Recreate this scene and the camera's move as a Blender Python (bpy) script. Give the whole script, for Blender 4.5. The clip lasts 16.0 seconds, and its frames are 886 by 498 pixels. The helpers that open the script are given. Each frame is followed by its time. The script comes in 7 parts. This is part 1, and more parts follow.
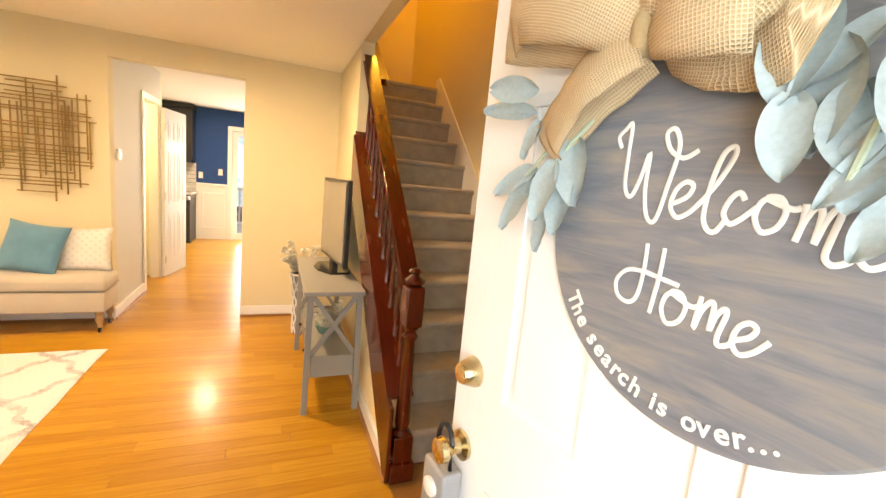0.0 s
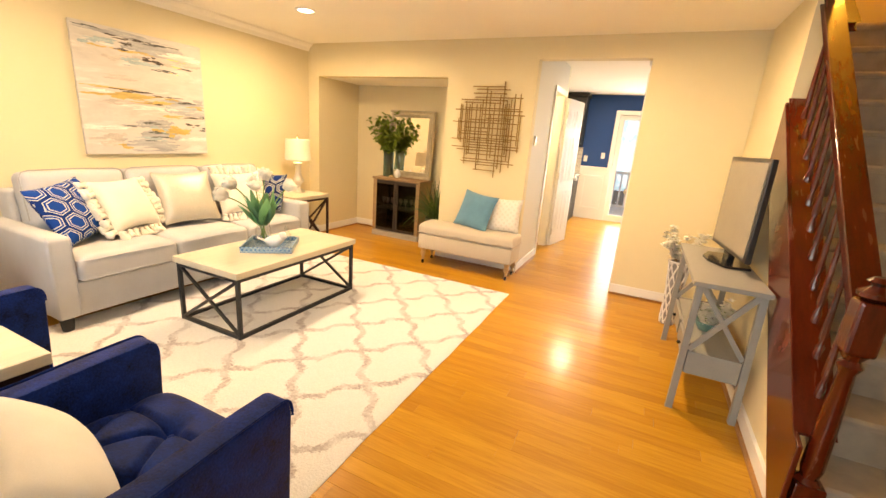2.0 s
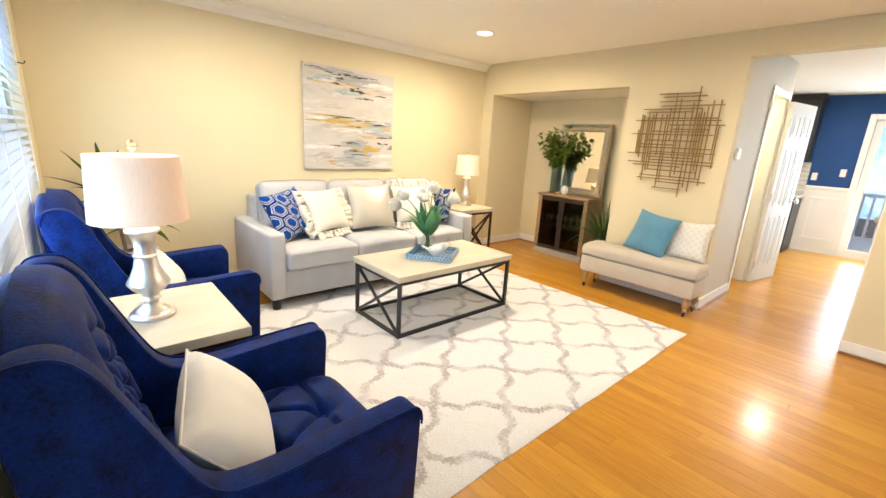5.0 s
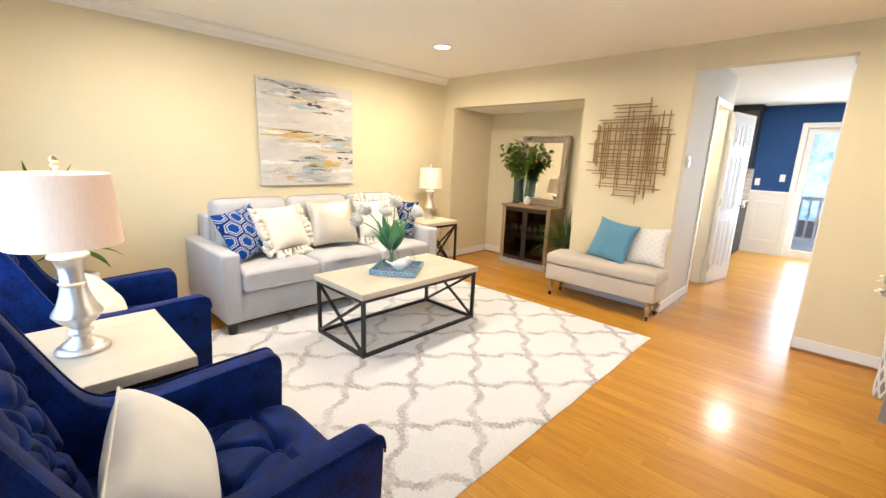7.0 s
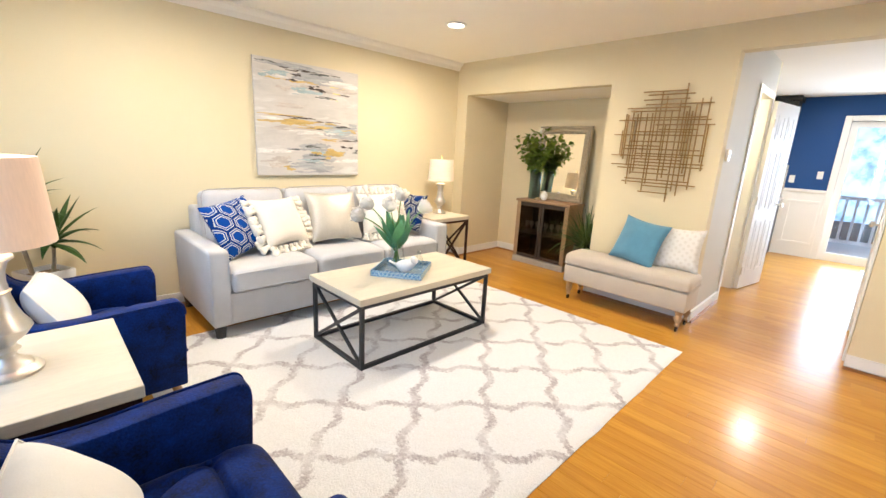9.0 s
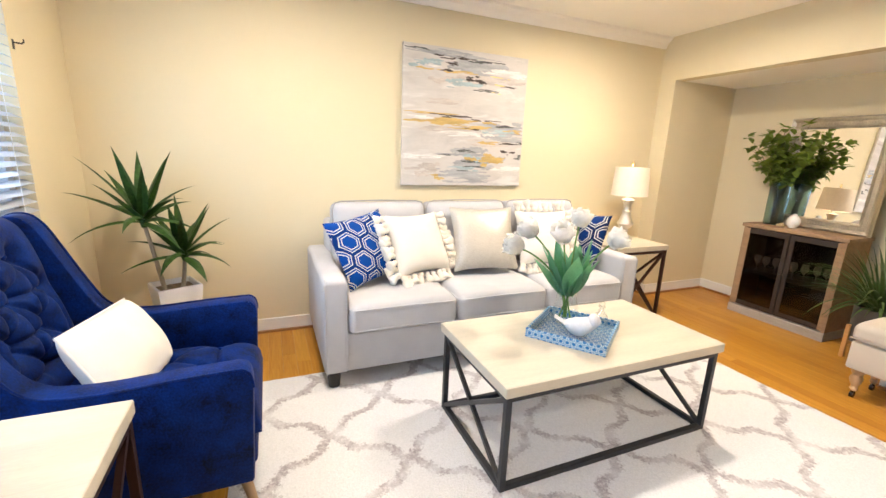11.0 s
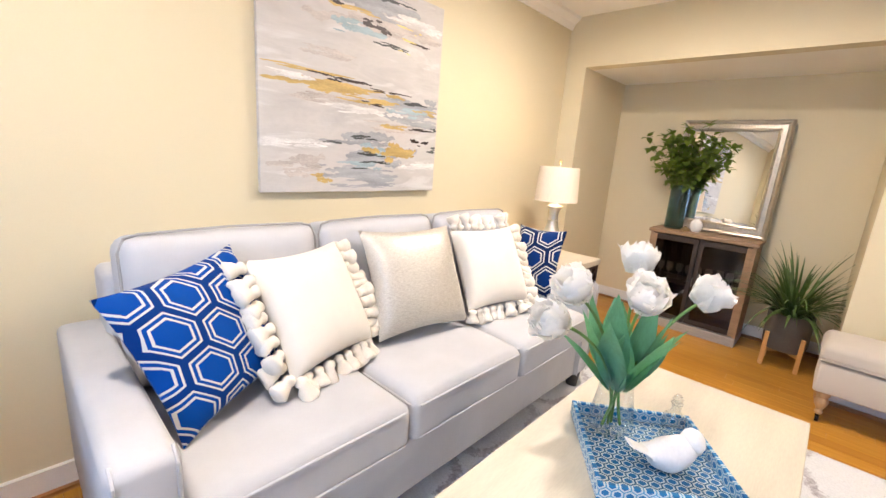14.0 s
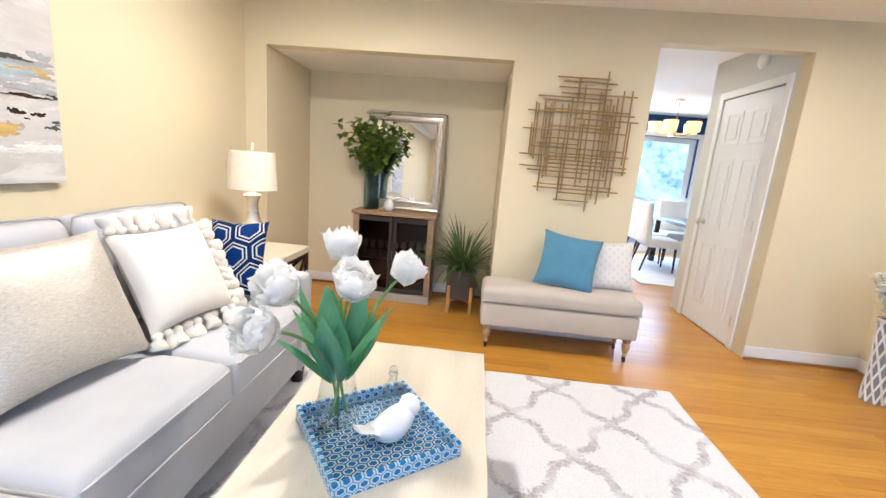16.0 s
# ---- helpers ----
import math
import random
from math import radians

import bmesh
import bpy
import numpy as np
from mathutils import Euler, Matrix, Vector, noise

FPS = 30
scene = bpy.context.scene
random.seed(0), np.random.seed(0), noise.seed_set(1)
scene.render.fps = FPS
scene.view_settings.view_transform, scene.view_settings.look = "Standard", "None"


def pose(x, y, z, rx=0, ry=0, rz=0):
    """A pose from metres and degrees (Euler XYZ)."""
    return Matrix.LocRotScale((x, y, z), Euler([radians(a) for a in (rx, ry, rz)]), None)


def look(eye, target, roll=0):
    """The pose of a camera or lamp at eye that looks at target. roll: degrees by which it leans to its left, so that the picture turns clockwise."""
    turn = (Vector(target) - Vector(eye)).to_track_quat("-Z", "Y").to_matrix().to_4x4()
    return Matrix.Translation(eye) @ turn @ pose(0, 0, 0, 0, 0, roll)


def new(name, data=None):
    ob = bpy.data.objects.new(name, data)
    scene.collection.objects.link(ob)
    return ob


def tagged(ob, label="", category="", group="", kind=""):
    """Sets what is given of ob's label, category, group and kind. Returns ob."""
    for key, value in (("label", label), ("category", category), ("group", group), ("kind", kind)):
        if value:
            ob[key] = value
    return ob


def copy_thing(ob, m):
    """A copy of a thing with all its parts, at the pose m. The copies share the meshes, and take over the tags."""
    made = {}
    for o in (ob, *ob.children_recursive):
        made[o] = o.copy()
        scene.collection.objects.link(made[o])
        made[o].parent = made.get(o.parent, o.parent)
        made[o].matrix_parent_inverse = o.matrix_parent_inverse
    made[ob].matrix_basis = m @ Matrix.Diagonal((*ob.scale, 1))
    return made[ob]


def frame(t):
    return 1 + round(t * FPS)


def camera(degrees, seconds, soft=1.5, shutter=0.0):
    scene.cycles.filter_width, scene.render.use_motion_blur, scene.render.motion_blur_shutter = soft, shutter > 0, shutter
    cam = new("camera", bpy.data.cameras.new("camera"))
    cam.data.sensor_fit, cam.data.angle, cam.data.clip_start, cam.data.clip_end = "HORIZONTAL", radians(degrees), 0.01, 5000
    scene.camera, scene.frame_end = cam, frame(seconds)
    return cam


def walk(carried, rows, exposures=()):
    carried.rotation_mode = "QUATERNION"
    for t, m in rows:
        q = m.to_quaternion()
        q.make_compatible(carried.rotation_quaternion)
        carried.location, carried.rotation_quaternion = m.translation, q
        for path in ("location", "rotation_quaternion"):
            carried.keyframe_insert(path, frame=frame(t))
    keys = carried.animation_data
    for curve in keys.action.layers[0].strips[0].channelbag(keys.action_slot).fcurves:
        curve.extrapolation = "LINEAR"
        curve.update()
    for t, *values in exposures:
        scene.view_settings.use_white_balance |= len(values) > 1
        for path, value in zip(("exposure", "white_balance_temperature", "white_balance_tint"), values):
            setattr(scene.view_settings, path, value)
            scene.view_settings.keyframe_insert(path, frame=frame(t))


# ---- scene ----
cam = camera(93.8, 16.0)

PATH = [
    (0, (0.398, 0.217, 1.487), (1.152, 2.043, 1.18), 5.6),
    (0.5, (0.346, 0.196, 1.474), (0.762, 2.115, 1.092), 5.8),
    (1, (0.302, 0.173, 1.46), (0.297, 2.122, 1.011), 5.2),
    (1.5, (0.265, 0.168, 1.443), (-0.172, 2.056, 0.95), 4.7),
    (2, (0.232, 0.159, 1.441), (-0.579, 1.911, 0.919), 4.3),
    (2.5, (0.235, 0.174, 1.443), (-0.861, 1.757, 0.902), 4.0),
    (3, (0.246, 0.192, 1.448), (-1.042, 1.621, 0.901), 3.9),
    (3.5, (0.241, 0.2, 1.442), (-1.157, 1.526, 0.905), 3.8),
    (4, (0.248, 0.222, 1.44), (-1.207, 1.493, 0.924), 3.6),
    (6.5, (0.223, 0.301, 1.42), (-1.16, 1.676, 0.978), 2.1),
    (7, (0.217, 0.319, 1.421), (-1.133, 1.731, 0.991), 2.2),
    (7.5, (0.212, 0.325, 1.423), (-1.11, 1.761, 0.986), 2.8),
    (8, (0.189, 0.342, 1.411), (-1.091, 1.808, 0.953), 3.6),
    (10.5, (-0.594, 0.996, 1.377), (-2.289, 1.952, 0.913), 1.7),
    (11, (-0.824, 1.088, 1.348), (-2.616, 1.85, 0.894), 2.3),
    (11.5, (-1.057, 1.2, 1.333), (-2.936, 1.724, 0.89), 3.6),
    (12, (-1.318, 1.185, 1.35), (-3.223, 1.607, 0.91), 3.0),
    (12.5, (-1.544, 1.179, 1.343), (-3.431, 1.667, 0.893), 2.4),
    (13, (-1.793, 1.229, 1.343), (-3.611, 1.941, 0.91), 3.1),
    (13.5, (-1.954, 1.256, 1.32), (-3.572, 2.346, 0.879), 4.2),
    (14, (-2.087, 1.259, 1.31), (-3.415, 2.688, 0.867), 4.3),
    (14.5, (-2.137, 1.253, 1.314), (-3.139, 2.929, 0.882), 4.6),
    (15, (-2.142, 1.287, 1.323), (-2.827, 3.119, 0.907), 5.1),
    (15.5, (-2.13, 1.327, 1.311), (-2.529, 3.246, 0.911), 5.2),
    (16, (-2.105, 1.372, 1.307), (-2.237, 3.327, 0.906), 4.8),
]
walk(cam, [(t, look(eye, target, roll)) for t, eye, target, roll in PATH], [(0, 0.10, 10700, 22), (1.5, 0.10, 11300, 24), (2.2, 0.11, 10100, 20), (3, 0.08, 7900, 14), (4, 0.06, 7050, 12), (7, 0.0, 6450, 14), (11, 0.08, 6250, 17), (13, 0.04, 6250, 22), (14.5, -0.09, 5750, 20), (16, -0.06, 5550, 17)])

# ---- light ----
world = bpy.data.worlds.new("sky")
scene.world = world
world.use_nodes = True
_wt = world.node_tree
_sky = _wt.nodes.new("ShaderNodeTexSky")
_sky.sky_type, _sky.sun_disc = "NISHITA", False
_sky.sun_elevation, _sky.sun_rotation = radians(38), radians(200)
_wt.links.new(_sky.outputs[0], _wt.nodes["Background"].inputs[0])
_wt.nodes["Background"].inputs[1].default_value = 0.12


def lamp(name, kind, m, power, color=(1, 1, 1), size=0.1, size_y=None, spread=None):
    d = bpy.data.lights.new(name, kind)
    d.energy, d.color = power, color
    if kind == "AREA":
        d.size = size
        if size_y:
            d.shape, d.size_y = "RECTANGLE", size_y
        else:
            d.shape = "DISK"
        if spread:
            d.spread = radians(spread)
    elif kind == "SUN":
        d.angle = size
    else:
        d.shadow_soft_size = size
    ob = new(name, d)
    ob.matrix_world = m
    return ob


lamp("sun", "SUN", look((0, 0, 5), (0.7, -2, 3.2)), 1.0, (1, 0.96, 0.9), radians(10))
WARM = (1.0, 0.88, 0.69)
for cx, cy, watts in ((-2.82, 3.38, 46), (-2.75, 1.25, 37), (-0.06, 3.25, 42)):
    lamp("can_light", "AREA", pose(cx, cy, 2.435), watts, WARM, 0.13, None, 175)
lamp("window_daylight", "AREA", look((-2.13, -0.03, 1.5), (-2.13, 3, 2.3)), 48, (0.40, 0.66, 1.0), 2.3, 1.3)
lamp("entry_daylight", "AREA", look((-0.30, -1.3, 1.4), (0.9, 2.2, 1.2)), 138, (0.50, 0.74, 1.0), 1.9, 2.1)
lamp("patio_daylight", "AREA", look((0.65, 9.22, 1.1), (0.3, 5, 0.7)), 115, (0.63, 0.82, 1.0), 2.0, 1.9)
lamp("stair_light", "POINT", pose(1.5, 4.2, 4.4), 40, (1.0, 0.54, 0.09), 0.12)
lamp("kitchen_light", "AREA", pose(-0.6, 7.6, 2.43), 50, (1.0, 0.93, 0.82), 0.3)
lamp("bath_light", "POINT", pose(-1.55, 5.95, 1.95), 26, (1.0, 0.90, 0.62), 0.06)

# ---- small builders ----


def nodes_of(m):
    m.use_nodes = True
    t = m.node_tree
    return t, t.nodes["Principled BSDF"]


def mix_rgb(t, fac, a, b):
    n = t.nodes.new("ShaderNodeMix")
    n.data_type = "RGBA"
    for sock, v in ((n.inputs[0], fac), (n.inputs[6], a), (n.inputs[7], b)):
        if isinstance(v, (int, float)):
            sock.default_value = v
        elif isinstance(v, tuple):
            sock.default_value = (*v[:3], 1)
        else:
            t.links.new(v, sock)
    return n.outputs[2]


def maths(t, op, a, b=0.0, c=None):
    n = t.nodes.new("ShaderNodeMath")
    n.operation = op
    for i, v in enumerate((a, b) if c is None else (a, b, c)):
        if isinstance(v, (int, float)):
            n.inputs[i].default_value = v
        else:
            t.links.new(v, n.inputs[i])
    return n.outputs[0]


def ramp(t, fac, stops, mode="LINEAR"):
    n = t.nodes.new("ShaderNodeValToRGB")
    n.color_ramp.interpolation = mode
    e = n.color_ramp.elements
    while len(e) < len(stops):
        e.new(0.5)
    for el, (p, c) in zip(e, stops):
        el.position, el.color = p, (*c, 1)
    t.links.new(fac, n.inputs[0])
    return n.outputs[0]


def coords(t, scale=(1, 1, 1), kind="Object", turn=0.0):
    c = t.nodes.new("ShaderNodeTexCoord")
    m = t.nodes.new("ShaderNodeMapping")
    m.inputs["Scale"].default_value = scale
    m.inputs["Rotation"].default_value = (0, 0, turn)
    t.links.new(c.outputs[kind], m.inputs[0])
    return m.outputs[0]


def grain(t, vec, scale, detail=3.0, rough=0.55, distortion=0.0):
    n = t.nodes.new("ShaderNodeTexNoise")
    n.inputs["Scale"].default_value, n.inputs["Detail"].default_value = scale, detail
    n.inputs["Roughness"].default_value, n.inputs["Distortion"].default_value = rough, distortion
    t.links.new(vec, n.inputs["Vector"])
    return n.outputs[0]


def relief(t, bsdf, height, strength, distance):
    n = t.nodes.new("ShaderNodeBump")
    n.inputs["Strength"].default_value, n.inputs["Distance"].default_value = strength, distance
    t.links.new(height, n.inputs["Height"])
    t.links.new(n.outputs[0], bsdf.inputs["Normal"])


def mat(name, color, rough=0.6, metal=0.0, var=0.1, scale=5.0, fine=150.0, bump=0.15, depth=0.001, stretch=(1, 1, 1), tint=None, sheen=0.0, coat=0.0, spec=0.5):
    """A surface with broad patches and a fine grain with relief."""
    m = bpy.data.materials.new(name)
    t, b = nodes_of(m)
    v = coords(t, stretch)
    broad, small = grain(t, v, scale, 4), grain(t, v, fine, 2)
    lo = tuple(c * (1 - var) for c in color)
    hi = tint or tuple(min(1, c * (1 + var)) for c in color)
    both = maths(t, "MULTIPLY_ADD", small, 0.4, maths(t, "MULTIPLY", broad, 0.6))
    t.links.new(ramp(t, both, [(0.3, lo), (0.7, hi)]), b.inputs["Base Color"])
    b.inputs["Metallic"].default_value = metal
    b.inputs["Specular IOR Level"].default_value = spec
    t.links.new(maths(t, "MULTIPLY_ADD", broad, 0.16, rough - 0.08), b.inputs["Roughness"])
    b.inputs["Sheen Weight"].default_value, b.inputs["Coat Weight"].default_value = sheen, coat
    if bump:
        relief(t, b, small, bump, depth)
    return m


def glass(name, color=(1, 1, 1), rough=0.0, ior=1.45):
    m = bpy.data.materials.new(name)
    t, b = nodes_of(m)
    b.inputs["Base Color"].default_value = (*color, 1)
    b.inputs["Roughness"].default_value, b.inputs["IOR"].default_value = rough, ior
    b.inputs["Transmission Weight"].default_value = 1.0
    return m


def glow(name, color, strength):
    m = bpy.data.materials.new(name)
    t, b = nodes_of(m)
    b.inputs["Base Color"].default_value = (*color, 1)
    b.inputs["Emission Color"].default_value = (*color, 1)
    b.inputs["Emission Strength"].default_value = strength
    return m


def thing(name, label, category, m=None, group="", kind=""):
    ob = new(name)
    ob.empty_display_size = 0.05
    ob.matrix_world = m or Matrix()
    return tagged(ob, label, category, group, kind)


def part(name, bm, material, parent=None, label="", smooth=False, local=None):
    me = bpy.data.meshes.new(name)
    bmesh.ops.recalc_face_normals(bm, faces=bm.faces)
    if smooth:
        for f in bm.faces:
            f.smooth = True
    bm.to_mesh(me)
    bm.free()
    me.materials.append(material)
    if smooth:
        me.set_sharp_from_angle(angle=radians(42))
    ob = new(name, me)
    if parent is not None:
        ob.parent = parent
    if local is not None:
        ob.matrix_basis = local
    return tagged(ob, label)


def solo(name, bm, material, label, category, m=None, kind="", group="", smooth=False):
    ob = part(name, bm, material, None, label, smooth)
    ob.matrix_world = m or Matrix()
    return tagged(ob, "", category, group, kind)


def box(x0, x1, y0, y1, z0, z1, bevel=0.0, segs=2, bm=None):
    own = bmesh.new()
    bmesh.ops.create_cube(own, size=1)
    for v in own.verts:
        v.co = Vector(((x0 + x1) / 2 + v.co.x * (x1 - x0), (y0 + y1) / 2 + v.co.y * (y1 - y0), (z0 + z1) / 2 + v.co.z * (z1 - z0)))
    if bevel:
        bmesh.ops.bevel(own, geom=own.edges[:], offset=bevel, segments=segs, profile=0.5, affect="EDGES")
    return merge(bm, own)


def merge(bm, own):
    if bm is None:
        return own
    me = bpy.data.meshes.new("t")
    own.to_mesh(me)
    own.free()
    bm.from_mesh(me)
    bpy.data.meshes.remove(me)
    return bm


def beam(a, b, w, d, bm=None, bevel=0.0, up=(0, 0, 1)):
    """A bar from a to b, w wide sideways and d high."""
    a, b = Vector(a), Vector(b)
    ax = (b - a).normalized()
    side = ax.cross(Vector(up))
    side = side.normalized() if side.length > 1e-4 else Vector((1, 0, 0))
    top = side.cross(ax).normalized()
    own = bmesh.new()
    bmesh.ops.create_cube(own, size=1)
    n = (b - a).length
    for v in own.verts:
        v.co = (a + b) / 2 + ax * v.co.x * n + side * v.co.y * w + top * v.co.z * d
    if bevel:
        bmesh.ops.bevel(own, geom=own.edges[:], offset=bevel, segments=2, profile=0.5, affect="EDGES")
    return merge(bm, own)


def lathe(profile, segs=24, bm=None, at=(0, 0, 0), cap=True):
    """Turns a profile of (radius, height) about the z axis."""
    own = bmesh.new()
    rings = [[own.verts.new((at[0] + r * math.cos(2 * math.pi * i / segs), at[1] + r * math.sin(2 * math.pi * i / segs), at[2] + z)) for i in range(segs)] for r, z in profile]
    for p, q in zip(rings, rings[1:]):
        for i in range(segs):
            own.faces.new((p[i], p[(i + 1) % segs], q[(i + 1) % segs], q[i]))
    if cap:
        own.faces.new(rings[0][::-1])
        own.faces.new(rings[-1])
    return merge(bm, own)


def tube(points, r, segs=8, bm=None, closed=False, taper=None):
    own = bmesh.new()
    pts = [Vector(p) for p in points]
    rings, n = [], len(pts)
    ref = Vector((0, 0, 1))
    for i, p in enumerate(pts):
        a = pts[(i - 1) % n] if closed or i else pts[0]
        b = pts[(i + 1) % n] if closed or i < n - 1 else pts[-1]
        d = (b - a).normalized()
        s = d.cross(ref)
        s = s.normalized() if s.length > 0.05 else d.cross(Vector((1, 0, 0))).normalized()
        u = s.cross(d)
        rad = r if taper is None else r + (taper - r) * i / max(1, n - 1)
        rings.append([own.verts.new(p + rad * (math.cos(2 * math.pi * k / segs) * s + math.sin(2 * math.pi * k / segs) * u)) for k in range(segs)])
    for i in range(n if closed else n - 1):
        p, q = rings[i], rings[(i + 1) % n]
        for k in range(segs):
            own.faces.new((p[k], p[(k + 1) % segs], q[(k + 1) % segs], q[k]))
    if not closed:
        own.faces.new(rings[0][::-1])
        own.faces.new(rings[-1])
    return merge(bm, own)


def prism(poly, axis, lo, hi, bevel=0.0, bm=None, segs=2):
    """A flat outline of (a, b) pairs pushed along an axis; the pairs run over the other two axes in order."""
    own = bmesh.new()

    def place(a, b, c):
        return {"x": (c, a, b), "y": (a, c, b), "z": (a, b, c)}[axis]
    f = own.faces.new([own.verts.new(place(a, b, lo)) for a, b in poly])
    got = bmesh.ops.extrude_face_region(own, geom=[f])
    move = Vector(place(0, 0, hi - lo))
    bmesh.ops.translate(own, verts=[v for v in got["geom"] if isinstance(v, bmesh.types.BMVert)], vec=move)
    bmesh.ops.recalc_face_normals(own, faces=own.faces)
    if bevel:
        bmesh.ops.bevel(own, geom=own.edges[:], offset=bevel, segments=segs, profile=0.5, affect="EDGES")
    return merge(bm, own)


def grid(nx, ny, fn, bm=None, closed=False):
    own = bmesh.new()
    vs = [[own.verts.new(fn(i / nx, j / ny)) for i in range(nx + 1)] for j in range(ny + 1)]
    for j in range(ny):
        for i in range(nx):
            own.faces.new((vs[j][i], vs[j][i + 1], vs[j + 1][i + 1], vs[j + 1][i]))
    return merge(bm, own)


def pad(w, d, h, crown=0.03, r=0.04, n=14, sag=None, seed=0, bm=None):
    """A stuffed block w by d by h from z 0, rounded at the edges, its top crowned."""
    own = bmesh.new()
    bmesh.ops.create_cube(own, size=1)
    bmesh.ops.bevel(own, geom=own.edges[:], offset=0.12, segments=4, profile=0.5, affect="EDGES")
    bmesh.ops.subdivide_edges(own, edges=[e for e in own.edges if e.calc_length() > 0.3], cuts=n, use_grid_fill=True)
    for v in own.verts:
        c = v.co
        e = [abs(c.x) * 2, abs(c.y) * 2, abs(c.z) * 2]
        out = []
        for a, s in zip(c, (w, d, h)):
            k = abs(a)
            rr = min(r, s / 2)
            if k > 0.38:
                pos = (s / 2 - rr) + (k - 0.38) / 0.12 * rr
            else:
                pos = k / 0.38 * (s / 2 - rr)
            out.append(math.copysign(pos, a))
        x, y, z = out
        bulge = (1 - min(1, e[0]) ** 4) * (1 - min(1, e[1]) ** 4)
        if c.z > 0:
            z += crown * bulge * max(0, e[2])
        z += 0.006 * noise.noise((x * 6 + seed, y * 6, z * 6))
        v.co = (x, y, z + h / 2)
    return merge(bm, own)


def pillow_mesh(w, h, t, n=22, seed=0, pinch=0.09, bm=None):
    """A soft square cushion in the local xy plane, its corners drawn out."""
    own = bmesh.new()
    for s in (1, -1):
        def fn(a, b, s=s):
            u, v = a * 2 - 1, b * 2 - 1
            k = (1 - abs(u) ** 2.4) * (1 - abs(v) ** 2.4)
            x = u * w / 2 * (1 - pinch * (1 - v * v) * abs(u) ** 1.5)
            y = v * h / 2 * (1 - pinch * (1 - u * u) * abs(v) ** 1.5)
            z = s * (t / 2) * max(0, k) ** 0.45
            z += 0.010 * k * noise.noise((x * 9 + seed, y * 9, s * 3.0))
            return (x, y, z)
        grid(n, n, fn, own)
    bmesh.ops.remove_doubles(own, verts=own.verts, dist=0.0008)
    return merge(bm, own)


def leaf(base, way, length, width, bend=0.3, fold=0.15, side=None, n=6, bm=None, droop=(0, 0, -1), tip=0.0, belly=0.45):
    """A long blade from base, bending toward droop."""
    base, way = Vector(base), Vector(way).normalized()
    side = Vector(side).normalized() if side is not None else way.cross(Vector((0, 0, 1)))
    side = side.normalized() if side.length > 0.05 else Vector((1, 0, 0))
    up = side.cross(way).normalized()
    own = bmesh.new()
    rows, p, d = [], base.copy(), way.copy()
    for i in range(n + 1):
        s = i / n
        wid = width * max(tip, math.sin(math.pi * min(1, (s * (1 - 0.08) + 0.08)) ** (math.log(0.5) / math.log(belly)))) / 2
        if i == n:
            wid = max(width * tip, 0.0006)
        rows.append([own.verts.new(p - side * wid + up * fold * wid), own.verts.new(p.copy()), own.verts.new(p + side * wid + up * fold * wid)])
        d = (d + Vector(droop) * bend / n).normalized()
        p = p + d * length / n
    for a, b in zip(rows, rows[1:]):
        for k in range(2):
            own.faces.new((a[k], a[k + 1], b[k + 1], b[k]))
    return merge(bm, own)


def ball(c, r, bm=None, sub=2, scale=(1, 1, 1)):
    own = bmesh.new()
    bmesh.ops.create_icosphere(own, subdivisions=sub, radius=r)
    for v in own.verts:
        v.co = Vector((v.co.x * scale[0], v.co.y * scale[1], v.co.z * scale[2])) + Vector(c)
    return merge(bm, own)


def basis(c, u, v):
    """A pose at c whose x runs along u and whose y leans along v."""
    u = Vector(u).normalized()
    n = u.cross(Vector(v)).normalized()
    w = n.cross(u)
    return Matrix(((u.x, w.x, n.x, c[0]), (u.y, w.y, n.y, c[1]), (u.z, w.z, n.z, c[2]), (0, 0, 0, 1)))

# ---- materials ----
WALL = mat("wall_paint", (0.70, 0.61, 0.405), 0.75, var=0.03, scale=1.5, fine=220, bump=0.08)
HALLWALL = mat("hall_wall_paint", (0.66, 0.64, 0.58), 0.7, var=0.03, scale=1.5, fine=220, bump=0.08)
CEIL = mat("ceiling_paint", (0.90, 0.86, 0.77), 0.85, var=0.02, scale=2, fine=260, bump=0.1)
WHITE = mat("white_trim_paint", (0.80, 0.79, 0.76), 0.38, var=0.03, scale=3, fine=120, bump=0.03)
DOORWHITE = mat("white_door_paint", (0.85, 0.85, 0.845), 0.42, var=0.03, scale=3, fine=90, bump=0.05, stretch=(1, 1, 0.3))
BLUEWALL = mat("navy_wall_paint", (0.002, 0.052, 0.20), 0.7, var=0.08, scale=2, fine=200, bump=0.06)
MAHOGANY = mat("mahogany", (0.085, 0.009, 0.003), 0.25, var=0.45, scale=6, fine=90, bump=0.05, stretch=(6, 1, 1), coat=0.3)
CARPET = mat("stair_carpet", (0.41, 0.36, 0.295), 0.95, var=0.22, scale=12, fine=420, bump=0.9, depth=0.004, sheen=0.2)
SOFA = mat("sofa_linen", (0.50, 0.50, 0.505), 0.9, var=0.09, scale=5, fine=520, bump=0.7, depth=0.002, sheen=0.06, spec=0.15)
PIPING = mat("sofa_piping", (0.36, 0.35, 0.33), 0.85, var=0.1, fine=400, bump=0.4)
VELVET = mat("blue_velvet", (0.0006, 0.0160, 0.116), 0.6, var=0.9, scale=14, fine=130, bump=0.7, depth=0.002, sheen=0.05, spec=0.10)
VELVET.node_tree.nodes["Principled BSDF"].inputs["Sheen Tint"].default_value = (0.85, 0.72, 0.58, 1)
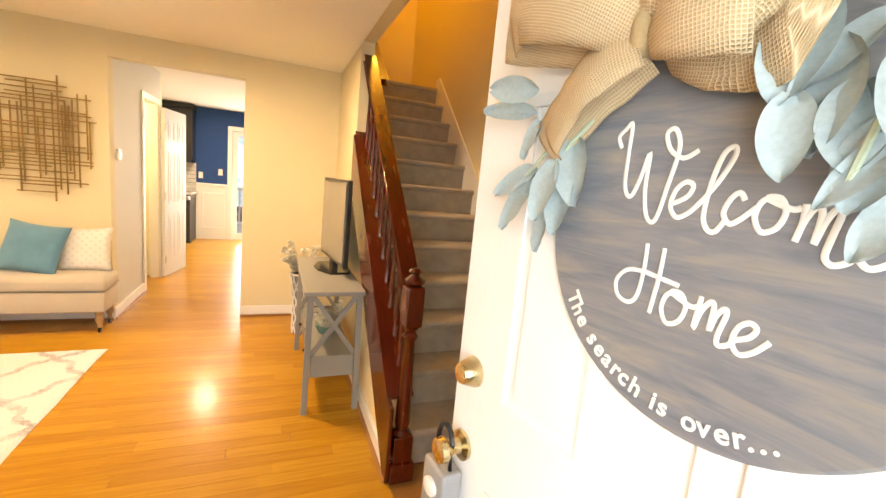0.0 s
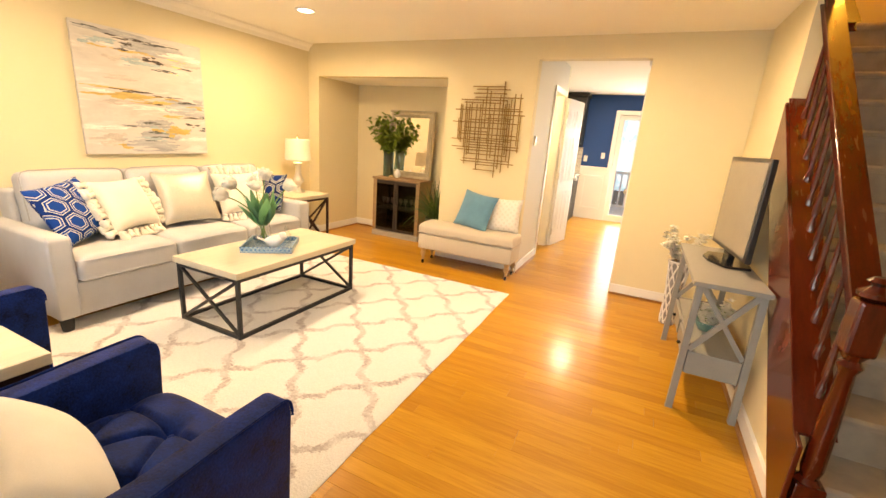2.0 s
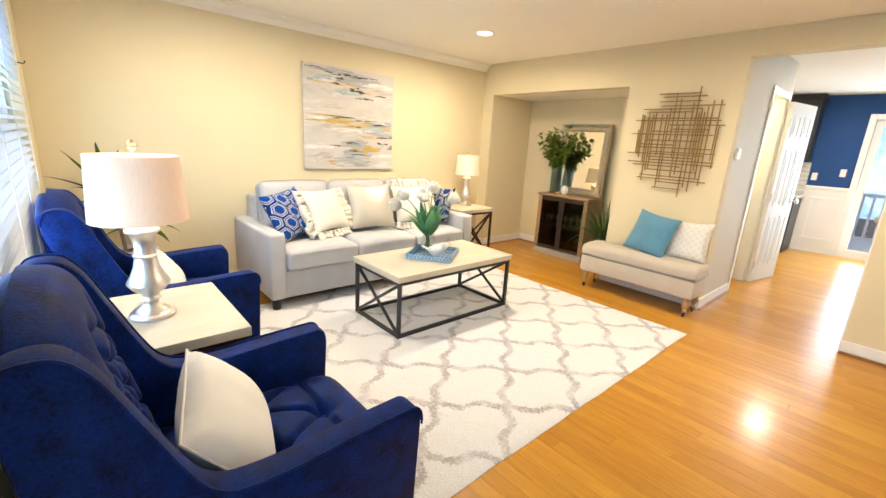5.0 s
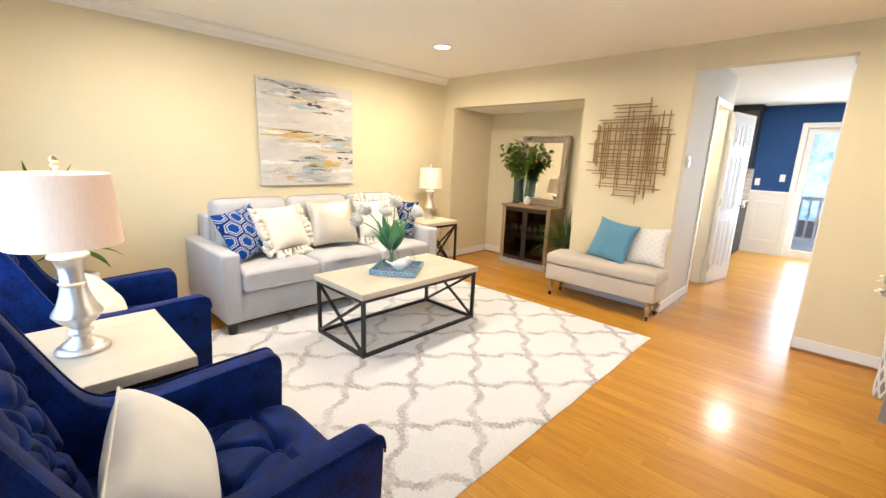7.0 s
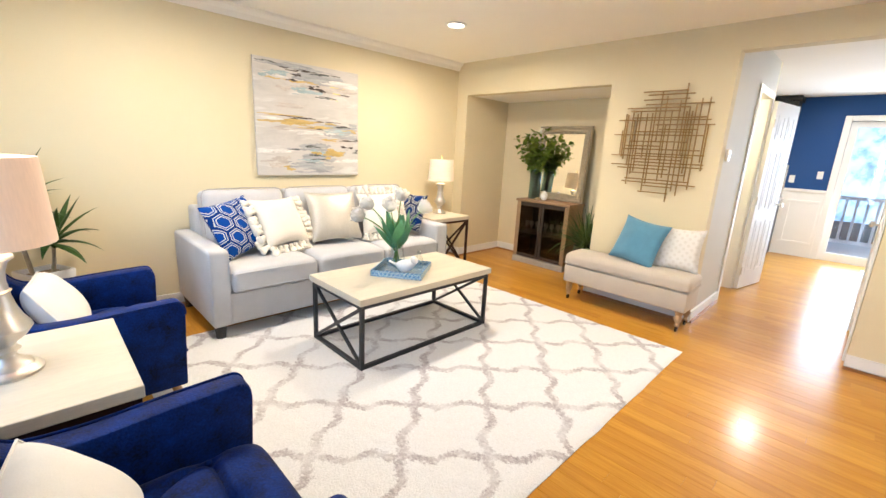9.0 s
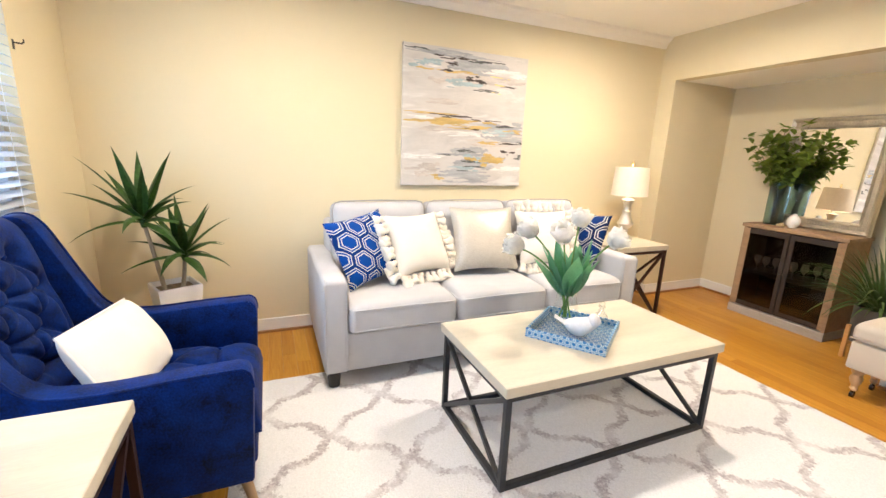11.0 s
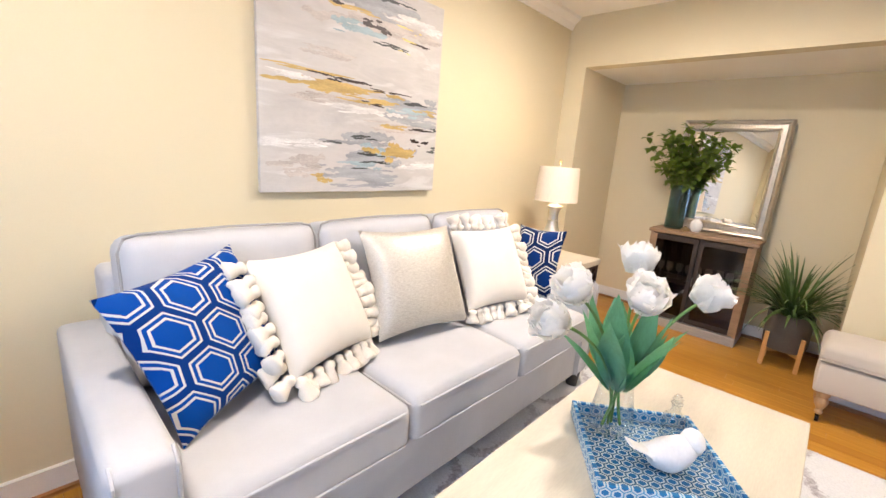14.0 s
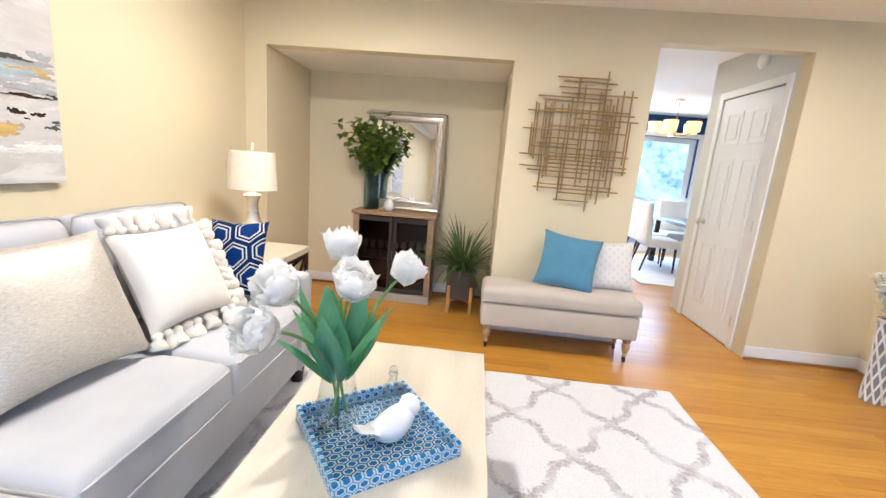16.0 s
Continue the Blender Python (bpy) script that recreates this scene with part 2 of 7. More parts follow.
BLACKWOOD = mat("black_wood", (0.012, 0.011, 0.010), 0.45, var=0.2, fine=120, bump=0.05)
LEGWOOD = mat("pale_leg_wood", (0.42, 0.28, 0.15), 0.45, var=0.2, scale=9, fine=90, bump=0.08, stretch=(1, 1, 0.2))
STEEL = mat("dark_steel", (0.045, 0.047, 0.052), 0.42, metal=0.6, var=0.2, scale=20, fine=250, bump=0.06)
BROWNSTEEL = mat("bronze_steel", (0.05, 0.022, 0.016), 0.42, metal=0.5, var=0.2, scale=20, fine=250, bump=0.06)
KEYGREY = mat("grey_cast_metal", (0.36, 0.37, 0.39), 0.4, metal=0.3, var=0.1, scale=12, fine=200, bump=0.05)
NICKEL = mat("brushed_nickel", (0.68, 0.65, 0.60), 0.36, metal=1.0, var=0.06, scale=8, fine=200, bump=0.04, stretch=(1, 1, 6))
BRASS = mat("aged_brass", (0.66, 0.52, 0.30), 0.28, metal=1.0, var=0.1, fine=160, bump=0.03)
CREAM = mat("cream_cotton", (0.74, 0.69, 0.60), 0.92, var=0.06, scale=10, fine=420, bump=0.6, depth=0.0015, sheen=0.2)
CREAMKNOT = mat("cream_tassel_yarn", (0.80, 0.74, 0.64), 0.95, var=0.08, scale=30, fine=500, bump=0.9, depth=0.003)
IVORY = mat("ivory_velvet", (0.78, 0.75, 0.68), 0.85, var=0.06, scale=8, fine=300, bump=0.3, sheen=0.3)
TEAL = mat("teal_velvet", (0.075, 0.23, 0.34), 0.8, var=0.15, scale=12, fine=350, bump=0.4, sheen=0.4)
BENCHCLOTH = mat("beige_bench_linen", (0.52, 0.46, 0.38), 0.9, var=0.06, scale=6, fine=480, bump=0.45, sheen=0.2)
GREYPAINT = mat("grey_painted_wood", (0.27, 0.26, 0.235), 0.5, var=0.08, scale=9, fine=110, bump=0.06, stretch=(1, 0.3, 1))
LEAFGREEN = mat("tulip_leaf", (0.13, 0.33, 0.21), 0.45, var=0.35, scale=20, fine=140, bump=0.15, stretch=(1, 1, 0.3))
STEMGREEN = mat("tulip_stem", (0.12, 0.25, 0.06), 0.5, var=0.2, scale=20)
PETAL = mat("white_petal", (0.93, 0.925, 0.91), 0.8, var=0.05, scale=30, fine=160, bump=0.15)
YUCCA = mat("yucca_leaf", (0.034, 0.078, 0.014), 0.5, var=0.6, scale=25, fine=90, bump=0.12, spec=0.25)
FERN = mat("fern_blade", (0.075, 0.13, 0.028), 0.5, var=0.5, scale=25, fine=120, bump=0.12)
EUCA = mat("eucalyptus_green", (0.155, 0.225, 0.036), 0.5, var=0.5, scale=18, fine=120, bump=0.12)
SAGE = mat("sage_leaf", (0.33, 0.42, 0.44), 0.65, var=0.2, scale=10, fine=160, bump=0.15)
STEMPALE = mat("pale_green_stem", (0.46, 0.56, 0.42), 0.6, var=0.15, scale=20, fine=160, bump=0.1)
BARK = mat("brown_stem", (0.20, 0.15, 0.09), 0.85, var=0.35, scale=30, fine=140, bump=0.5, depth=0.003)
PALEBARK = mat("pale_plant_trunk", (0.36, 0.30, 0.21), 0.85, var=0.3, scale=30, fine=140, bump=0.5, depth=0.003)
SOIL = mat("tan_pebble_moss", (0.22, 0.15, 0.08), 0.95, var=0.5, scale=60, fine=220, bump=1.0, depth=0.006)
CERAMIC = mat("white_ceramic", (0.80, 0.79, 0.77), 0.22, var=0.04, scale=8, fine=90, bump=0.05, coat=0.4)
CHALK = mat("chalky_white_ceramic", (0.80, 0.79, 0.77), 0.55, var=0.07, scale=18, fine=130, bump=0.2)
CONCRETE = mat("grey_planter", (0.10, 0.092, 0.082), 0.7, var=0.2, scale=12, fine=160, bump=0.3)
BAMBOO = mat("bamboo", (0.58, 0.32, 0.11), 0.4, var=0.15, scale=8, fine=80, bump=0.05, stretch=(1, 1, 0.2))
PALEWOOD = mat("whitewashed_tabletop", (0.56, 0.51, 0.40), 0.42, var=0.12, scale=3.5, fine=60, bump=0.08, stretch=(5, 0.6, 5))
CABWOOD = mat("weathered_cabinet_wood", (0.33, 0.21, 0.115), 0.6, var=0.3, scale=6, fine=80, bump=0.2, stretch=(0.5, 4, 4))
CABPALE = mat("weathered_cabinet_base", (0.40, 0.36, 0.31), 0.65, var=0.2, scale=6, fine=80, bump=0.2, stretch=(0.5, 4, 4))
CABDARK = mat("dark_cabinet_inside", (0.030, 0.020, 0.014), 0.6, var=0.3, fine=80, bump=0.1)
SILVERLEAF = mat("silver_leaf_frame", (0.52, 0.47, 0.38), 0.34, metal=0.8, var=0.2, scale=14, fine=120, bump=0.12)
ARTMETAL = mat("antique_gold_rods", (0.30, 0.175, 0.045), 0.45, metal=0.15, var=0.3, scale=25, fine=150, bump=0.15)
PLASTIC = mat("white_plastic", (0.78, 0.76, 0.72), 0.35, var=0.02, fine=120, bump=0.02)
BLACKGLOSS = mat("black_gloss", (0.010, 0.010, 0.011), 0.15, var=0.1, fine=60, bump=0.0)
DARKFRAME = mat("dark_bronze_frame", (0.022, 0.018, 0.015), 0.35, var=0.2, fine=90, bump=0.05)
# dark screen lightened to a warm grey: the wall's reflection is in the colour
SCREEN = mat("screen_painted_reflection", (0.24, 0.21, 0.165), 0.14, var=0.05, fine=60, bump=0.0)
BURLAP = mat("natural_burlap", (0.50, 0.37, 0.21), 0.95, var=0.15, scale=8, fine=300, bump=0.4)
LETTER = mat("white_lettering", (0.82, 0.82, 0.80), 0.5, var=0.02, fine=160, bump=0.05)
BRICKOUT = mat("outside_paving", (0.10, 0.09, 0.085), 0.9, var=0.3, scale=2, fine=60, bump=0.3)
COUNTER = mat("pale_counter_stone", (0.55, 0.52, 0.47), 0.2, var=0.25, scale=40, fine=200, bump=0.02)
GREENGLASS = glass("grey_green_glass", (0.42, 0.56, 0.55), 0.12)
MIRROR = bpy.data.materials.new("mirror_silver")
_t, _b = nodes_of(MIRROR)
_b.inputs["Base Color"].default_value, _b.inputs["Metallic"].default_value, _b.inputs["Roughness"].default_value = (0.86, 0.86, 0.84, 1), 1.0, 0.015
PANE = bpy.data.materials.new("window_pane")
_t, _b = nodes_of(PANE)
_g, _tr, _mx = _t.nodes.new("ShaderNodeBsdfGlossy"), _t.nodes.new("ShaderNodeBsdfTransparent"), _t.nodes.new("ShaderNodeMixShader")
_g.inputs["Roughness"].default_value, _mx.inputs[0].default_value = 0.02, 0.06
_t.links.new(_tr.outputs[0], _mx.inputs[1]), _t.links.new(_g.outputs[0], _mx.inputs[2])
_t.links.new(_mx.outputs[0], _t.nodes["Material Output"].inputs[0])


CLEAR = bpy.data.materials.new("clear_thin_glass")
_t, _b = nodes_of(CLEAR)
_g, _tr, _mx = _t.nodes.new("ShaderNodeBsdfGlossy"), _t.nodes.new("ShaderNodeBsdfTransparent"), _t.nodes.new("ShaderNodeMixShader")
_lw = _t.nodes.new("ShaderNodeLayerWeight")
_lw.inputs["Blend"].default_value = 0.18
_tr.inputs["Color"].default_value = (0.97, 0.985, 0.98, 1)
_g.inputs["Roughness"].default_value = 0.03
_t.links.new(maths(_t, "MULTIPLY_ADD", _lw.outputs["Facing"], 0.8, 0.04), _mx.inputs[0])
_t.links.new(_tr.outputs[0], _mx.inputs[1]), _t.links.new(_g.outputs[0], _mx.inputs[2])
_t.links.new(_mx.outputs[0], _t.nodes["Material Output"].inputs[0])


def shade_cloth(name, color, light, strength):
    """Lampshade fabric that the bulb inside shines through."""
    m = bpy.data.materials.new(name)
    t, b = nodes_of(m)
    weave = grain(t, coords(t, (1, 1, 0.15)), 160, 2)
    t.links.new(ramp(t, weave, [(0.3, tuple(c * 0.9 for c in color)), (0.7, color)]), b.inputs["Base Color"])
    b.inputs["Roughness"].default_value = 0.9
    b.inputs["Emission Color"].default_value = (*light, 1)
    b.inputs["Emission Strength"].default_value = strength
    relief(t, b, weave, 0.3, 0.001)
    return m


SHADEA = shade_cloth("lampshade_linen", (0.64, 0.46, 0.33), (1.0, 0.72, 0.50), 0.32)
SHADEB = shade_cloth("lampshade_linen_warm", (0.72, 0.63, 0.50), (1.0, 0.76, 0.46), 0.20)
GLOBE = glow("warm_glass_shade", (1.0, 0.64, 0.24), 1.5)
CANLENS = glow("ceiling_can_lens", (1.0, 0.90, 0.72), 14.0)
BULB = glow("bath_bulb", (1.0, 0.93, 0.72), 10.0)


def oak():
    m = bpy.data.materials.new("oak_strip_floor")
    t, b = nodes_of(m)
    info = t.nodes.new("ShaderNodeObjectInfo")
    geo = t.nodes.new("ShaderNodeNewGeometry")
    any_piece = maths(t, "FRACT", maths(t, "ADD", info.outputs["Random"], geo.outputs["Random Per Island"]))
    off = t.nodes.new("ShaderNodeVectorMath")
    off.operation = "ADD"
    c = t.nodes.new("ShaderNodeTexCoord")
    shift = t.nodes.new("ShaderNodeCombineXYZ")
    t.links.new(maths(t, "MULTIPLY", any_piece, 37.0), shift.inputs[0])
    t.links.new(maths(t, "MULTIPLY", any_piece, 11.0), shift.inputs[2])
    t.links.new(c.outputs["Object"], off.inputs[0]), t.links.new(shift.outputs[0], off.inputs[1])
    mp = t.nodes.new("ShaderNodeMapping")
    mp.inputs["Scale"].default_value = (1.2, 22, 1)
    t.links.new(off.outputs[0], mp.inputs[0])
    fig = grain(t, mp.outputs[0], 2.2, 5, 0.6, 1.2)
    pores = grain(t, mp.outputs[0], 14, 2)
    tone = ramp(t, any_piece, [(0.0, (0.50, 0.240, 0.036)), (0.25, (0.54, 0.270, 0.038)), (0.7, (0.60, 0.315, 0.048)), (0.9, (0.52, 0.250, 0.034)), (1.0, (0.46, 0.215, 0.032))])
    dark = mix_rgb(t, ramp(t, fig, [(0.38, (0, 0, 0)), (0.72, (1, 1, 1))]), (0.72, 0.62, 0.5), (1, 1, 1))
    mul = t.nodes.new("ShaderNodeMix")
    mul.data_type, mul.blend_type = "RGBA", "MULTIPLY"
    mul.inputs[0].default_value = 0.7
    t.links.new(tone, mul.inputs[6]), t.links.new(dark, mul.inputs[7])
    t.links.new(mul.outputs[2], b.inputs["Base Color"])
    t.links.new(maths(t, "MULTIPLY_ADD", pores, 0.14, 0.26), b.inputs["Roughness"])
    b.inputs["Specular IOR Level"].default_value = 0.14
    b.inputs["Coat Weight"].default_value, b.inputs["Coat Roughness"].default_value = 0.28, 0.17
    relief(t, b, fig, 0.14, 0.0015)
    return m


# petals and leaves let some light through
for _m, _c in ((PETAL, (0.9, 0.89, 0.84, 1)), (LEAFGREEN, (0.14, 0.42, 0.16, 1)), (EUCA, (0.22, 0.34, 0.03, 1))):
    _t, _b = _m.node_tree, _m.node_tree.nodes["Principled BSDF"]
    _tl, _mx = _t.nodes.new("ShaderNodeBsdfTranslucent"), _t.nodes.new("ShaderNodeMixShader")
    _tl.inputs["Color"].default_value, _mx.inputs[0].default_value = _c, 0.6 if _m is PETAL else 0.4
    _t.links.new(_b.outputs[0], _mx.inputs[1]), _t.links.new(_tl.outputs[0], _mx.inputs[2])
    _t.links.new(_mx.outputs[0], _t.nodes["Material Output"].inputs[0])
OAK = oak()
OAKEDGE = mat("oak_shoe_moulding", (0.36, 0.16, 0.05), 0.35, var=0.2, scale=4, fine=90, bump=0.05)


def trellis(name, ground, line, size, width, start, soft=0.02):
    """Wool with a lattice of curved crossing bands, stippled along their edges."""
    m = bpy.data.materials.new(name)
    t, b = nodes_of(m)
    v = coords(t, (1 / size[0], 1 / size[1], 1))
    v.node.inputs["Location"].default_value = (start[0], start[1], 0)
    wob = t.nodes.new("ShaderNodeVectorMath")
    wob.operation = "ADD"
    n3 = t.nodes.new("ShaderNodeTexNoise")
    n3.inputs["Scale"].default_value = 6.0
    t.links.new(v, n3.inputs["Vector"])
    sc = t.nodes.new("ShaderNodeVectorMath")
    sc.operation = "MULTIPLY_ADD"
    t.links.new(n3.outputs["Color"], sc.inputs[0])
    sc.inputs[1].default_value, sc.inputs[2].default_value = (0.07, 0.07, 0), (-0.035, -0.035, 0)
    t.links.new(v, wob.inputs[0]), t.links.new(sc.outputs[0], wob.inputs[1])
    s = t.nodes.new("ShaderNodeSeparateXYZ")
    t.links.new(wob.outputs[0], s.inputs[0])
    a, d = maths(t, "ADD", s.outputs[0], s.outputs[1]), maths(t, "SUBTRACT", s.outputs[0], s.outputs[1])
    near = None
    for p, q in ((a, d), (d, a)):
        slow = maths(t, "MULTIPLY", maths(t, "SINE", maths(t, "MULTIPLY", q, 2 * math.pi)), 0.045)
        fast = maths(t, "MULTIPLY", maths(t, "SINE", maths(t, "MULTIPLY", q, 4 * math.pi)), 0.028)
        f = maths(t, "ABSOLUTE", maths(t, "SUBTRACT", maths(t, "FRACT", maths(t, "ADD", p, maths(t, "ADD", slow, fast))), 0.5))
        near = f if near is None else maths(t, "MINIMUM", near, f)
    patch = grain(t, coords(t), 55, 4, 0.7)
    edge = maths(t, "ADD", near, maths(t, "MULTIPLY", maths(t, "SUBTRACT", patch, 0.5), 0.22))
    mask = ramp(t, edge, [(max(0, width - soft), (1, 1, 1)), (width + soft, (0, 0, 0))])
    thin = ramp(t, grain(t, coords(t), 7, 3), [(0.36, (0.35, 0.35, 0.35)), (0.58, (1, 1, 1))])
    fac = t.nodes.new("ShaderNodeMix")
    fac.data_type, fac.blend_type = "RGBA", "MULTIPLY"
    fac.inputs[0].default_value = 1.0
    t.links.new(mask, fac.inputs[6]), t.links.new(thin, fac.inputs[7])
    pile = grain(t, coords(t), 140, 3)
    base = ramp(t, pile, [(0.3, tuple(c * 0.86 for c in ground)), (0.65, ground)])
    yarn = ramp(t, patch, [(0.35, tuple(c * 0.7 for c in line)), (0.65, tuple(c * 1.35 for c in line))])
    t.links.new(mix_rgb(t, fac.outputs[2], base, yarn), b.inputs["Base Color"])
    b.inputs["Roughness"].default_value, b.inputs["Sheen Weight"].default_value = 0.95, 0.2
    relief(t, b, pile, 0.8, 0.008)
    return m


RUG = trellis("trellis_shag", (0.78, 0.785, 0.79), (0.43, 0.40, 0.415), (0.53, 0.61), 0.055, (-0.863, -1.717))


def octagons(name, ground, inner, line, size, rough=0.7, stretch=(1, 1), turn=0.0, lw=0.035, bump=0.3, tilt=0.0, spec=0.4):
    """Linked eight-sided rings in double lines."""
    m = bpy.data.materials.new(name)
    t, b = nodes_of(m)
    v = coords(t, (1 / (size * stretch[0]), 1 / (size * stretch[1]), 1 / size), "Object", turn)
    if tilt:
        v.node.inputs["Rotation"].default_value = (tilt, 0, 0)
    s = t.nodes.new("ShaderNodeSeparateXYZ")
    t.links.new(v, s.inputs[0])
    rings = []
    for ox in (0.0, 0.5):
        x = maths(t, "ABSOLUTE", maths(t, "SUBTRACT", maths(t, "FRACT", maths(t, "ADD", s.outputs[0], ox + 50)), 0.5))
        y = maths(t, "ABSOLUTE", maths(t, "SUBTRACT", maths(t, "FRACT", maths(t, "ADD", s.outputs[1], ox + 50)), 0.5))
        dd = maths(t, "MAXIMUM", maths(t, "MAXIMUM", x, y), maths(t, "MULTIPLY", maths(t, "ADD", x, y), 0.76))
        rings.append(dd)
    d = maths(t, "MINIMUM", rings[0], rings[1])
    one = maths(t, "LESS_THAN", maths(t, "ABSOLUTE", maths(t, "SUBTRACT", d, 0.235)), lw)
    two = maths(t, "LESS_THAN", maths(t, "ABSOLUTE", maths(t, "SUBTRACT", d, 0.345)), lw * 0.8)
    lines = maths(t, "MAXIMUM", one, two)
    core = maths(t, "LESS_THAN", d, 0.2)
    cloth = grain(t, coords(t), 300, 2)
    under = mix_rgb(t, core, ground, inner)
    col = mix_rgb(t, lines, under, line)
    t.links.new(mix_rgb(t, maths(t, "MULTIPLY", cloth, 0.35), col, tuple(c * 0.7 for c in ground)), b.inputs["Base Color"])
    b.inputs["Roughness"].default_value = rough
    b.inputs["Specular IOR Level"].default_value = spec
    relief(t, b, maths(t, "ADD", maths(t, "MULTIPLY", lines, 0.6), cloth), bump, 0.001)
    return m


def hex_rings(name, steps, size, rough=0.7, turn=0.0, bump=0.3, tilt=0.0, spec=0.3, rise=(0.15, 0.35)):
    """Staggered six-sided cells in nested rings; steps run from a cell's heart to its rim."""
    m = bpy.data.materials.new(name)
    t, b = nodes_of(m)
    v = coords(t, (1 / size[0], 1 / size[1], 1 / size[1]), "Object", turn)
    if tilt:
        v.node.inputs["Rotation"].default_value = (tilt, 0, 0)
    s = t.nodes.new("ShaderNodeSeparateXYZ")
    t.links.new(v, s.inputs[0])
    d = None
    for ox in (0.0, 0.5):
        x = maths(t, "ABSOLUTE", maths(t, "SUBTRACT", maths(t, "FRACT", maths(t, "ADD", s.outputs[0], ox + 50)), 0.5))
        y = maths(t, "ABSOLUTE", maths(t, "SUBTRACT", maths(t, "FRACT", maths(t, "ADD", s.outputs[1], ox + 50)), 0.5))
        slant = maths(t, "DIVIDE", maths(t, "MULTIPLY_ADD", x, (rise[1] - rise[0]) / 0.5, y), rise[1])
        one = maths(t, "MAXIMUM", maths(t, "MULTIPLY", x, 2.0), slant)
        d = one if d is None else maths(t, "MINIMUM", d, one)
    col = ramp(t, d, steps, "CONSTANT")
    cloth = grain(t, coords(t), 300, 2)
    t.links.new(mix_rgb(t, maths(t, "MULTIPLY", cloth, 0.25), col, tuple(c * 0.7 for c in steps[0][1])), b.inputs["Base Color"])
    b.inputs["Roughness"].default_value, b.inputs["Specular IOR Level"].default_value = rough, spec
    relief(t, b, cloth, bump, 0.001)
    return m


ROYAL, NAVY, THREAD = (0.002, 0.052, 0.27), (0.002, 0.028, 0.155), (0.60, 0.60, 0.55)
BLUEPAT = hex_rings("blue_linked_cell_cloth", [(0.0, ROYAL), (0.56, THREAD), (0.65, ROYAL), (0.78, THREAD), (0.86, NAVY)], (0.135, 0.225), 0.7, 0.25, spec=0.1)
# larger-celled blue cloth, its blues darkened to paint in the sofa corner's shade
BLUEPAT_SHADED = hex_rings("shaded_linked_cell_cloth", [(0.0, (0.003, 0.026, 0.13)), (0.56, THREAD), (0.65, (0.003, 0.014, 0.06)), (0.78, THREAD), (0.86, (0.003, 0.014, 0.06))], (0.15, 0.25), 0.7, -0.2, spec=0.1)
INLAY, BONE = (0.008, 0.12, 0.30), (0.50, 0.57, 0.57)
TRAYPAT = hex_rings("blue_bone_inlay", [(0.0, INLAY), (0.60, BONE), (0.86, (0.02, 0.09, 0.16))], (0.034, 0.045), 0.3, 0.0, 0.1, spec=0.2)
TRAYRIM = hex_rings("blue_bone_inlay_rim", [(0.0, (0.015, 0.17, 0.40)), (0.58, (0.58, 0.66, 0.67)), (0.88, (0.10, 0.32, 0.50))], (0.030, 0.045), 0.3, 0.0, 0.1, math.pi / 2)
PETALCLOTH = octagons("ivory_grey_leaf_cloth", (0.74, 0.72, 0.68), (0.66, 0.63, 0.58), (0.74, 0.72, 0.68), 0.06, 0.85, bump=0.2)


def silver_cloth():
    m = bpy.data.materials.new("silver_sequin_cloth")
    t, b = nodes_of(m)
    # the sequins' streaky sheen is painted into the colour as light and dark streaks
    sheen_streaks = grain(t, coords(t, (0.4, 3, 1)), 170, 3, 0.7)
    band = ramp(t, grain(t, coords(t), 3.5, 2), [(0.4, (0, 0, 0)), (0.6, (1, 1, 1))])
    t.links.new(mix_rgb(t, ramp(t, sheen_streaks, [(0.3, (0, 0, 0)), (0.7, (1, 1, 1))]), (0.40, 0.36, 0.29), (0.66, 0.62, 0.54)), b.inputs["Base Color"])
    t.links.new(maths(t, "MULTIPLY_ADD", sheen_streaks, -0.25, 0.6), b.inputs["Roughness"])
    b.inputs["Metallic"].default_value = 0.35
    relief(t, b, sheen_streaks, 0.5, 0.001)
    return m


SILVERCLOTH = silver_cloth()


def painting():
    m = bpy.data.materials.new("abstract_canvas")
    t, b = nodes_of(m)
    c = t.nodes.new("ShaderNodeTexCoord")

    def strokes(sy, sz, seed, dist=0.6):
        mp = t.nodes.new("ShaderNodeMapping")
        mp.inputs["Scale"].default_value, mp.inputs["Location"].default_value = (1, sy, sz), (seed, seed * 1.7, seed * 0.6)
        t.links.new(c.outputs["Object"], mp.inputs[0])
        return grain(t, mp.outputs[0], 1.0, 6, 0.62, dist)
    base = ramp(t, strokes(2.2, 7, 3.1), [(0.25, (0.42, 0.40, 0.385)), (0.42, (0.51, 0.485, 0.45)), (0.55, (0.57, 0.54, 0.50)), (0.75, (0.47, 0.445, 0.41))])
    t.links.new(mix_rgb(t, ramp(t, strokes(2.4, 15, 31.0), [(0.55, (0, 0, 0)), (0.66, (1, 1, 1))]), base, (0.64, 0.62, 0.585)), b.inputs["Base Color"])
    b.inputs["Roughness"].default_value = 0.55
    relief(t, b, strokes(5, 60, 5.0), 0.4, 0.003)
    return m


def dry_paint(name, color, rough=0.5, metal=0.0):
    return mat(name, color, rough, metal, var=0.35, scale=9, fine=120, bump=0.4, stretch=(1, 0.6, 4))


CANVAS = painting()


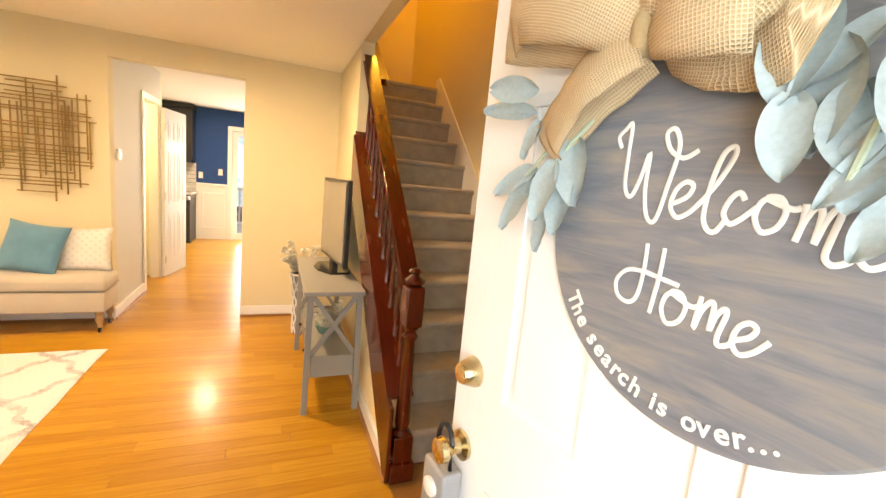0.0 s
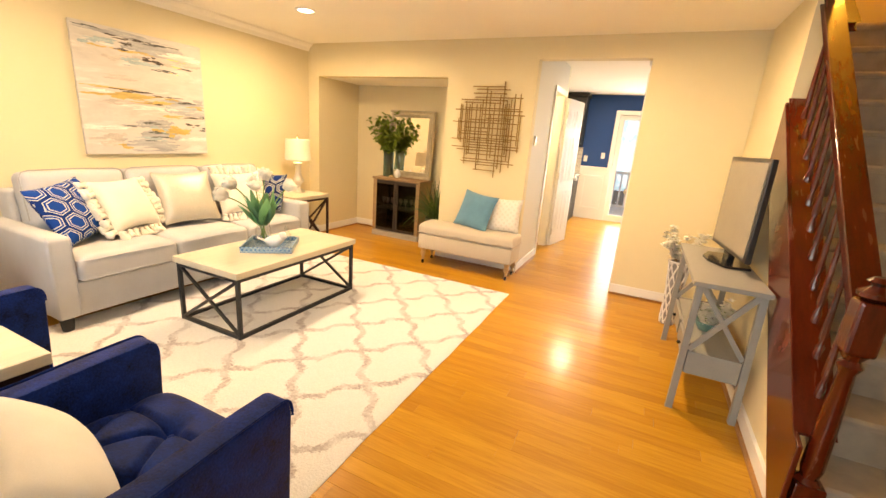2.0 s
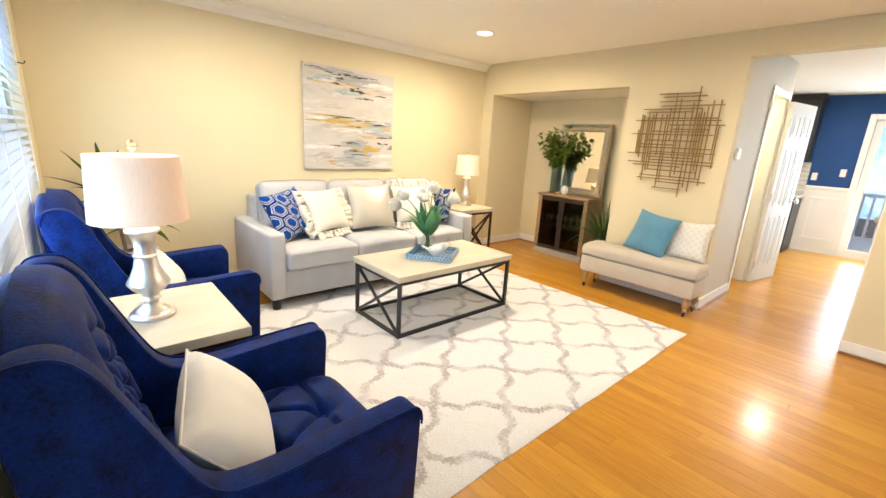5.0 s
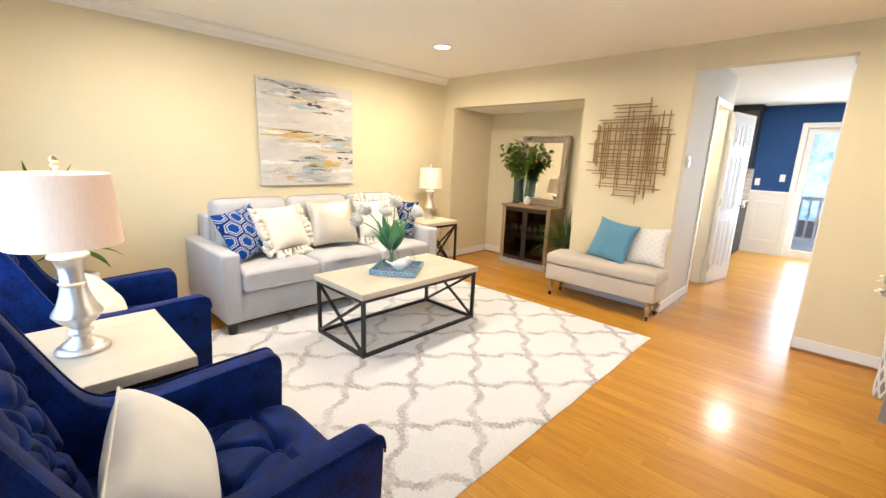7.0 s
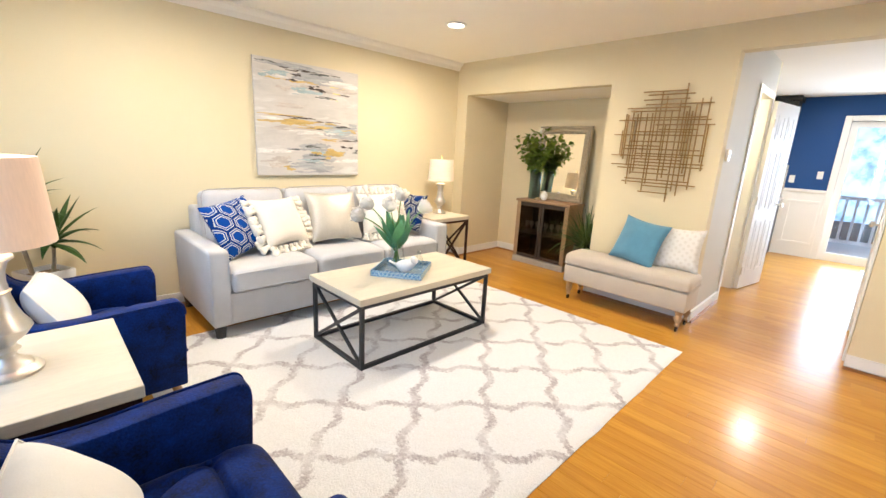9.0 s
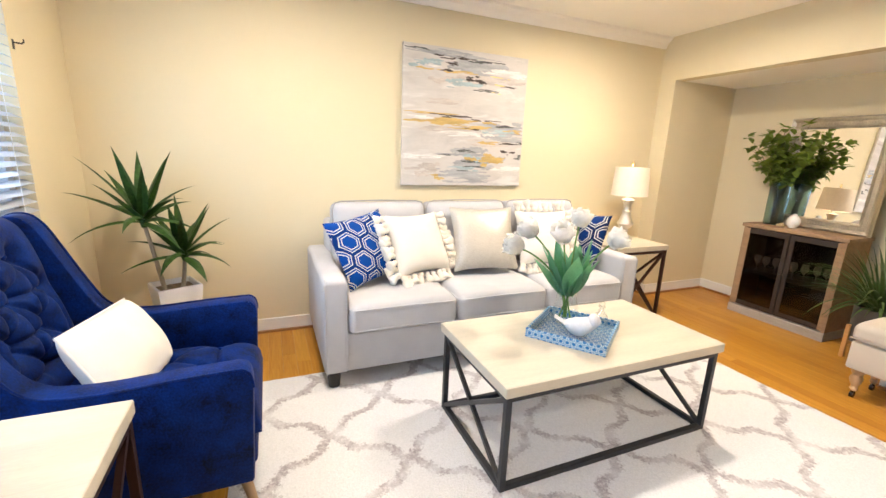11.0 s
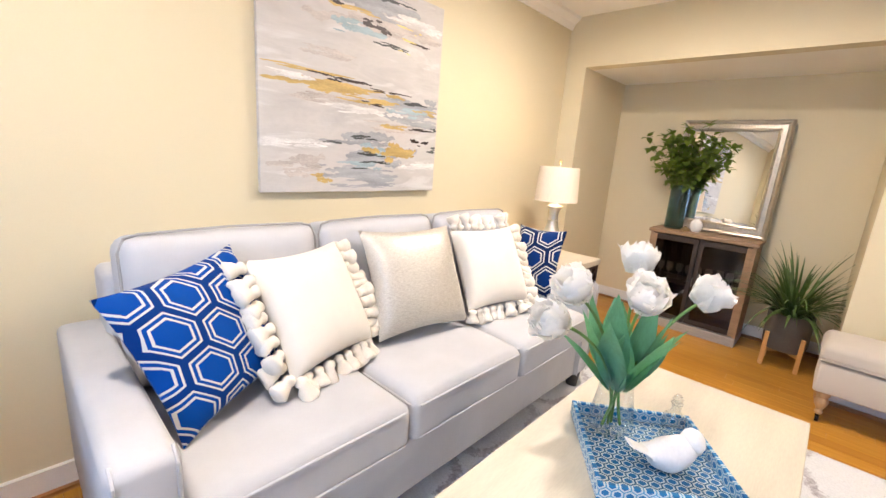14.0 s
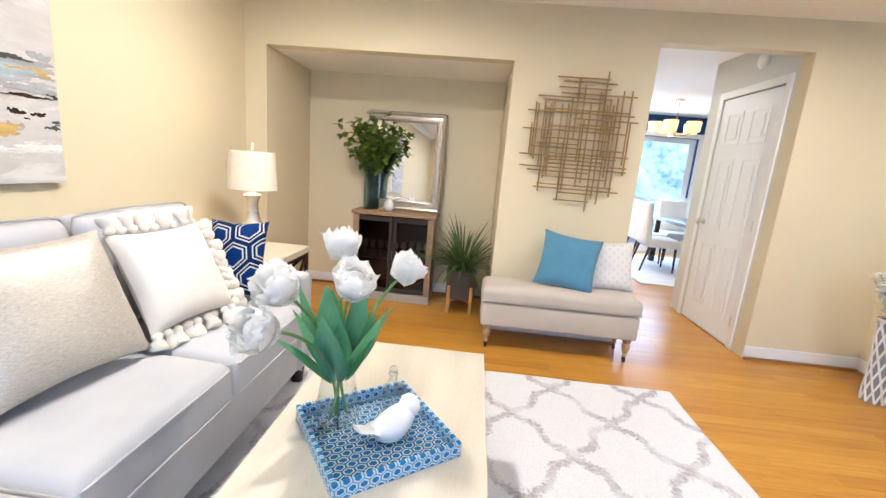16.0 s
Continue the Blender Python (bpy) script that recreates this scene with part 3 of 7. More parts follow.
def sign_wood():
    m = bpy.data.materials.new("grey_stained_sign_wood")
    t, b = nodes_of(m)
    g = grain(t, coords(t, (2.0, 14, 2)), 2.4, 5, 0.6, 0.8)
    f = grain(t, coords(t, (4, 60, 4)), 5, 3)
    t.links.new(mix_rgb(t, maths(t, "MULTIPLY", f, 0.4), ramp(t, g, [(0.3, (0.14, 0.165, 0.21)), (0.5, (0.235, 0.235, 0.26)), (0.72, (0.36, 0.315, 0.27))]), (0.10, 0.10, 0.115)), b.inputs["Base Color"])
    b.inputs["Roughness"].default_value = 0.5
    relief(t, b, f, 0.2, 0.001)
    return m


SIGNWOOD = sign_wood()


def weave_cloth():
    m = bpy.data.materials.new("open_burlap_weave")
    t, b = nodes_of(m)
    v = coords(t, (1, 1, 1), "UV")
    out = []
    s = t.nodes.new("ShaderNodeSeparateXYZ")
    t.links.new(v, s.inputs[0])
    for k in (0, 1):
        w = maths(t, "ABSOLUTE", maths(t, "SINE", maths(t, "MULTIPLY", s.outputs[k], 3.1416)))
        out.append(w)
    both = maths(t, "MINIMUM", out[0], out[1])
    t.links.new(ramp(t, both, [(0.1, (0.78, 0.62, 0.43)), (0.6, (0.56, 0.39, 0.22))]), b.inputs["Base Color"])
    b.inputs["Roughness"].default_value = 0.95
    relief(t, b, maths(t, "SUBTRACT", 1.0, both), 0.7, 0.002)
    return m


WEAVE = weave_cloth()

# ---- the setting ----
XW, YB, YS, ZC = -3.95, 4.61, 0.075, 2.465      # west wall, back wall, front wall, ceiling
NX0, NX1, NY, NZ = -3.78, -1.92, 5.46, 2.08   # alcove
OX0, OX1, OZ = -0.92, 0.11, 2.26              # cased opening to the hall
XE = 0.96                                      # wall beside the stairs
XS = 2.00                                      # far stair wall
KY, KX0, KX1 = 9.30, -2.70, 3.40               # kitchen
T = 0.12


def wall(name, bm, material, label="painted plaster wall"):
    return solo(name, bm, material, label, "wall", kind="structure")


w = wall("wall_west", box(XW - T, XW, YS - T, YB + T, 0, ZC), WALL, "plain cream painted living room wall")
# back wall with the alcove and the opening
b = box(XW, NX0, YB, YB + T, 0, ZC)
box(NX0, NX1, YB, YB + T, NZ, ZC, bm=b)
box(NX1, OX0, YB, YB + T, 0, ZC, bm=b)
box(OX0, OX1, YB, YB + T, OZ, ZC, bm=b)
box(OX1, XE, YB, YB + T, 0, ZC, bm=b)
wall("wall_north", b, WALL, "cream painted wall with alcove and hall opening")
wall("wall_alcove_west", box(NX0 - T, NX0, YB + T, NY + T, 0, NZ + 0.1), WALL, "cream painted alcove side wall")
wall("wall_alcove_north", box(NX0, NX1, NY, NY + T, 0, NZ + 0.1), WALL, "cream painted alcove back wall behind the cabinet")
wall("wall_alcove_east", box(NX1, NX1 + T, YB + T, NY + T, 0, NZ + 0.1), WALL, "cream painted alcove side wall")
solo("ceiling_alcove", box(NX0, NX1, YB + T, NY, NZ, NZ + 0.1), CEIL, "low white alcove ceiling", "ceiling", kind="structure")
# front wall: window and front door
WX0, WX1, WZ0, WZ1 = -3.37, -0.95, 0.74, 2.16
DX0, DX1, DZ = -0.02, 0.95, 2.07
b = box(XW, WX0, YS - T, YS, 0, ZC)
box(WX0, WX1, YS - T, YS, 0, WZ0, bm=b)
box(WX0, WX1, YS - T, YS, WZ1, ZC, bm=b)
box(WX1, DX0, YS - T, YS, 0, ZC, bm=b)
box(DX0, DX1, YS - T, YS, DZ, ZC, bm=b)
box(DX1, XS + T, YS - T, YS, 0, ZC, bm=b)
wall("wall_south", b, WALL, "cream painted front wall with window and door openings")
# wall beside the stairs: triangle below the stringer, full height behind
PY = 3.55
b = prism([(1.98, 0), (YB, 0), (YB, ZC), (PY, ZC), (PY, 1.42), (1.98, 0.05)], "x", XE, XE + 0.10)
wall("wall_east", b, WALL, "cream painted wall under and beside the stairs")
b = box(XE, XE + 0.10, PY, 6.9, ZC, 5.1)
box(XE, XE + 0.10, YS - T, PY, ZC + 0.02, 5.1, bm=b)
box(XE, XS + T, 5.75, 5.75 + T, 2.5, 5.1, bm=b)
box(XE, XS + T, YS - T, YS, ZC, 5.1, bm=b)
wall("wall_stairwell", b, WALL, "warm lit upper stairwell wall")
wall("wall_stair_side", box(XS, XS + T, YS, 6.9, 0, 5.1), WALL, "cream painted wall along the stairs")
solo("ceiling_stairwell", box(XE, XS + T, YS - T, 6.9, 5.1, 5.2), CEIL, "white stairwell ceiling", "ceiling", kind="structure")
solo("floor_landing", box(XE + 0.1, XS, 4.76, 5.75, 2.42, 2.515), CARPET, "beige carpeted upper landing", "floor", kind="structure")
b = box(XW - T, XE, YS - T, YB + T, ZC, ZC + 0.1)
box(XE, XS, YS - T, 1.3, ZC, ZC + 0.1, bm=b)
box(KX0 - T, XE + 0.1, YB + T, KY + T, ZC, ZC + 0.1, bm=b)
box(XE + 0.1, KX1, 5.87, KY + T, ZC, ZC + 0.1, bm=b)
solo("ceiling", b, CEIL, "flat white painted ceiling", "ceiling", kind="structure")
# hall and bath behind the opening
HDY0, HDY1, HDZ = 4.82, 5.62, 2.10
b = box(OX1, OX1 + 0.1, YB + T, HDY0, 0, ZC)
box(OX1, OX1 + 0.1, HDY1, 5.87, 0, ZC, bm=b)
box(OX1, OX1 + 0.1, HDY0, HDY1, HDZ, ZC, bm=b)
box(OX1 + 0.1, XS, 5.77, 5.87, 0, ZC, bm=b)
wall("wall_hall_east", b, HALLWALL, "pale hall wall with a closet door")
BDY0, BDY1, BDZ = 5.58, 6.20, 2.08
b = box(OX0 - 0.1, OX0, YB + T, BDY0, 0, ZC)
box(OX0 - 0.1, OX0, BDY1, 6.30, 0, ZC, bm=b)
box(OX0 - 0.1, OX0, BDY0, BDY1, BDZ, ZC, bm=b)
wall("wall_hall_west", b, HALLWALL, "pale hall wall with a bathroom doorway")
BATH = mat("pale_yellow_paint", (0.76, 0.72, 0.55), 0.7, var=0.03, scale=2, fine=200, bump=0.05)
b = box(NX1 + T, OX0 - 0.1, 5.40, 5.48, 0, ZC)
box(NX1 + T, OX0, 6.30, 6.38, 0, ZC, bm=b)
box(NX1 + 0.04, NX1 + T, 5.40, 6.38, 0, ZC, bm=b)
wall("wall_bath", b, BATH, "pale yellow bathroom walls")
# kitchen and dining
b = box(KX0 - T, KX0, 6.30, KY + T, 0, ZC)
box(KX0, NX1 + T, 6.30, 6.38, 0, ZC, bm=b)
box(KX1, KX1 + T, 5.87, KY + T, 0, ZC, bm=b)
box(XS, KX1, 5.77, 5.87, 0, ZC, bm=b)
wall("wall_kitchen_side", b, HALLWALL, "pale kitchen side walls")
PX0, PX1, PZ = -0.40, 1.72, 2.10
b = box(KX0, PX0, KY, KY + T, 1.06, ZC)
box(PX0, PX1, KY, KY + T, PZ, ZC, bm=b)
box(PX1, KX1, KY, KY + T, 1.06, ZC, bm=b)
wall("wall_kitchen", b, BLUEWALL, "deep navy blue painted dining wall")
b = box(KX0, PX0, KY - 0.004, KY + T, 0, 1.06)
box(PX1, KX1, KY - 0.004, KY + T, 0, 1.06, bm=b)
wains = wall("wainscot", b, WHITE, "white panelled wainscot below the navy wall")
part("rail_cap", box(-1.0, PX0 - 0.08, KY - 0.035, KY - 0.004, 1.03, 1.075, 0.006), WHITE, wains)
part("rail_cap", box(PX1 + 0.08, KX1, KY - 0.035, KY - 0.004, 1.03, 1.075, 0.006), WHITE, wains)
for px0, px1 in ((-0.92, -0.52), (1.92, 2.5), (2.6, 3.2)):
    b = box(px0, px1, KY - 0.018, KY - 0.004, 0.86, 0.90, 0.004)
    box(px0, px1, KY - 0.018, KY - 0.004, 0.20, 0.24, 0.004, bm=b)
    box(px0, px0 + 0.04, KY - 0.018, KY - 0.004, 0.24, 0.86, bm=b)
    box(px1 - 0.04, px1, KY - 0.018, KY - 0.004, 0.24, 0.86, bm=b)
    part("panel_moulding", b, WHITE, wains)


# skirting boards with a wooden shoe
def board(name, runs):
    ob = thing(name, "white skirting board with an oak shoe strip", "baseboard", kind="structure")
    for (x0, y0), (x1, y1) in runs:
        d = Vector((x1 - x0, y1 - y0, 0))
        n = Vector((-d.y, d.x, 0)).normalized()
        c0, c1 = Vector((x0, y0, 0.055)), Vector((x1, y1, 0.055))
        part("board", beam(c0 + n * 0.008, c1 + n * 0.008, 0.014, 0.10, bevel=0.004), WHITE, ob)
        z = Vector((0, 0, -0.046))
        part("shoe", beam(c0 + n * 0.022 + z, c1 + n * 0.022 + z, 0.014, 0.018, bevel=0.005), OAKEDGE, ob)
    return ob


board("baseboard", [((XW, YB), (XW, YS)), ((NX0, YB), (XW, YB)), ((OX0, YB), (NX1, YB)), ((XE, YB), (OX1, YB)), ((XE, 2.0), (XE, YB)),
                    ((NX1, NY), (NX0, NY)), ((NX0, NY), (NX0, YB)), ((NX1, YB), (NX1, NY)), ((OX0, BDY0 - 0.07), (OX0, YB)), ((XW, YS), (DX0 - 0.08, YS))])
# crown along the west wall
cr = [(XW, ZC), (XW + 0.075, ZC), (XW + 0.070, ZC - 0.02), (XW + 0.03, ZC - 0.05), (XW + 0.012, ZC - 0.09), (XW, ZC - 0.09)]
solo("crown_moulding", prism([(x, z - 0.001) for x, z in cr], "y", YS, YB), CEIL, "white crown moulding at the ceiling", "trim", kind="structure")


# six-panel doors, built lying along x from the hinge
def door_leaf(name, label, w, h, m, hinges=True, knob=True, stile=0.0, rows=((0.20, 0.80), (0.92, 1.56), (1.68, 0.0))):
    ob = thing(name, label, "door", m, kind="structure")
    part("leaf", box(0, w, -0.02, 0.02, 0.008, h, 0.003), DOORWHITE, ob)
    st = stile or (0.11 if w > 0.7 else 0.085)
    pw = (w - 3 * st) / 2
    for sgn in (-1, 1):
        for z0, z1 in rows:
            z1 = z1 or h - 0.13
            for k in (0, 1):
                x0 = st + k * (pw + st)
                y = sgn * 0.0225
                b = box(x0, x0 + pw, y - 0.003, y + 0.003, z0, z0 + 0.022, 0.002)
                box(x0, x0 + pw, y - 0.003, y + 0.003, z1 - 0.022, z1, 0.002, bm=b)
                box(x0, x0 + 0.022, y - 0.003, y + 0.003, z0 + 0.022, z1 - 0.022, bm=b)
                box(x0 + pw - 0.022, x0 + pw, y - 0.003, y + 0.003, z0 + 0.022, z1 - 0.022, bm=b)
                box(x0 + 0.05, x0 + pw - 0.05, sgn * 0.0225 - 0.003, sgn * 0.0225 + 0.003, z0 + 0.05, z1 - 0.05, 0.003, bm=b)
                part("panel", b, DOORWHITE, ob)
    if knob:
        for sgn in (-1, 1):
            b = lathe([(0.028, 0), (0.028, 0.006), (0.011, 0.010), (0.011, 0.035), (0.024, 0.042), (0.029, 0.055), (0.024, 0.068), (0.008, 0.072)], 20)
            b.transform(Matrix.Translation((w - 0.06, sgn * 0.02, 0.97)) @ Matrix.Rotation(radians(90 if sgn < 0 else -90), 4, "X"))
            part("knob", b, NICKEL, ob, "brushed nickel knob", True)
    if hinges:
        for z in (0.22, 1.02, h - 0.22):
            b = tube([(-0.004, -0.024, z - 0.045), (-0.004, -0.024, z + 0.045)], 0.006, 10)
            box(-0.004, 0.028, -0.0225, -0.0195, z - 0.045, z + 0.045, bm=b)
            part("hinge", b, NICKEL, ob, "nickel hinge")
    return ob


def casing(name, side, y0, y1, h, x, n):
    """Flat casing round a doorway in a wall that runs along y; n: the side of the room."""
    ob = thing(name, "white door casing", "trim", kind="structure")
    c = 0.062
    lo, hi = sorted((x + n * 0.001, x + n * 0.016))
    part("jamb", box(lo, hi, y0 - c, y0, 0, h + c, 0.004), WHITE, ob)
    part("jamb", box(lo, hi, y1, y1 + c, 0, h + c, 0.004), WHITE, ob)
    part("head", box(lo, hi, y0, y1, h, h + c, 0.004), WHITE, ob)
    return ob


door_leaf("door_1", "closed white six-panel closet door in the hall", HDY1 - HDY0 - 0.01, HDZ - 0.01, pose(OX1 + 0.018, HDY0 + 0.005, 0, 0, 0, 90) @ Matrix.Diagonal((1, -1, 1, 1)))
casing("door_casing_1", 0, HDY0, HDY1, HDZ, OX1, -1)
door_leaf("door_2", "white six-panel bathroom door standing wide open", 0.61, BDZ - 0.02, pose(OX0 + 0.045, BDY1 + 0.01, 0, 0, 0, 79) @ Matrix.Diagonal((1, 1, 1, 1)))
casing("door_casing_2", 0, BDY0, BDY1, BDZ, OX0, 1)
st = thing("door_stop_jamb", "white bathroom door jamb lining", "trim", kind="structure")
part("lining", box(OX0 - 0.1, OX0, BDY0 - 0.001, BDY0 + 0.015, 0, BDZ), WHITE, st)
part("lining", box(OX0 - 0.1, OX0, BDY1 - 0.015, BDY1 + 0.001, 0, BDZ), WHITE, st)
lens = solo("detector", lathe([(0.055, 0), (0.06, 0.012), (0.05, 0.03), (0.02, 0.036)], 24), PLASTIC, "small round white detector on the hall wall", "detector", pose(OX1 - 0.001, 5.15, 2.33, 0, -90, 0), smooth=True)

# front window: frame, panes, blind
win = thing("window_1", "white framed front window", "window", kind="structure")
b = box(WX0, WX1, YS - T, YS - 0.07, WZ1 - 0.05, WZ1)
box(WX0, WX1, YS - T, YS - 0.07, WZ0, WZ0 + 0.05, bm=b)
for fx in (WX0, (WX0 + WX1) / 2 - 0.03, WX1 - 0.05):
    box(fx, fx + 0.05, YS - T, YS - 0.07, WZ0 + 0.05, WZ1 - 0.05, bm=b)
part("window_frame", b, WHITE, win)
part("window_rail", box(WX0 + 0.05, WX1 - 0.05, YS - 0.10, YS - 0.075, 1.40, 1.45), WHITE, win)
part("window_sill", box(WX0 - 0.04, WX1 + 0.04, YS - 0.07, YS + 0.03, WZ0 - 0.03, WZ0, 0.006), WHITE, win)
pane = part("pane", box(WX0 + 0.05, WX1 - 0.05, YS - 0.105, YS - 0.101, WZ0 + 0.05, WZ1 - 0.05), PANE, win)
pane.visible_shadow = False
SLAT = mat("white_faux_wood_slat", (0.50, 0.53, 0.56), 0.45, var=0.04, fine=100, bump=0.03)
blind = thing("window_blind", "white slatted blind half tilted in the front window", "blind")
part("head_rail", box(WX0 + 0.01, WX1 - 0.01, YS - 0.045, YS + 0.015, WZ1 - 0.055, WZ1 - 0.003, 0.004), WHITE, blind)
part("bottom_rail", box(WX0 + 0.01, WX1 - 0.01, YS - 0.04, YS + 0.01, WZ0 + 0.012, WZ0 + 0.03, 0.004), WHITE, blind)
first, z = None, WZ0 + 0.065
while z < WZ1 - 0.07:
    if first is None:
        bm = box(WX0 + 0.012, WX1 - 0.012, -0.024, 0.024, -0.0014, 0.0014, 0.001, 1)
        first = part("slat", bm, SLAT, blind, "", False, pose(0, YS - 0.015, z, -24, 0, 0))
    else:
        o = new("slat", first.data)
        o.parent, o.matrix_basis = blind, pose(0, YS - 0.015, z, -24, 0, 0)
    z += 0.042
for cx in (WX0 + 0.15, WX0 + 0.9, WX1 - 0.9, WX1 - 0.15):
    part("cord", tube([(cx, YS + 0.012, WZ0 + 0.03), (cx, YS + 0.012, WZ1 - 0.05)], 0.0015, 6), PLASTIC, blind)

hook = thing("curtain_bracket", "small dark metal curtain bracket beside the window", "bracket", pose(WX0 - 0.035, YS, 1.74) @ Matrix.Diagonal((0.7, 0.7, 0.7, 1)))
part("plate", box(-0.012, 0.012, 0.0, 0.004, -0.03, 0.03, 0.002), DARKFRAME, hook)
part("hook", tube([(0, 0.004, 0.012), (0, 0.045, 0.008), (0, 0.055, 0.018), (0, 0.055, 0.034)], 0.005, 8), DARKFRAME, hook, "", True)
# patio door
pat = thing("patio_door", "white framed sliding glass patio door", "door", kind="structure")
for x0, x1, z0, z1 in ((PX0 - 0.08, PX0, 0, PZ + 0.08), (PX1, PX1 + 0.08, 0, PZ + 0.08), (PX0, PX1, PZ, PZ + 0.08)):
    part("casing", box(x0, x1, KY - 0.02, KY - 0.004, z0, z1, 0.004), WHITE, pat)
for x0, x1, dy in ((PX0, (PX0 + PX1) / 2 + 0.04, 0.03), ((PX0 + PX1) / 2 - 0.04, PX1, 0.07)):
    b = box(x0, x0 + 0.09, KY + dy, KY + dy + 0.035, 0, PZ)
    box(x1 - 0.09, x1, KY + dy, KY + dy + 0.035, 0, PZ, bm=b)
    box(x0 + 0.09, x1 - 0.09, KY + dy, KY + dy + 0.035, 0, 0.13, bm=b)
    box(x0 + 0.09, x1 - 0.09, KY + dy, KY + dy + 0.035, PZ - 0.09, PZ, bm=b)
    part("sash", b, WHITE, pat)
    p = part("pane", box(x0 + 0.09, x1 - 0.09, KY + dy + 0.015, KY + dy + 0.019, 0.13, PZ - 0.09), PANE, pat)
    p.visible_shadow = False
part("handle", box(PX0 + 0.64 + 0.36, PX0 + 0.67 + 0.36, KY + 0.01, KY + 0.03, 0.95, 1.15, 0.006), NICKEL, pat)
# outdoors
solo("ground", box(-60, 60, -60, 80, -0.3, -0.22), BRICKOUT, "grey paving and bare ground outside", "ground", kind="structure")


# trees and sky sheet; haze and daylight are painted in and emitted
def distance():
    m = bpy.data.materials.new("glowing_tree_haze")
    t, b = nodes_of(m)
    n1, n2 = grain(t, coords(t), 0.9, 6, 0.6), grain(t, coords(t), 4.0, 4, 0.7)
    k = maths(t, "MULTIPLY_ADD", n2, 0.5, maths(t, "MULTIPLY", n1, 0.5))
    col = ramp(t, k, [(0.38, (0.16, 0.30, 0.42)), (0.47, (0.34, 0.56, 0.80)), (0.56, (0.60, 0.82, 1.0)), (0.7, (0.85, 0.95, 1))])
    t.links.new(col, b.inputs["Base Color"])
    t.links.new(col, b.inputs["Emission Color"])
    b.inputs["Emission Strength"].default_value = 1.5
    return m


solo("backdrop", box(-9, 14, 19, 19.1, -0.2, 8), distance(), "trees and sky beyond the yard, haze and daylight painted as glow", "backdrop", kind="structure")


# street sheet behind the blind; its blue daylight is painted on and self-lit
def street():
    m = bpy.data.materials.new("glowing_street_haze")
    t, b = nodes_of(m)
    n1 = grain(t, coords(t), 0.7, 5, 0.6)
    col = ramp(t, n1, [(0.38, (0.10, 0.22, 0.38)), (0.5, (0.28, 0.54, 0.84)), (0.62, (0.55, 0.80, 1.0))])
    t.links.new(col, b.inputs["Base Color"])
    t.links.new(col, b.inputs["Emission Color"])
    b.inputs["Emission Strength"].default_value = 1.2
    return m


solo("backdrop_street", box(-14, 6, -12.1, -12, 0.2, 8), street(), "street backdrop with pale blue daylight painted as glow", "backdrop", kind="structure")
# deck wood made near-white: the bright outdoor haze is put into its colour
DECKWOOD = mat("hazed_deck_wood", (0.78, 0.80, 0.82), 0.8, var=0.15, scale=6, fine=80, bump=0.2)
deck = thing("deck_railing", "wooden deck railing outside the patio door, haze put into its colour", "railing")
part("rail", box(-1.5, 3.0, 11.6, 11.68, 0.85, 0.92, 0.005), DECKWOOD, deck)
part("rail", box(-1.5, 3.0, 11.6, 11.68, 0.02, 0.08, 0.005), DECKWOOD, deck)
for i in range(30):
    part("baluster", box(-1.5 + i * 0.15, -1.46 + i * 0.15, 11.62, 11.66, 0.08, 0.85), DECKWOOD, deck)
solo("deck", box(-1.6, 3.2, KY + T, 12, -0.1, -0.02), DECKWOOD, "weathered deck boards, haze put into their colour", "deck", kind="structure")

# staircase
stair = thing("staircase", "straight flight of beige carpeted stairs", "stairs", kind="structure")
SY, RUN, RISE = 2.086, 0.234, 0.2085
for i in range(12):
    y0, z1 = SY + RUN * i, RISE * (i + 1)
    y1 = y0 + RUN + 0.03 if i < 11 else 5.0
    if i == 11:
        y1 = 4.75
    b = prism([(y0 + 0.012, z1 - RISE), (y0 + 0.006, z1 - 0.045), (y0 - 0.016, z1 - 0.035), (y0 - 0.02, z1 - 0.014), (y0 - 0.006, z1), (y1, z1), (y1, z1 - RISE)], "x", XE + 0.10, XS - 0.02, 0.004)
    part("carpet_step", b, CARPET, stair)
k = RISE / RUN
sk = [(SY - 0.05, 0.0), (SY - 0.05, 0.30), (4.62, 0.30 + k * (4.62 - SY + 0.05)), (4.72, 0.30 + k * (4.62 - SY + 0.05)), (4.72, 2.3)]
part("skirtboard", prism(sk, "x", XS - 0.018, XS - 0.001, 0.004), WHITE, stair, "white painted skirtboard")
rail = thing("stair_railing", "glossy dark red mahogany stair railing with newel post", "railing")
NXP, NYP = XE + 0.06, 2.035
lo = [(1.985, 0.0), (2.06, 0.02), (PY, 0.02 + 0.955 * (PY - 2.06)), (PY, 0.40 + 0.94 * (PY - 2.06)), (2.06, 0.42), (1.985, 0.40)]
part("stringer", prism(lo, "x", XE - 0.022, XE - 0.002, 0.004), MAHOGANY, rail, "wide dark stringer board")
part("stringer_cap", beam((NXP - 0.01, 2.06, 0.42), (NXP - 0.01, PY, 0.44 + 0.92 * (PY - 2.06)), 0.11, 0.03, None, 0.006), MAHOGANY, rail)
b = box(NXP - 0.05, NXP + 0.05, NYP - 0.05, NYP + 0.05, 0.10, 0.24, 0.006)
part("newel_block", b, MAHOGANY, rail)
part("newel_plinth", box(NXP - 0.062, NXP + 0.062, NYP - 0.062, NYP + 0.062, 0.0, 0.10, 0.006), MAHOGANY, rail)
b = lathe([(0.045, 0.24), (0.03, 0.26), (0.038, 0.30), (0.034, 0.5), (0.026, 0.72), (0.04, 0.75), (0.026, 0.77), (0.045, 0.80)], 16, None, (NXP, NYP, 0))
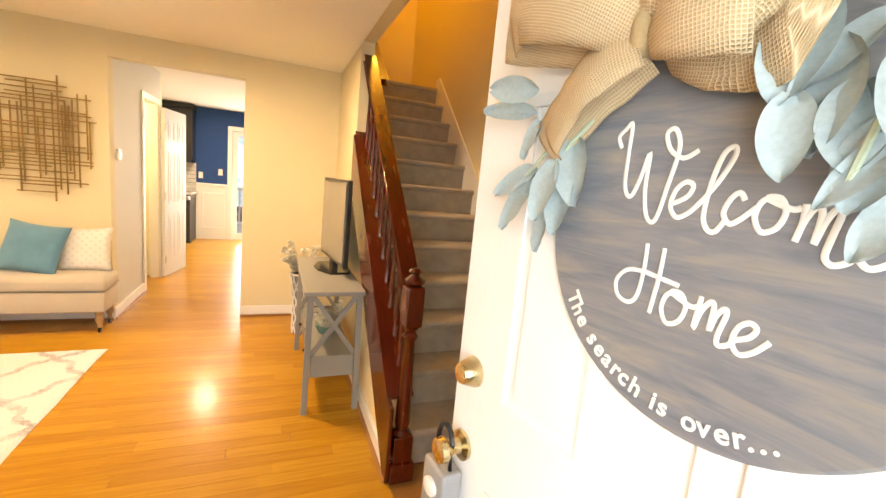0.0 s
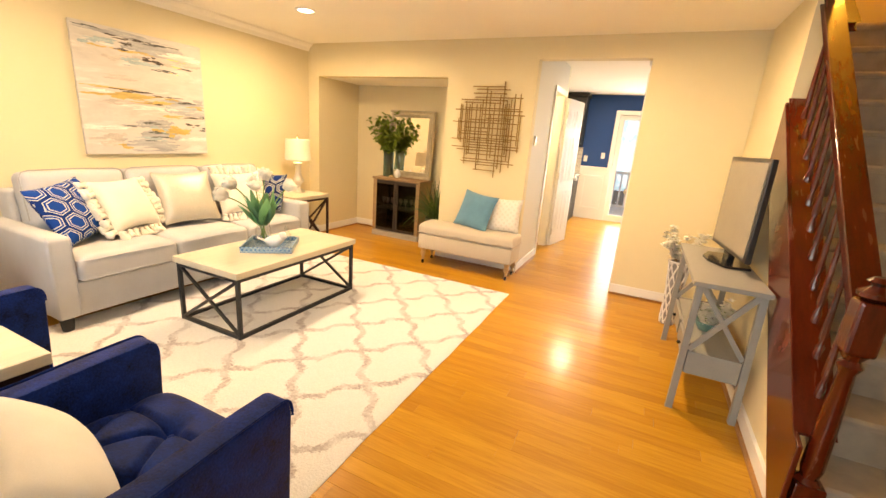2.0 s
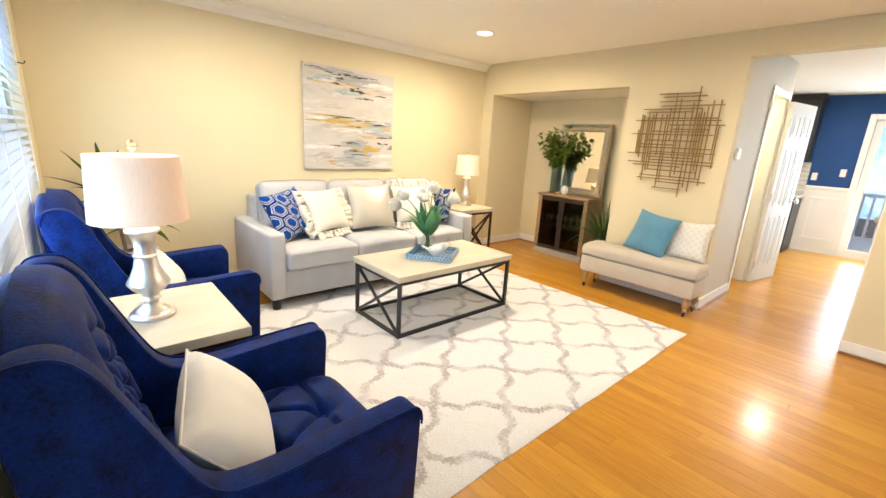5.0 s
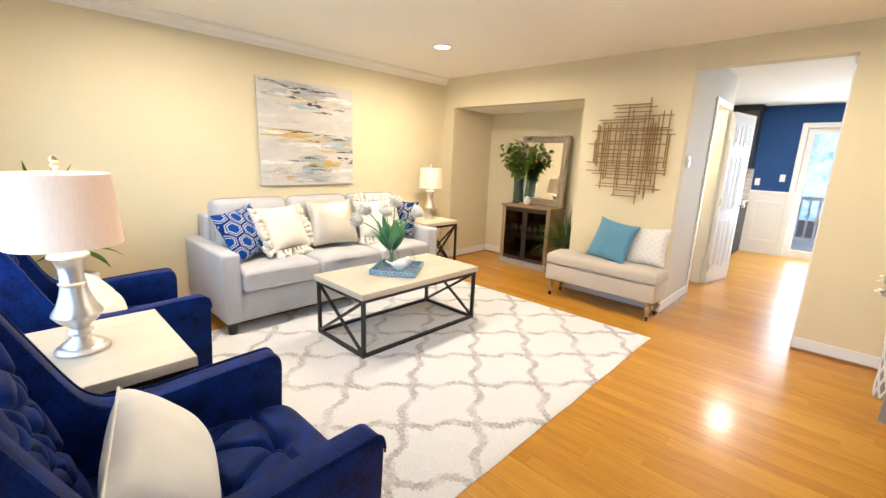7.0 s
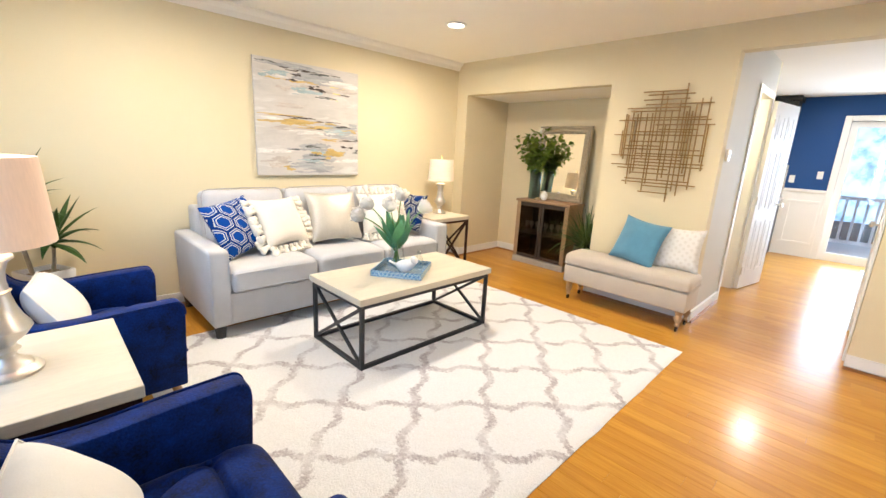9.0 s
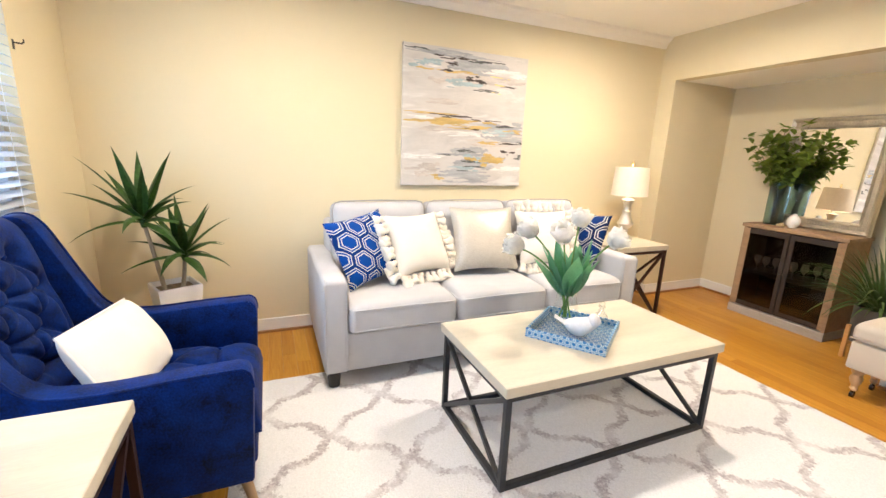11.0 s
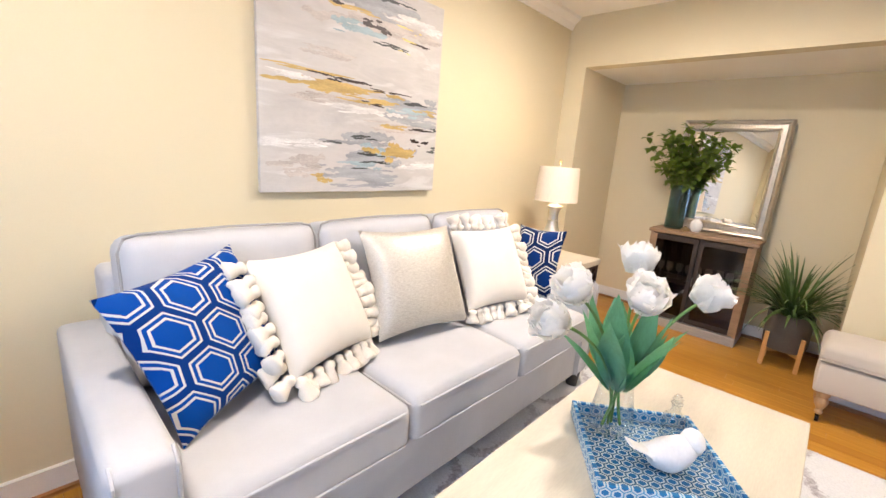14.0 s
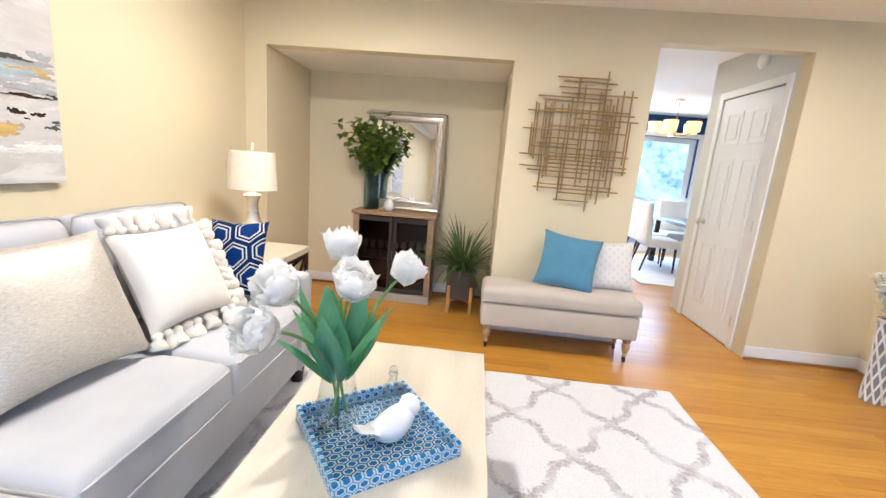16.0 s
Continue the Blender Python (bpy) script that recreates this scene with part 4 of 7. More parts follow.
part("newel_post", b, MAHOGANY, rail, "turned newel post", True)
part("newel_block", box(NXP - 0.046, NXP + 0.046, NYP - 0.046, NYP + 0.046, 0.80, 1.00, 0.012), MAHOGANY, rail)
b = lathe([(0.03, 1.0), (0.05, 1.015), (0.052, 1.03), (0.03, 1.045), (0.02, 1.055), (0.035, 1.07), (0.02, 1.085)], 16, None, (NXP, NYP, 0))
part("newel_cap", b, MAHOGANY, rail, "turned newel cap", True)
r0, r1 = Vector((NXP, NYP + 0.03, 0.96)), Vector((NXP, PY - 0.02, 2.36))
b = beam(r0, r1, 0.058, 0.05, None, 0.016)
part("handrail", b, MAHOGANY, rail, "polished handrail", True)
part("handrail", beam((XE + 0.15, PY - 0.12, 2.20), (XE + 0.15, 4.5, 3.02), 0.05, 0.05, None, 0.015), MAHOGANY, rail, "upper wall handrail", True)
part("bracket", tube([(XE + 0.10, 3.75, 2.30), (XE + 0.15, 3.72, 2.32), (XE + 0.15, 3.72, 2.36)], 0.008), BRASS, rail)
for i in range(11):
    y = 2.17 + i * 0.125
    zb, zt = 0.435 + 0.92 * (y - 2.06), r0.z + (y - r0.y) * (r1.z - r0.z) / (r1.y - r0.y) - 0.02
    h = zt - zb
    b = lathe([(0.017, 0), (0.017, 0.10 * h), (0.010, 0.13 * h), (0.016, 0.2 * h), (0.011, 0.5 * h), (0.009, 0.82 * h), (0.015, 0.86 * h), (0.015, h)], 8, None, (NXP, y, zb))
    part("baluster", b, MAHOGANY, rail, "", True)

# ---- living room: large pieces ----
# rug: pile sheet with an uneven rim
RX0, RX1, RY0, RY1 = -3.22, -0.755, 0.88, 3.905


def rug_top(a, b_):
    x, y = RX0 + a * (RX1 - RX0), RY0 + b_ * (RY1 - RY0)
    e = min(a, 1 - a) * (RX1 - RX0), min(b_, 1 - b_) * (RY1 - RY0)
    rim = min(1, min(e) / 0.03)
    w = 0.006 * noise.noise((x * 5, y * 5, 0))
    z = 0.004 + 0.014 * rim + 0.004 * noise.noise((x * 22, y * 22, 1.0)) * rim
    return (x - (RX0 + RX1) / 2 + (w if a in (0, 1) else 0), y - (RY0 + RY1) / 2 + (w if b_ in (0, 1) else 0), z)


b = grid(120, 150, rug_top)
ext = bmesh.ops.extrude_edge_only(b, edges=[e for e in b.edges if e.is_boundary])
for v in [g for g in ext["geom"] if isinstance(g, bmesh.types.BMVert)]:
    v.co.z = 0.0005
solo("rug", b, RUG, "white shag rug with a grey trellis pattern", "rug", pose((RX0 + RX1) / 2, (RY0 + RY1) / 2, 0), smooth=True)

# sofa, built in world axes: faces +x
sofa = thing("sofa", "light grey linen three-seat sofa with piped cushions", "sofa", pose(-3.42, 2.44, 0))
SX = -3.42
SYC = 2.44


def sbox(name, x0, x1, y0, y1, z0, z1, bevel, m=SOFA, label=""):
    return part(name, box(x0 - SX, x1 - SX, y0 - SYC, y1 - SYC, z0, z1, bevel, 4), m, sofa, label, True)


SF = -2.98
sbox("base", -3.90, SF - 0.02, 1.44, 3.44, 0.105, 0.34, 0.015)
sbox("back_frame", -3.91, -3.72, 1.44, 3.44, 0.34, 0.86, 0.03)
for y0, y1 in ((1.325, 1.460), (3.425, 3.565)):
    arm = sbox("arm", -3.91, SF, y0, y1, 0.105, 0.658, 0.028)
    for yy in (y0 + 0.012, y1 - 0.012):
        pts = [(SF + 0.001 - SX, yy - SYC, 0.115), (SF + 0.001 - SX, yy - SYC, 0.635), (SF - 0.03 - SX, yy - SYC, 0.664)]
        part("piping", tube(pts, 0.004, 6), SOFA, arm)
for i in range(3):
    y0 = 1.462 + i * 0.6525
    bm = pad(0.70, 0.645, 0.155, 0.028, 0.035, 10, seed=i * 7)
    c = part("seat_cushion", bm, SOFA, sofa, "", True, pose(-3.300 - SX, y0 + 0.322 - SYC, 0.345))
    for zz in (0.018, 0.140):
        pts = [(-0.30, -0.319, zz), (0.315, -0.319, zz), (0.346, -0.29, zz), (0.3505, 0, zz + 0.006), (0.346, 0.29, zz), (0.315, 0.319, zz), (-0.30, 0.319, zz)]
        part("piping", tube(pts, 0.0045, 6), SOFA, c)
    bm = pad(0.645, 0.48, 0.17, 0.03, 0.05, 10, seed=i * 5 + 2)
    m = basis((-3.70 - SX, y0 + 0.322 - SYC, 0.745), (0, 1, 0), (-0.16, 0, 1))
    bk = part("back_cushion", bm, SOFA, sofa, "", True, m)
    ring = [(-0.318, -0.1), (-0.318, 0.19), (-0.30, 0.232), (-0.26, 0.243), (0, 0.249), (0.26, 0.243), (0.30, 0.232), (0.318, 0.19), (0.318, -0.1)]
    part("piping", tube([(x, y, 0.150) for x, y in ring], 0.0042, 6), PIPING, bk, "grey piping")
for x in (-3.85, -3.03):
    for y in (1.38, 3.50):
        part("foot", lathe([(0.030, 0), (0.042, 0.107)], 12, None, (x - SX, y - SYC, 0.0)), BLACKWOOD, sofa, "black wooden foot", True)


# scatter cushions
def cushion(name, label, c, u, v, w, h, t, material, seed=0, group="sofa cushions", trim=None, pinch=0.09):
    m = basis(c, u, v)
    ob = thing(name, label, "cushion", m, group)
    part("cover", pillow_mesh(w, h, t, 22, seed, pinch), material, ob, "", True)
    ob2 = ob
    if trim is not None:
        k_ = 1 - pinch
        edge = [(-w / 2, -h / 2), (0, -h / 2 * k_), (w / 2, -h / 2), (w / 2 * k_, 0), (w / 2, h / 2), (0, h / 2 * k_), (-w / 2, h / 2), (-w / 2 * k_, 0)]
        part("piping", tube([(x, y, 0) for x, y in edge], 0.004, 6, None, True), trim, ob2)
    return ob


def tassels(ob, w, h, sides, seed):
    r = random.Random(seed)
    first = []
    for k in range(3):
        bm = lathe([(0.004, 0.0), (0.013, 0.008), (0.016, 0.02), (0.012, 0.028), (0.020, 0.045), (0.026, 0.07), (0.022, 0.078)], 10)
        for v in bm.verts:
            v.co += 0.004 * noise.noise_vector(v.co * 60 + Vector((k * 9, 0, 0)))
        me = bpy.data.meshes.new("tassel")
        for f in bm.faces:
            f.smooth = True
        bm.to_mesh(me)
        bm.free()
        me.materials.append(CREAMKNOT)
        first.append(me)
    for sx, sy, n in sides:
        for i in range(n):
            f = (i + 0.5) / n * 2 - 1
            x, y = (sx * w / 2 * 0.95, f * h / 2) if sx else (f * w / 2, sy * h / 2 * 0.95)
            o = new("tassel", first[i % 3])
            ang = math.degrees(math.atan2(sy if sy else r.uniform(-0.6, 0.1), sx if sx else r.uniform(-0.3, 0.3)))
            o.parent = ob
            o.matrix_basis = Matrix.Translation((x, y, r.uniform(-0.008, 0.012))) @ Matrix.Rotation(radians(ang - 90), 4, "Z") @ Matrix.Rotation(radians(-90 + r.uniform(-22, 14)), 4, "X") @ Matrix.Diagonal((1.35, 1.2, r.uniform(0.85, 1.1), 1))


cushion("scatter_cushion", "royal blue cushion with white linked-ring pattern", (-3.345, 1.63, 0.745), (-0.20, 0.40, 0.06), (-0.20, -0.05, 0.40), 0.44, 0.44, 0.15, BLUEPAT, 1)
wc = cushion("scatter_cushion", "cream cotton cushion edged with thick tassels", (-3.365, 1.985, 0.755), (-0.13, 0.44, 0.0), (-0.22, -0.04, 0.38), 0.42, 0.42, 0.17, CREAM, 2)
tassels(wc, 0.42, 0.42, ((-1, 0, 10), (1, 0, 10), (0, -1, 9)), 3)
cushion("scatter_cushion", "silver sequinned cushion with a soft sheen", (-3.375, 2.485, 0.765), (0.06, 0.44, 0), (-0.2, 0.02, 0.40), 0.48, 0.47, 0.17, SILVERCLOTH, 3)
wc = cushion("scatter_cushion", "cream cotton cushion with tassel fringe", (-3.32, 2.955, 0.765), (0.08, 0.44, 0), (-0.22, 0.03, 0.40), 0.42, 0.42, 0.16, CREAM, 4)
tassels(wc, 0.42, 0.42, ((1, 0, 10), (0, 1, 9), (0, -1, 9)), 8)
cushion("scatter_cushion", "blue cushion with white linked-ring pattern, shade put into its colour", (-3.285, 3.345, 0.75), (0.42, 0.10, 0), (-0.1, 0.14, 0.42), 0.28, 0.40, 0.13, BLUEPAT_SHADED, 5)

# coffee table
TX0, TX1, TY0, TY1, TZ = -2.65, -2.0, 1.87, 3.10, 0.497
ct = thing("coffee_table", "coffee table with whitewashed top and dark steel frame", "table", pose((TX0 + TX1) / 2, (TY0 + TY1) / 2, 0))
hw, hl = (TX1 - TX0) / 2, (TY1 - TY0) / 2
part("tabletop", box(-hw, hw, -hl, hl, TZ - 0.045, TZ, 0.004), PALEWOOD, ct, "whitewashed wooden top")
q = 0.013
for sx in (-1, 1):
    for sy in (-1, 1):
        part("leg", box(sx * (hw - 0.028) - q, sx * (hw - 0.028) + q, sy * (hl - 0.028) - q, sy * (hl - 0.028) + q, 0.016, TZ - 0.046, 0.002), STEEL, ct)
xa, ya = hw - 0.028, hl - 0.028
for z in (0.030, TZ - 0.060):
    for sx in (-1, 1):
        part("rail", box(sx * xa - q, sx * xa + q, -ya + q, ya - q, z - q, z + q, 0.002), STEEL, ct)
    for sy in (-1, 1):
        part("rail", box(-xa + q, xa - q, sy * ya - q, sy * ya + q, z - q, z + q, 0.002), STEEL, ct)
for sy in (-1, 1):
    part("brace", beam((-xa + q, sy * ya, 0.045), (xa - q, sy * ya, TZ - 0.075), 0.02, 0.02), STEEL, ct)
    part("brace", beam((-xa + q, sy * ya, TZ - 0.075), (xa - q, sy * ya, 0.045), 0.018, 0.018), STEEL, ct)


def rounded(outline, n):
    """A closed outline drawn smoothly through its corners, n steps to each."""
    P_, out = [Vector((a, b, 0)) for a, b in outline], []
    m_ = len(P_)
    for k in range(m_):
        a0, a1, a2, a3 = P_[k - 1], P_[k], P_[(k + 1) % m_], P_[(k + 2) % m_]
        step = (a2 - a1).length
        if step > 0.3:
            out.append((a1.x, a1.y))
            continue
        t1 = (a2 - a0).normalized() * min(step, (a1 - a0).length)
        t2 = (a3 - a1).normalized() * min(step, (a3 - a2).length)
        for j in range(n):
            g = j / n
            p = a1 * (2 * g ** 3 - 3 * g * g + 1) + t1 * (g ** 3 - 2 * g * g + g) + a2 * (3 * g * g - 2 * g ** 3) + t2 * (g ** 3 - g * g)
            out.append((p.x, p.y))
    return out


# armchairs, faces +y, origin at the floor under the seat
def armchair(m):
    ch = thing("armchair", "deep blue velvet armchair with a tufted back", "armchair", m, "pair of armchairs")
    W, D = 0.75, 0.88
    side = [(-0.38, 0.19), (-0.44, 0.55), (-0.488, 0.98), (-0.47, 1.035), (-0.43, 1.05), (-0.385, 1.04), (-0.345, 0.99), (-0.30, 0.89), (-0.235, 0.745), (-0.19, 0.665), (-0.13, 0.625), (0.0, 0.615), (0.18, 0.625), (0.37, 0.63), (0.40, 0.61), (0.408, 0.56), (0.39, 0.19)]
    side = rounded(side, 4)
    for sx in (-1, 1):
        lo, hi = sorted((sx * (W / 2 - 0.085), sx * W / 2))
        sd = part("side_panel", prism(side, "x", lo, hi, 0.010, None, 2), VELVET, ch, "", True)
        rim = [(y, z) for y, z in side if z > 0.56]
        part("piping", tube([(sx * (W / 2 + 0.001), y, z) for y, z in rim], 0.0045, 6), VELVET, sd)
    part("seat_base", box(-W / 2 + 0.085, W / 2 - 0.085, -0.36, 0.40, 0.19, 0.33, 0.02, 3), VELVET, ch, "", True)
    wi = W - 0.17
    pts = [(-0.25, 0.20), (0.0, 0.20), (0.25, 0.20), (-0.125, 0.0), (0.125, 0.0), (-0.25, -0.2), (0, -0.2), (0.25, -0.2)]

    def dimple(x, y, plist, s, d):
        z = 0
        for px, py in plist:
            r2 = ((x - px) ** 2 + (y - py) ** 2) / (s * s)
            z -= d * math.exp(-r2)
        return z

    def crease(x, y, plist, reach):
        z = 0
        for i, (ax, ay) in enumerate(plist):
            for bx, by in plist[i + 1:]:
                if (ax - bx) ** 2 + (ay - by) ** 2 > reach * reach:
                    continue
                dx, dy = bx - ax, by - ay
                f = max(0, min(1, ((x - ax) * dx + (y - ay) * dy) / (dx * dx + dy * dy)))
                d2 = (x - ax - f * dx) ** 2 + (y - ay - f * dy) ** 2
                z = min(z, -0.020 * math.exp(-d2 / 0.00012))
        return z

    def top(a, b_):
        x, y = (a - 0.5) * wi, (b_ - 0.5) * 0.74
        e = (1 - abs(2 * a - 1) ** 5) * (1 - abs(2 * b_ - 1) ** 6)
        z = 0.33 + 0.145 * max(0, e) ** 0.3 + dimple(x, y, pts, 0.042, 0.045) * e + crease(x, y, pts, 0.27) * e
        return (x, y + 0.05, z)
    b_ = grid(96, 108, top)
    box(-wi / 2, wi / 2, -0.32, 0.42, 0.325, 0.335, bm=b_)
    st_ = part("seat_cushion", b_, VELVET, ch, "tufted velvet seat", True)
    for x, y in pts:
        part("button", ball((x, y + 0.05, 0.426), 0.012, None, 2, (1, 1, 0.6)), VELVET, st_, "", True)
    bp = [(-0.21, 0.16), (0.0, 0.16), (0.21, 0.16), (-0.105, 0.28), (0.105, 0.28), (-0.21, 0.40), (0, 0.40), (0.21, 0.40), (-0.105, 0.52), (0.105, 0.52)]

    def back(a, b_):
        x, h = (a - 0.5) * wi, b_ * 0.66
        e = (1 - abs(2 * a - 1) ** 6) * (1 - abs(2 * b_ - 1) ** 8)
        lift = 0.06 * (1 - (2 * a - 1) ** 2) * b_ ** 2
        f = 0.10 * max(0, e) ** 0.35 + dimple(x, h, bp, 0.042, 0.055) * e + crease(x, h, bp, 0.26) * e
        return (x, -0.325 + f - 0.165 * b_ + 0.03, 0.40 + h * 0.97 + lift)
    b_ = grid(96, 104, back)
    bk = part("backrest", b_, VELVET, ch, "button-tufted velvet backrest", True)
    for x, h in bp:
        b1 = h / 0.66
        part("button", ball((x, -0.325 + 0.054 - 0.165 * b1 + 0.03, 0.40 + h * 0.97 + 0.05 * b1 * b1), 0.012, None, 2, (1, 0.6, 1)), VELVET, bk, "", True)
    outer = [(-0.335, 0.20), (-0.345, 0.92)] + [(-0.345 + 0.69 * i / 12, 1.02 + 0.055 * math.sin(math.pi * i / 12)) for i in range(13)] + [(0.345, 0.92), (0.335, 0.20)]
    b_ = prism(outer, "y", -0.50, -0.445, 0.02, None, 3)
    for v in b_.verts:
        v.co.y += 0.10 * (1 - min(1, v.co.z))
    part("back_shell", b_, VELVET, ch, "", True)
    for sx in (-1, 1):
        for y0, dy in ((0.34, 0.05), (-0.33, -0.06)):
            part("leg", tube([(sx * 0.28, y0, 0.20), (sx * 0.31, y0 + dy, 0.004)], 0.024, 10, None, False, 0.013), LEGWOOD, ch, "pale tapered wooden leg", True)
    return ch


c1 = armchair(pose(-1.01, 0.585, 0, 0, 0, 0))
c2 = copy_thing(c1, pose(-2.58, 0.60, 0, 0, 0, 0))
cushion("lumbar_cushion", "ivory velvet lumbar cushion on the blue armchair", (-0.97, 0.51, 0.60), (0.46, -0.10, -0.02), (-0.06, -0.25, 0.31), 0.46, 0.31, 0.17, IVORY, 11, "armchair cushions", IVORY, 0.01)
cushion("lumbar_cushion", "ivory velvet lumbar cushion on the blue armchair", (-2.545, 0.57, 0.60), (0.50, -0.04, 0.05), (0.0, -0.17, 0.30), 0.50, 0.31, 0.17, IVORY, 12, "armchair cushions", IVORY, 0.01)


# small square tables with cross braces
def side_table(x0, x1, y0, y1, h, metal, label):
    ob = thing("side_table", label, "table", pose((x0 + x1) / 2, (y0 + y1) / 2, 0))
    a, c = (x1 - x0) / 2, (y1 - y0) / 2
    part("tabletop", box(-a, a, -c, c, h - 0.042, h, 0.004), PALEWOOD, ob, "whitewashed wooden top")
    a, c, q = a - 0.02, c - 0.02, 0.012
    for sx in (-1, 1):
        for sy in (-1, 1):
            part("leg", box(sx * a - q, sx * a + q, sy * c - q, sy * c + q, 0.001, h - 0.043, 0.002), metal, ob)
    for z in (0.018, h - 0.056):
        for sx in (-1, 1):
            part("rail", box(sx * a - q, sx * a + q, -c + q, c - q, z - q, z + q), metal, ob)
        for sy in (-1, 1):
            part("rail", box(-a + q, a - q, sy * c - q, sy * c + q, z - q, z + q), metal, ob)
    for sx in (-1, 1):
        part("brace", beam((sx * a, -c + q, 0.03), (sx * a, c - q, h - 0.07), 0.018, 0.018), metal, ob)
        part("brace", beam((sx * a, c - q, 0.03), (sx * a, -c + q, h - 0.07), 0.017, 0.017), metal, ob)
    for sy in (-1, 1):
        part("brace", beam((-a + q, sy * c, 0.03), (a - q, sy * c, h - 0.07), 0.018, 0.018), metal, ob)
        part("brace", beam((a - q, sy * c, 0.03), (-a + q, sy * c, h - 0.07), 0.017, 0.017), metal, ob)
    return ob


side_table(-2.06, -1.415, 0.17, 0.722, 0.665, BROWNSTEEL, "square side table between the armchairs with pale top")
side_table(-3.87, -3.25, 3.63, 4.205, 0.655, BROWNSTEEL, "square end table with pale top and bronze metal legs")


def table_lamp(m, shade, label, group="table lamps"):
    ob = thing("table_lamp", label, "lamp", m, group)
    prof = [(0.086, 0), (0.088, 0.010), (0.082, 0.018), (0.066, 0.024), (0.062, 0.034), (0.040, 0.046), (0.027, 0.060), (0.028, 0.068), (0.042, 0.080), (0.030, 0.092), (0.034, 0.102), (0.060, 0.122), (0.080, 0.150), (0.078, 0.158), (0.062, 0.185), (0.049, 0.220), (0.041, 0.258), (0.042, 0.266), (0.046, 0.270), (0.040, 0.275), (0.037, 0.300), (0.039, 0.330), (0.048, 0.358), (0.064, 0.372), (0.062, 0.380), (0.034, 0.388), (0.022, 0.394), (0.020, 0.43)]
    part("base", lathe([(r * 0.95, z * 0.97) for r, z in prof], 32), NICKEL, ob, "brushed nickel baluster base", True)
    b = lathe([(0.165, 0.405), (0.15, 0.655)], 40, None, (0, 0, 0), False)
    inner = lathe([(0.163, 0.405), (0.148, 0.655)], 40, b, (0, 0, 0), False)
    part("shade", inner, shade, ob, "lit white drum shade", True)
    part("stem", tube([(0, 0, 0.41), (0, 0, 0.675)], 0.005, 8), NICKEL, ob)
    part("spider", tube([(-0.15, 0, 0.645), (0.15, 0, 0.645)], 0.003, 6), NICKEL, ob)
    part("finial", lathe([(0.005, 0.67), (0.013, 0.68), (0.008, 0.688), (0.014, 0.698), (0.006, 0.712)], 14), BRASS, ob, "small brass finial", True)
    return ob


table_lamp(pose(-1.745, 0.43, 0.665), SHADEA, "nickel table lamp with a pinkish white drum shade")
table_lamp(pose(-3.565, 4.005, 0.655) @ Matrix.Diagonal((0.92, 0.92, 0.96, 1)), SHADEB, "nickel table lamp glowing on the end table")
lamp("table_lamp_bulb", "POINT", pose(-1.745, 0.43, 1.18), 8, WARM, 0.04)
lamp("table_lamp_bulb", "POINT", pose(-3.565, 4.005, 1.16), 5, (1.0, 0.82, 0.52), 0.04)

# painting
pt = thing("painting", "abstract grey, white and gold canvas painting", "painting", pose(XW + 0.018, 2.56, 1.60))
part("canvas", box(-0.004, 0.017, -0.53, 0.53, -0.51, 0.51, 0.003), CANVAS, pt)
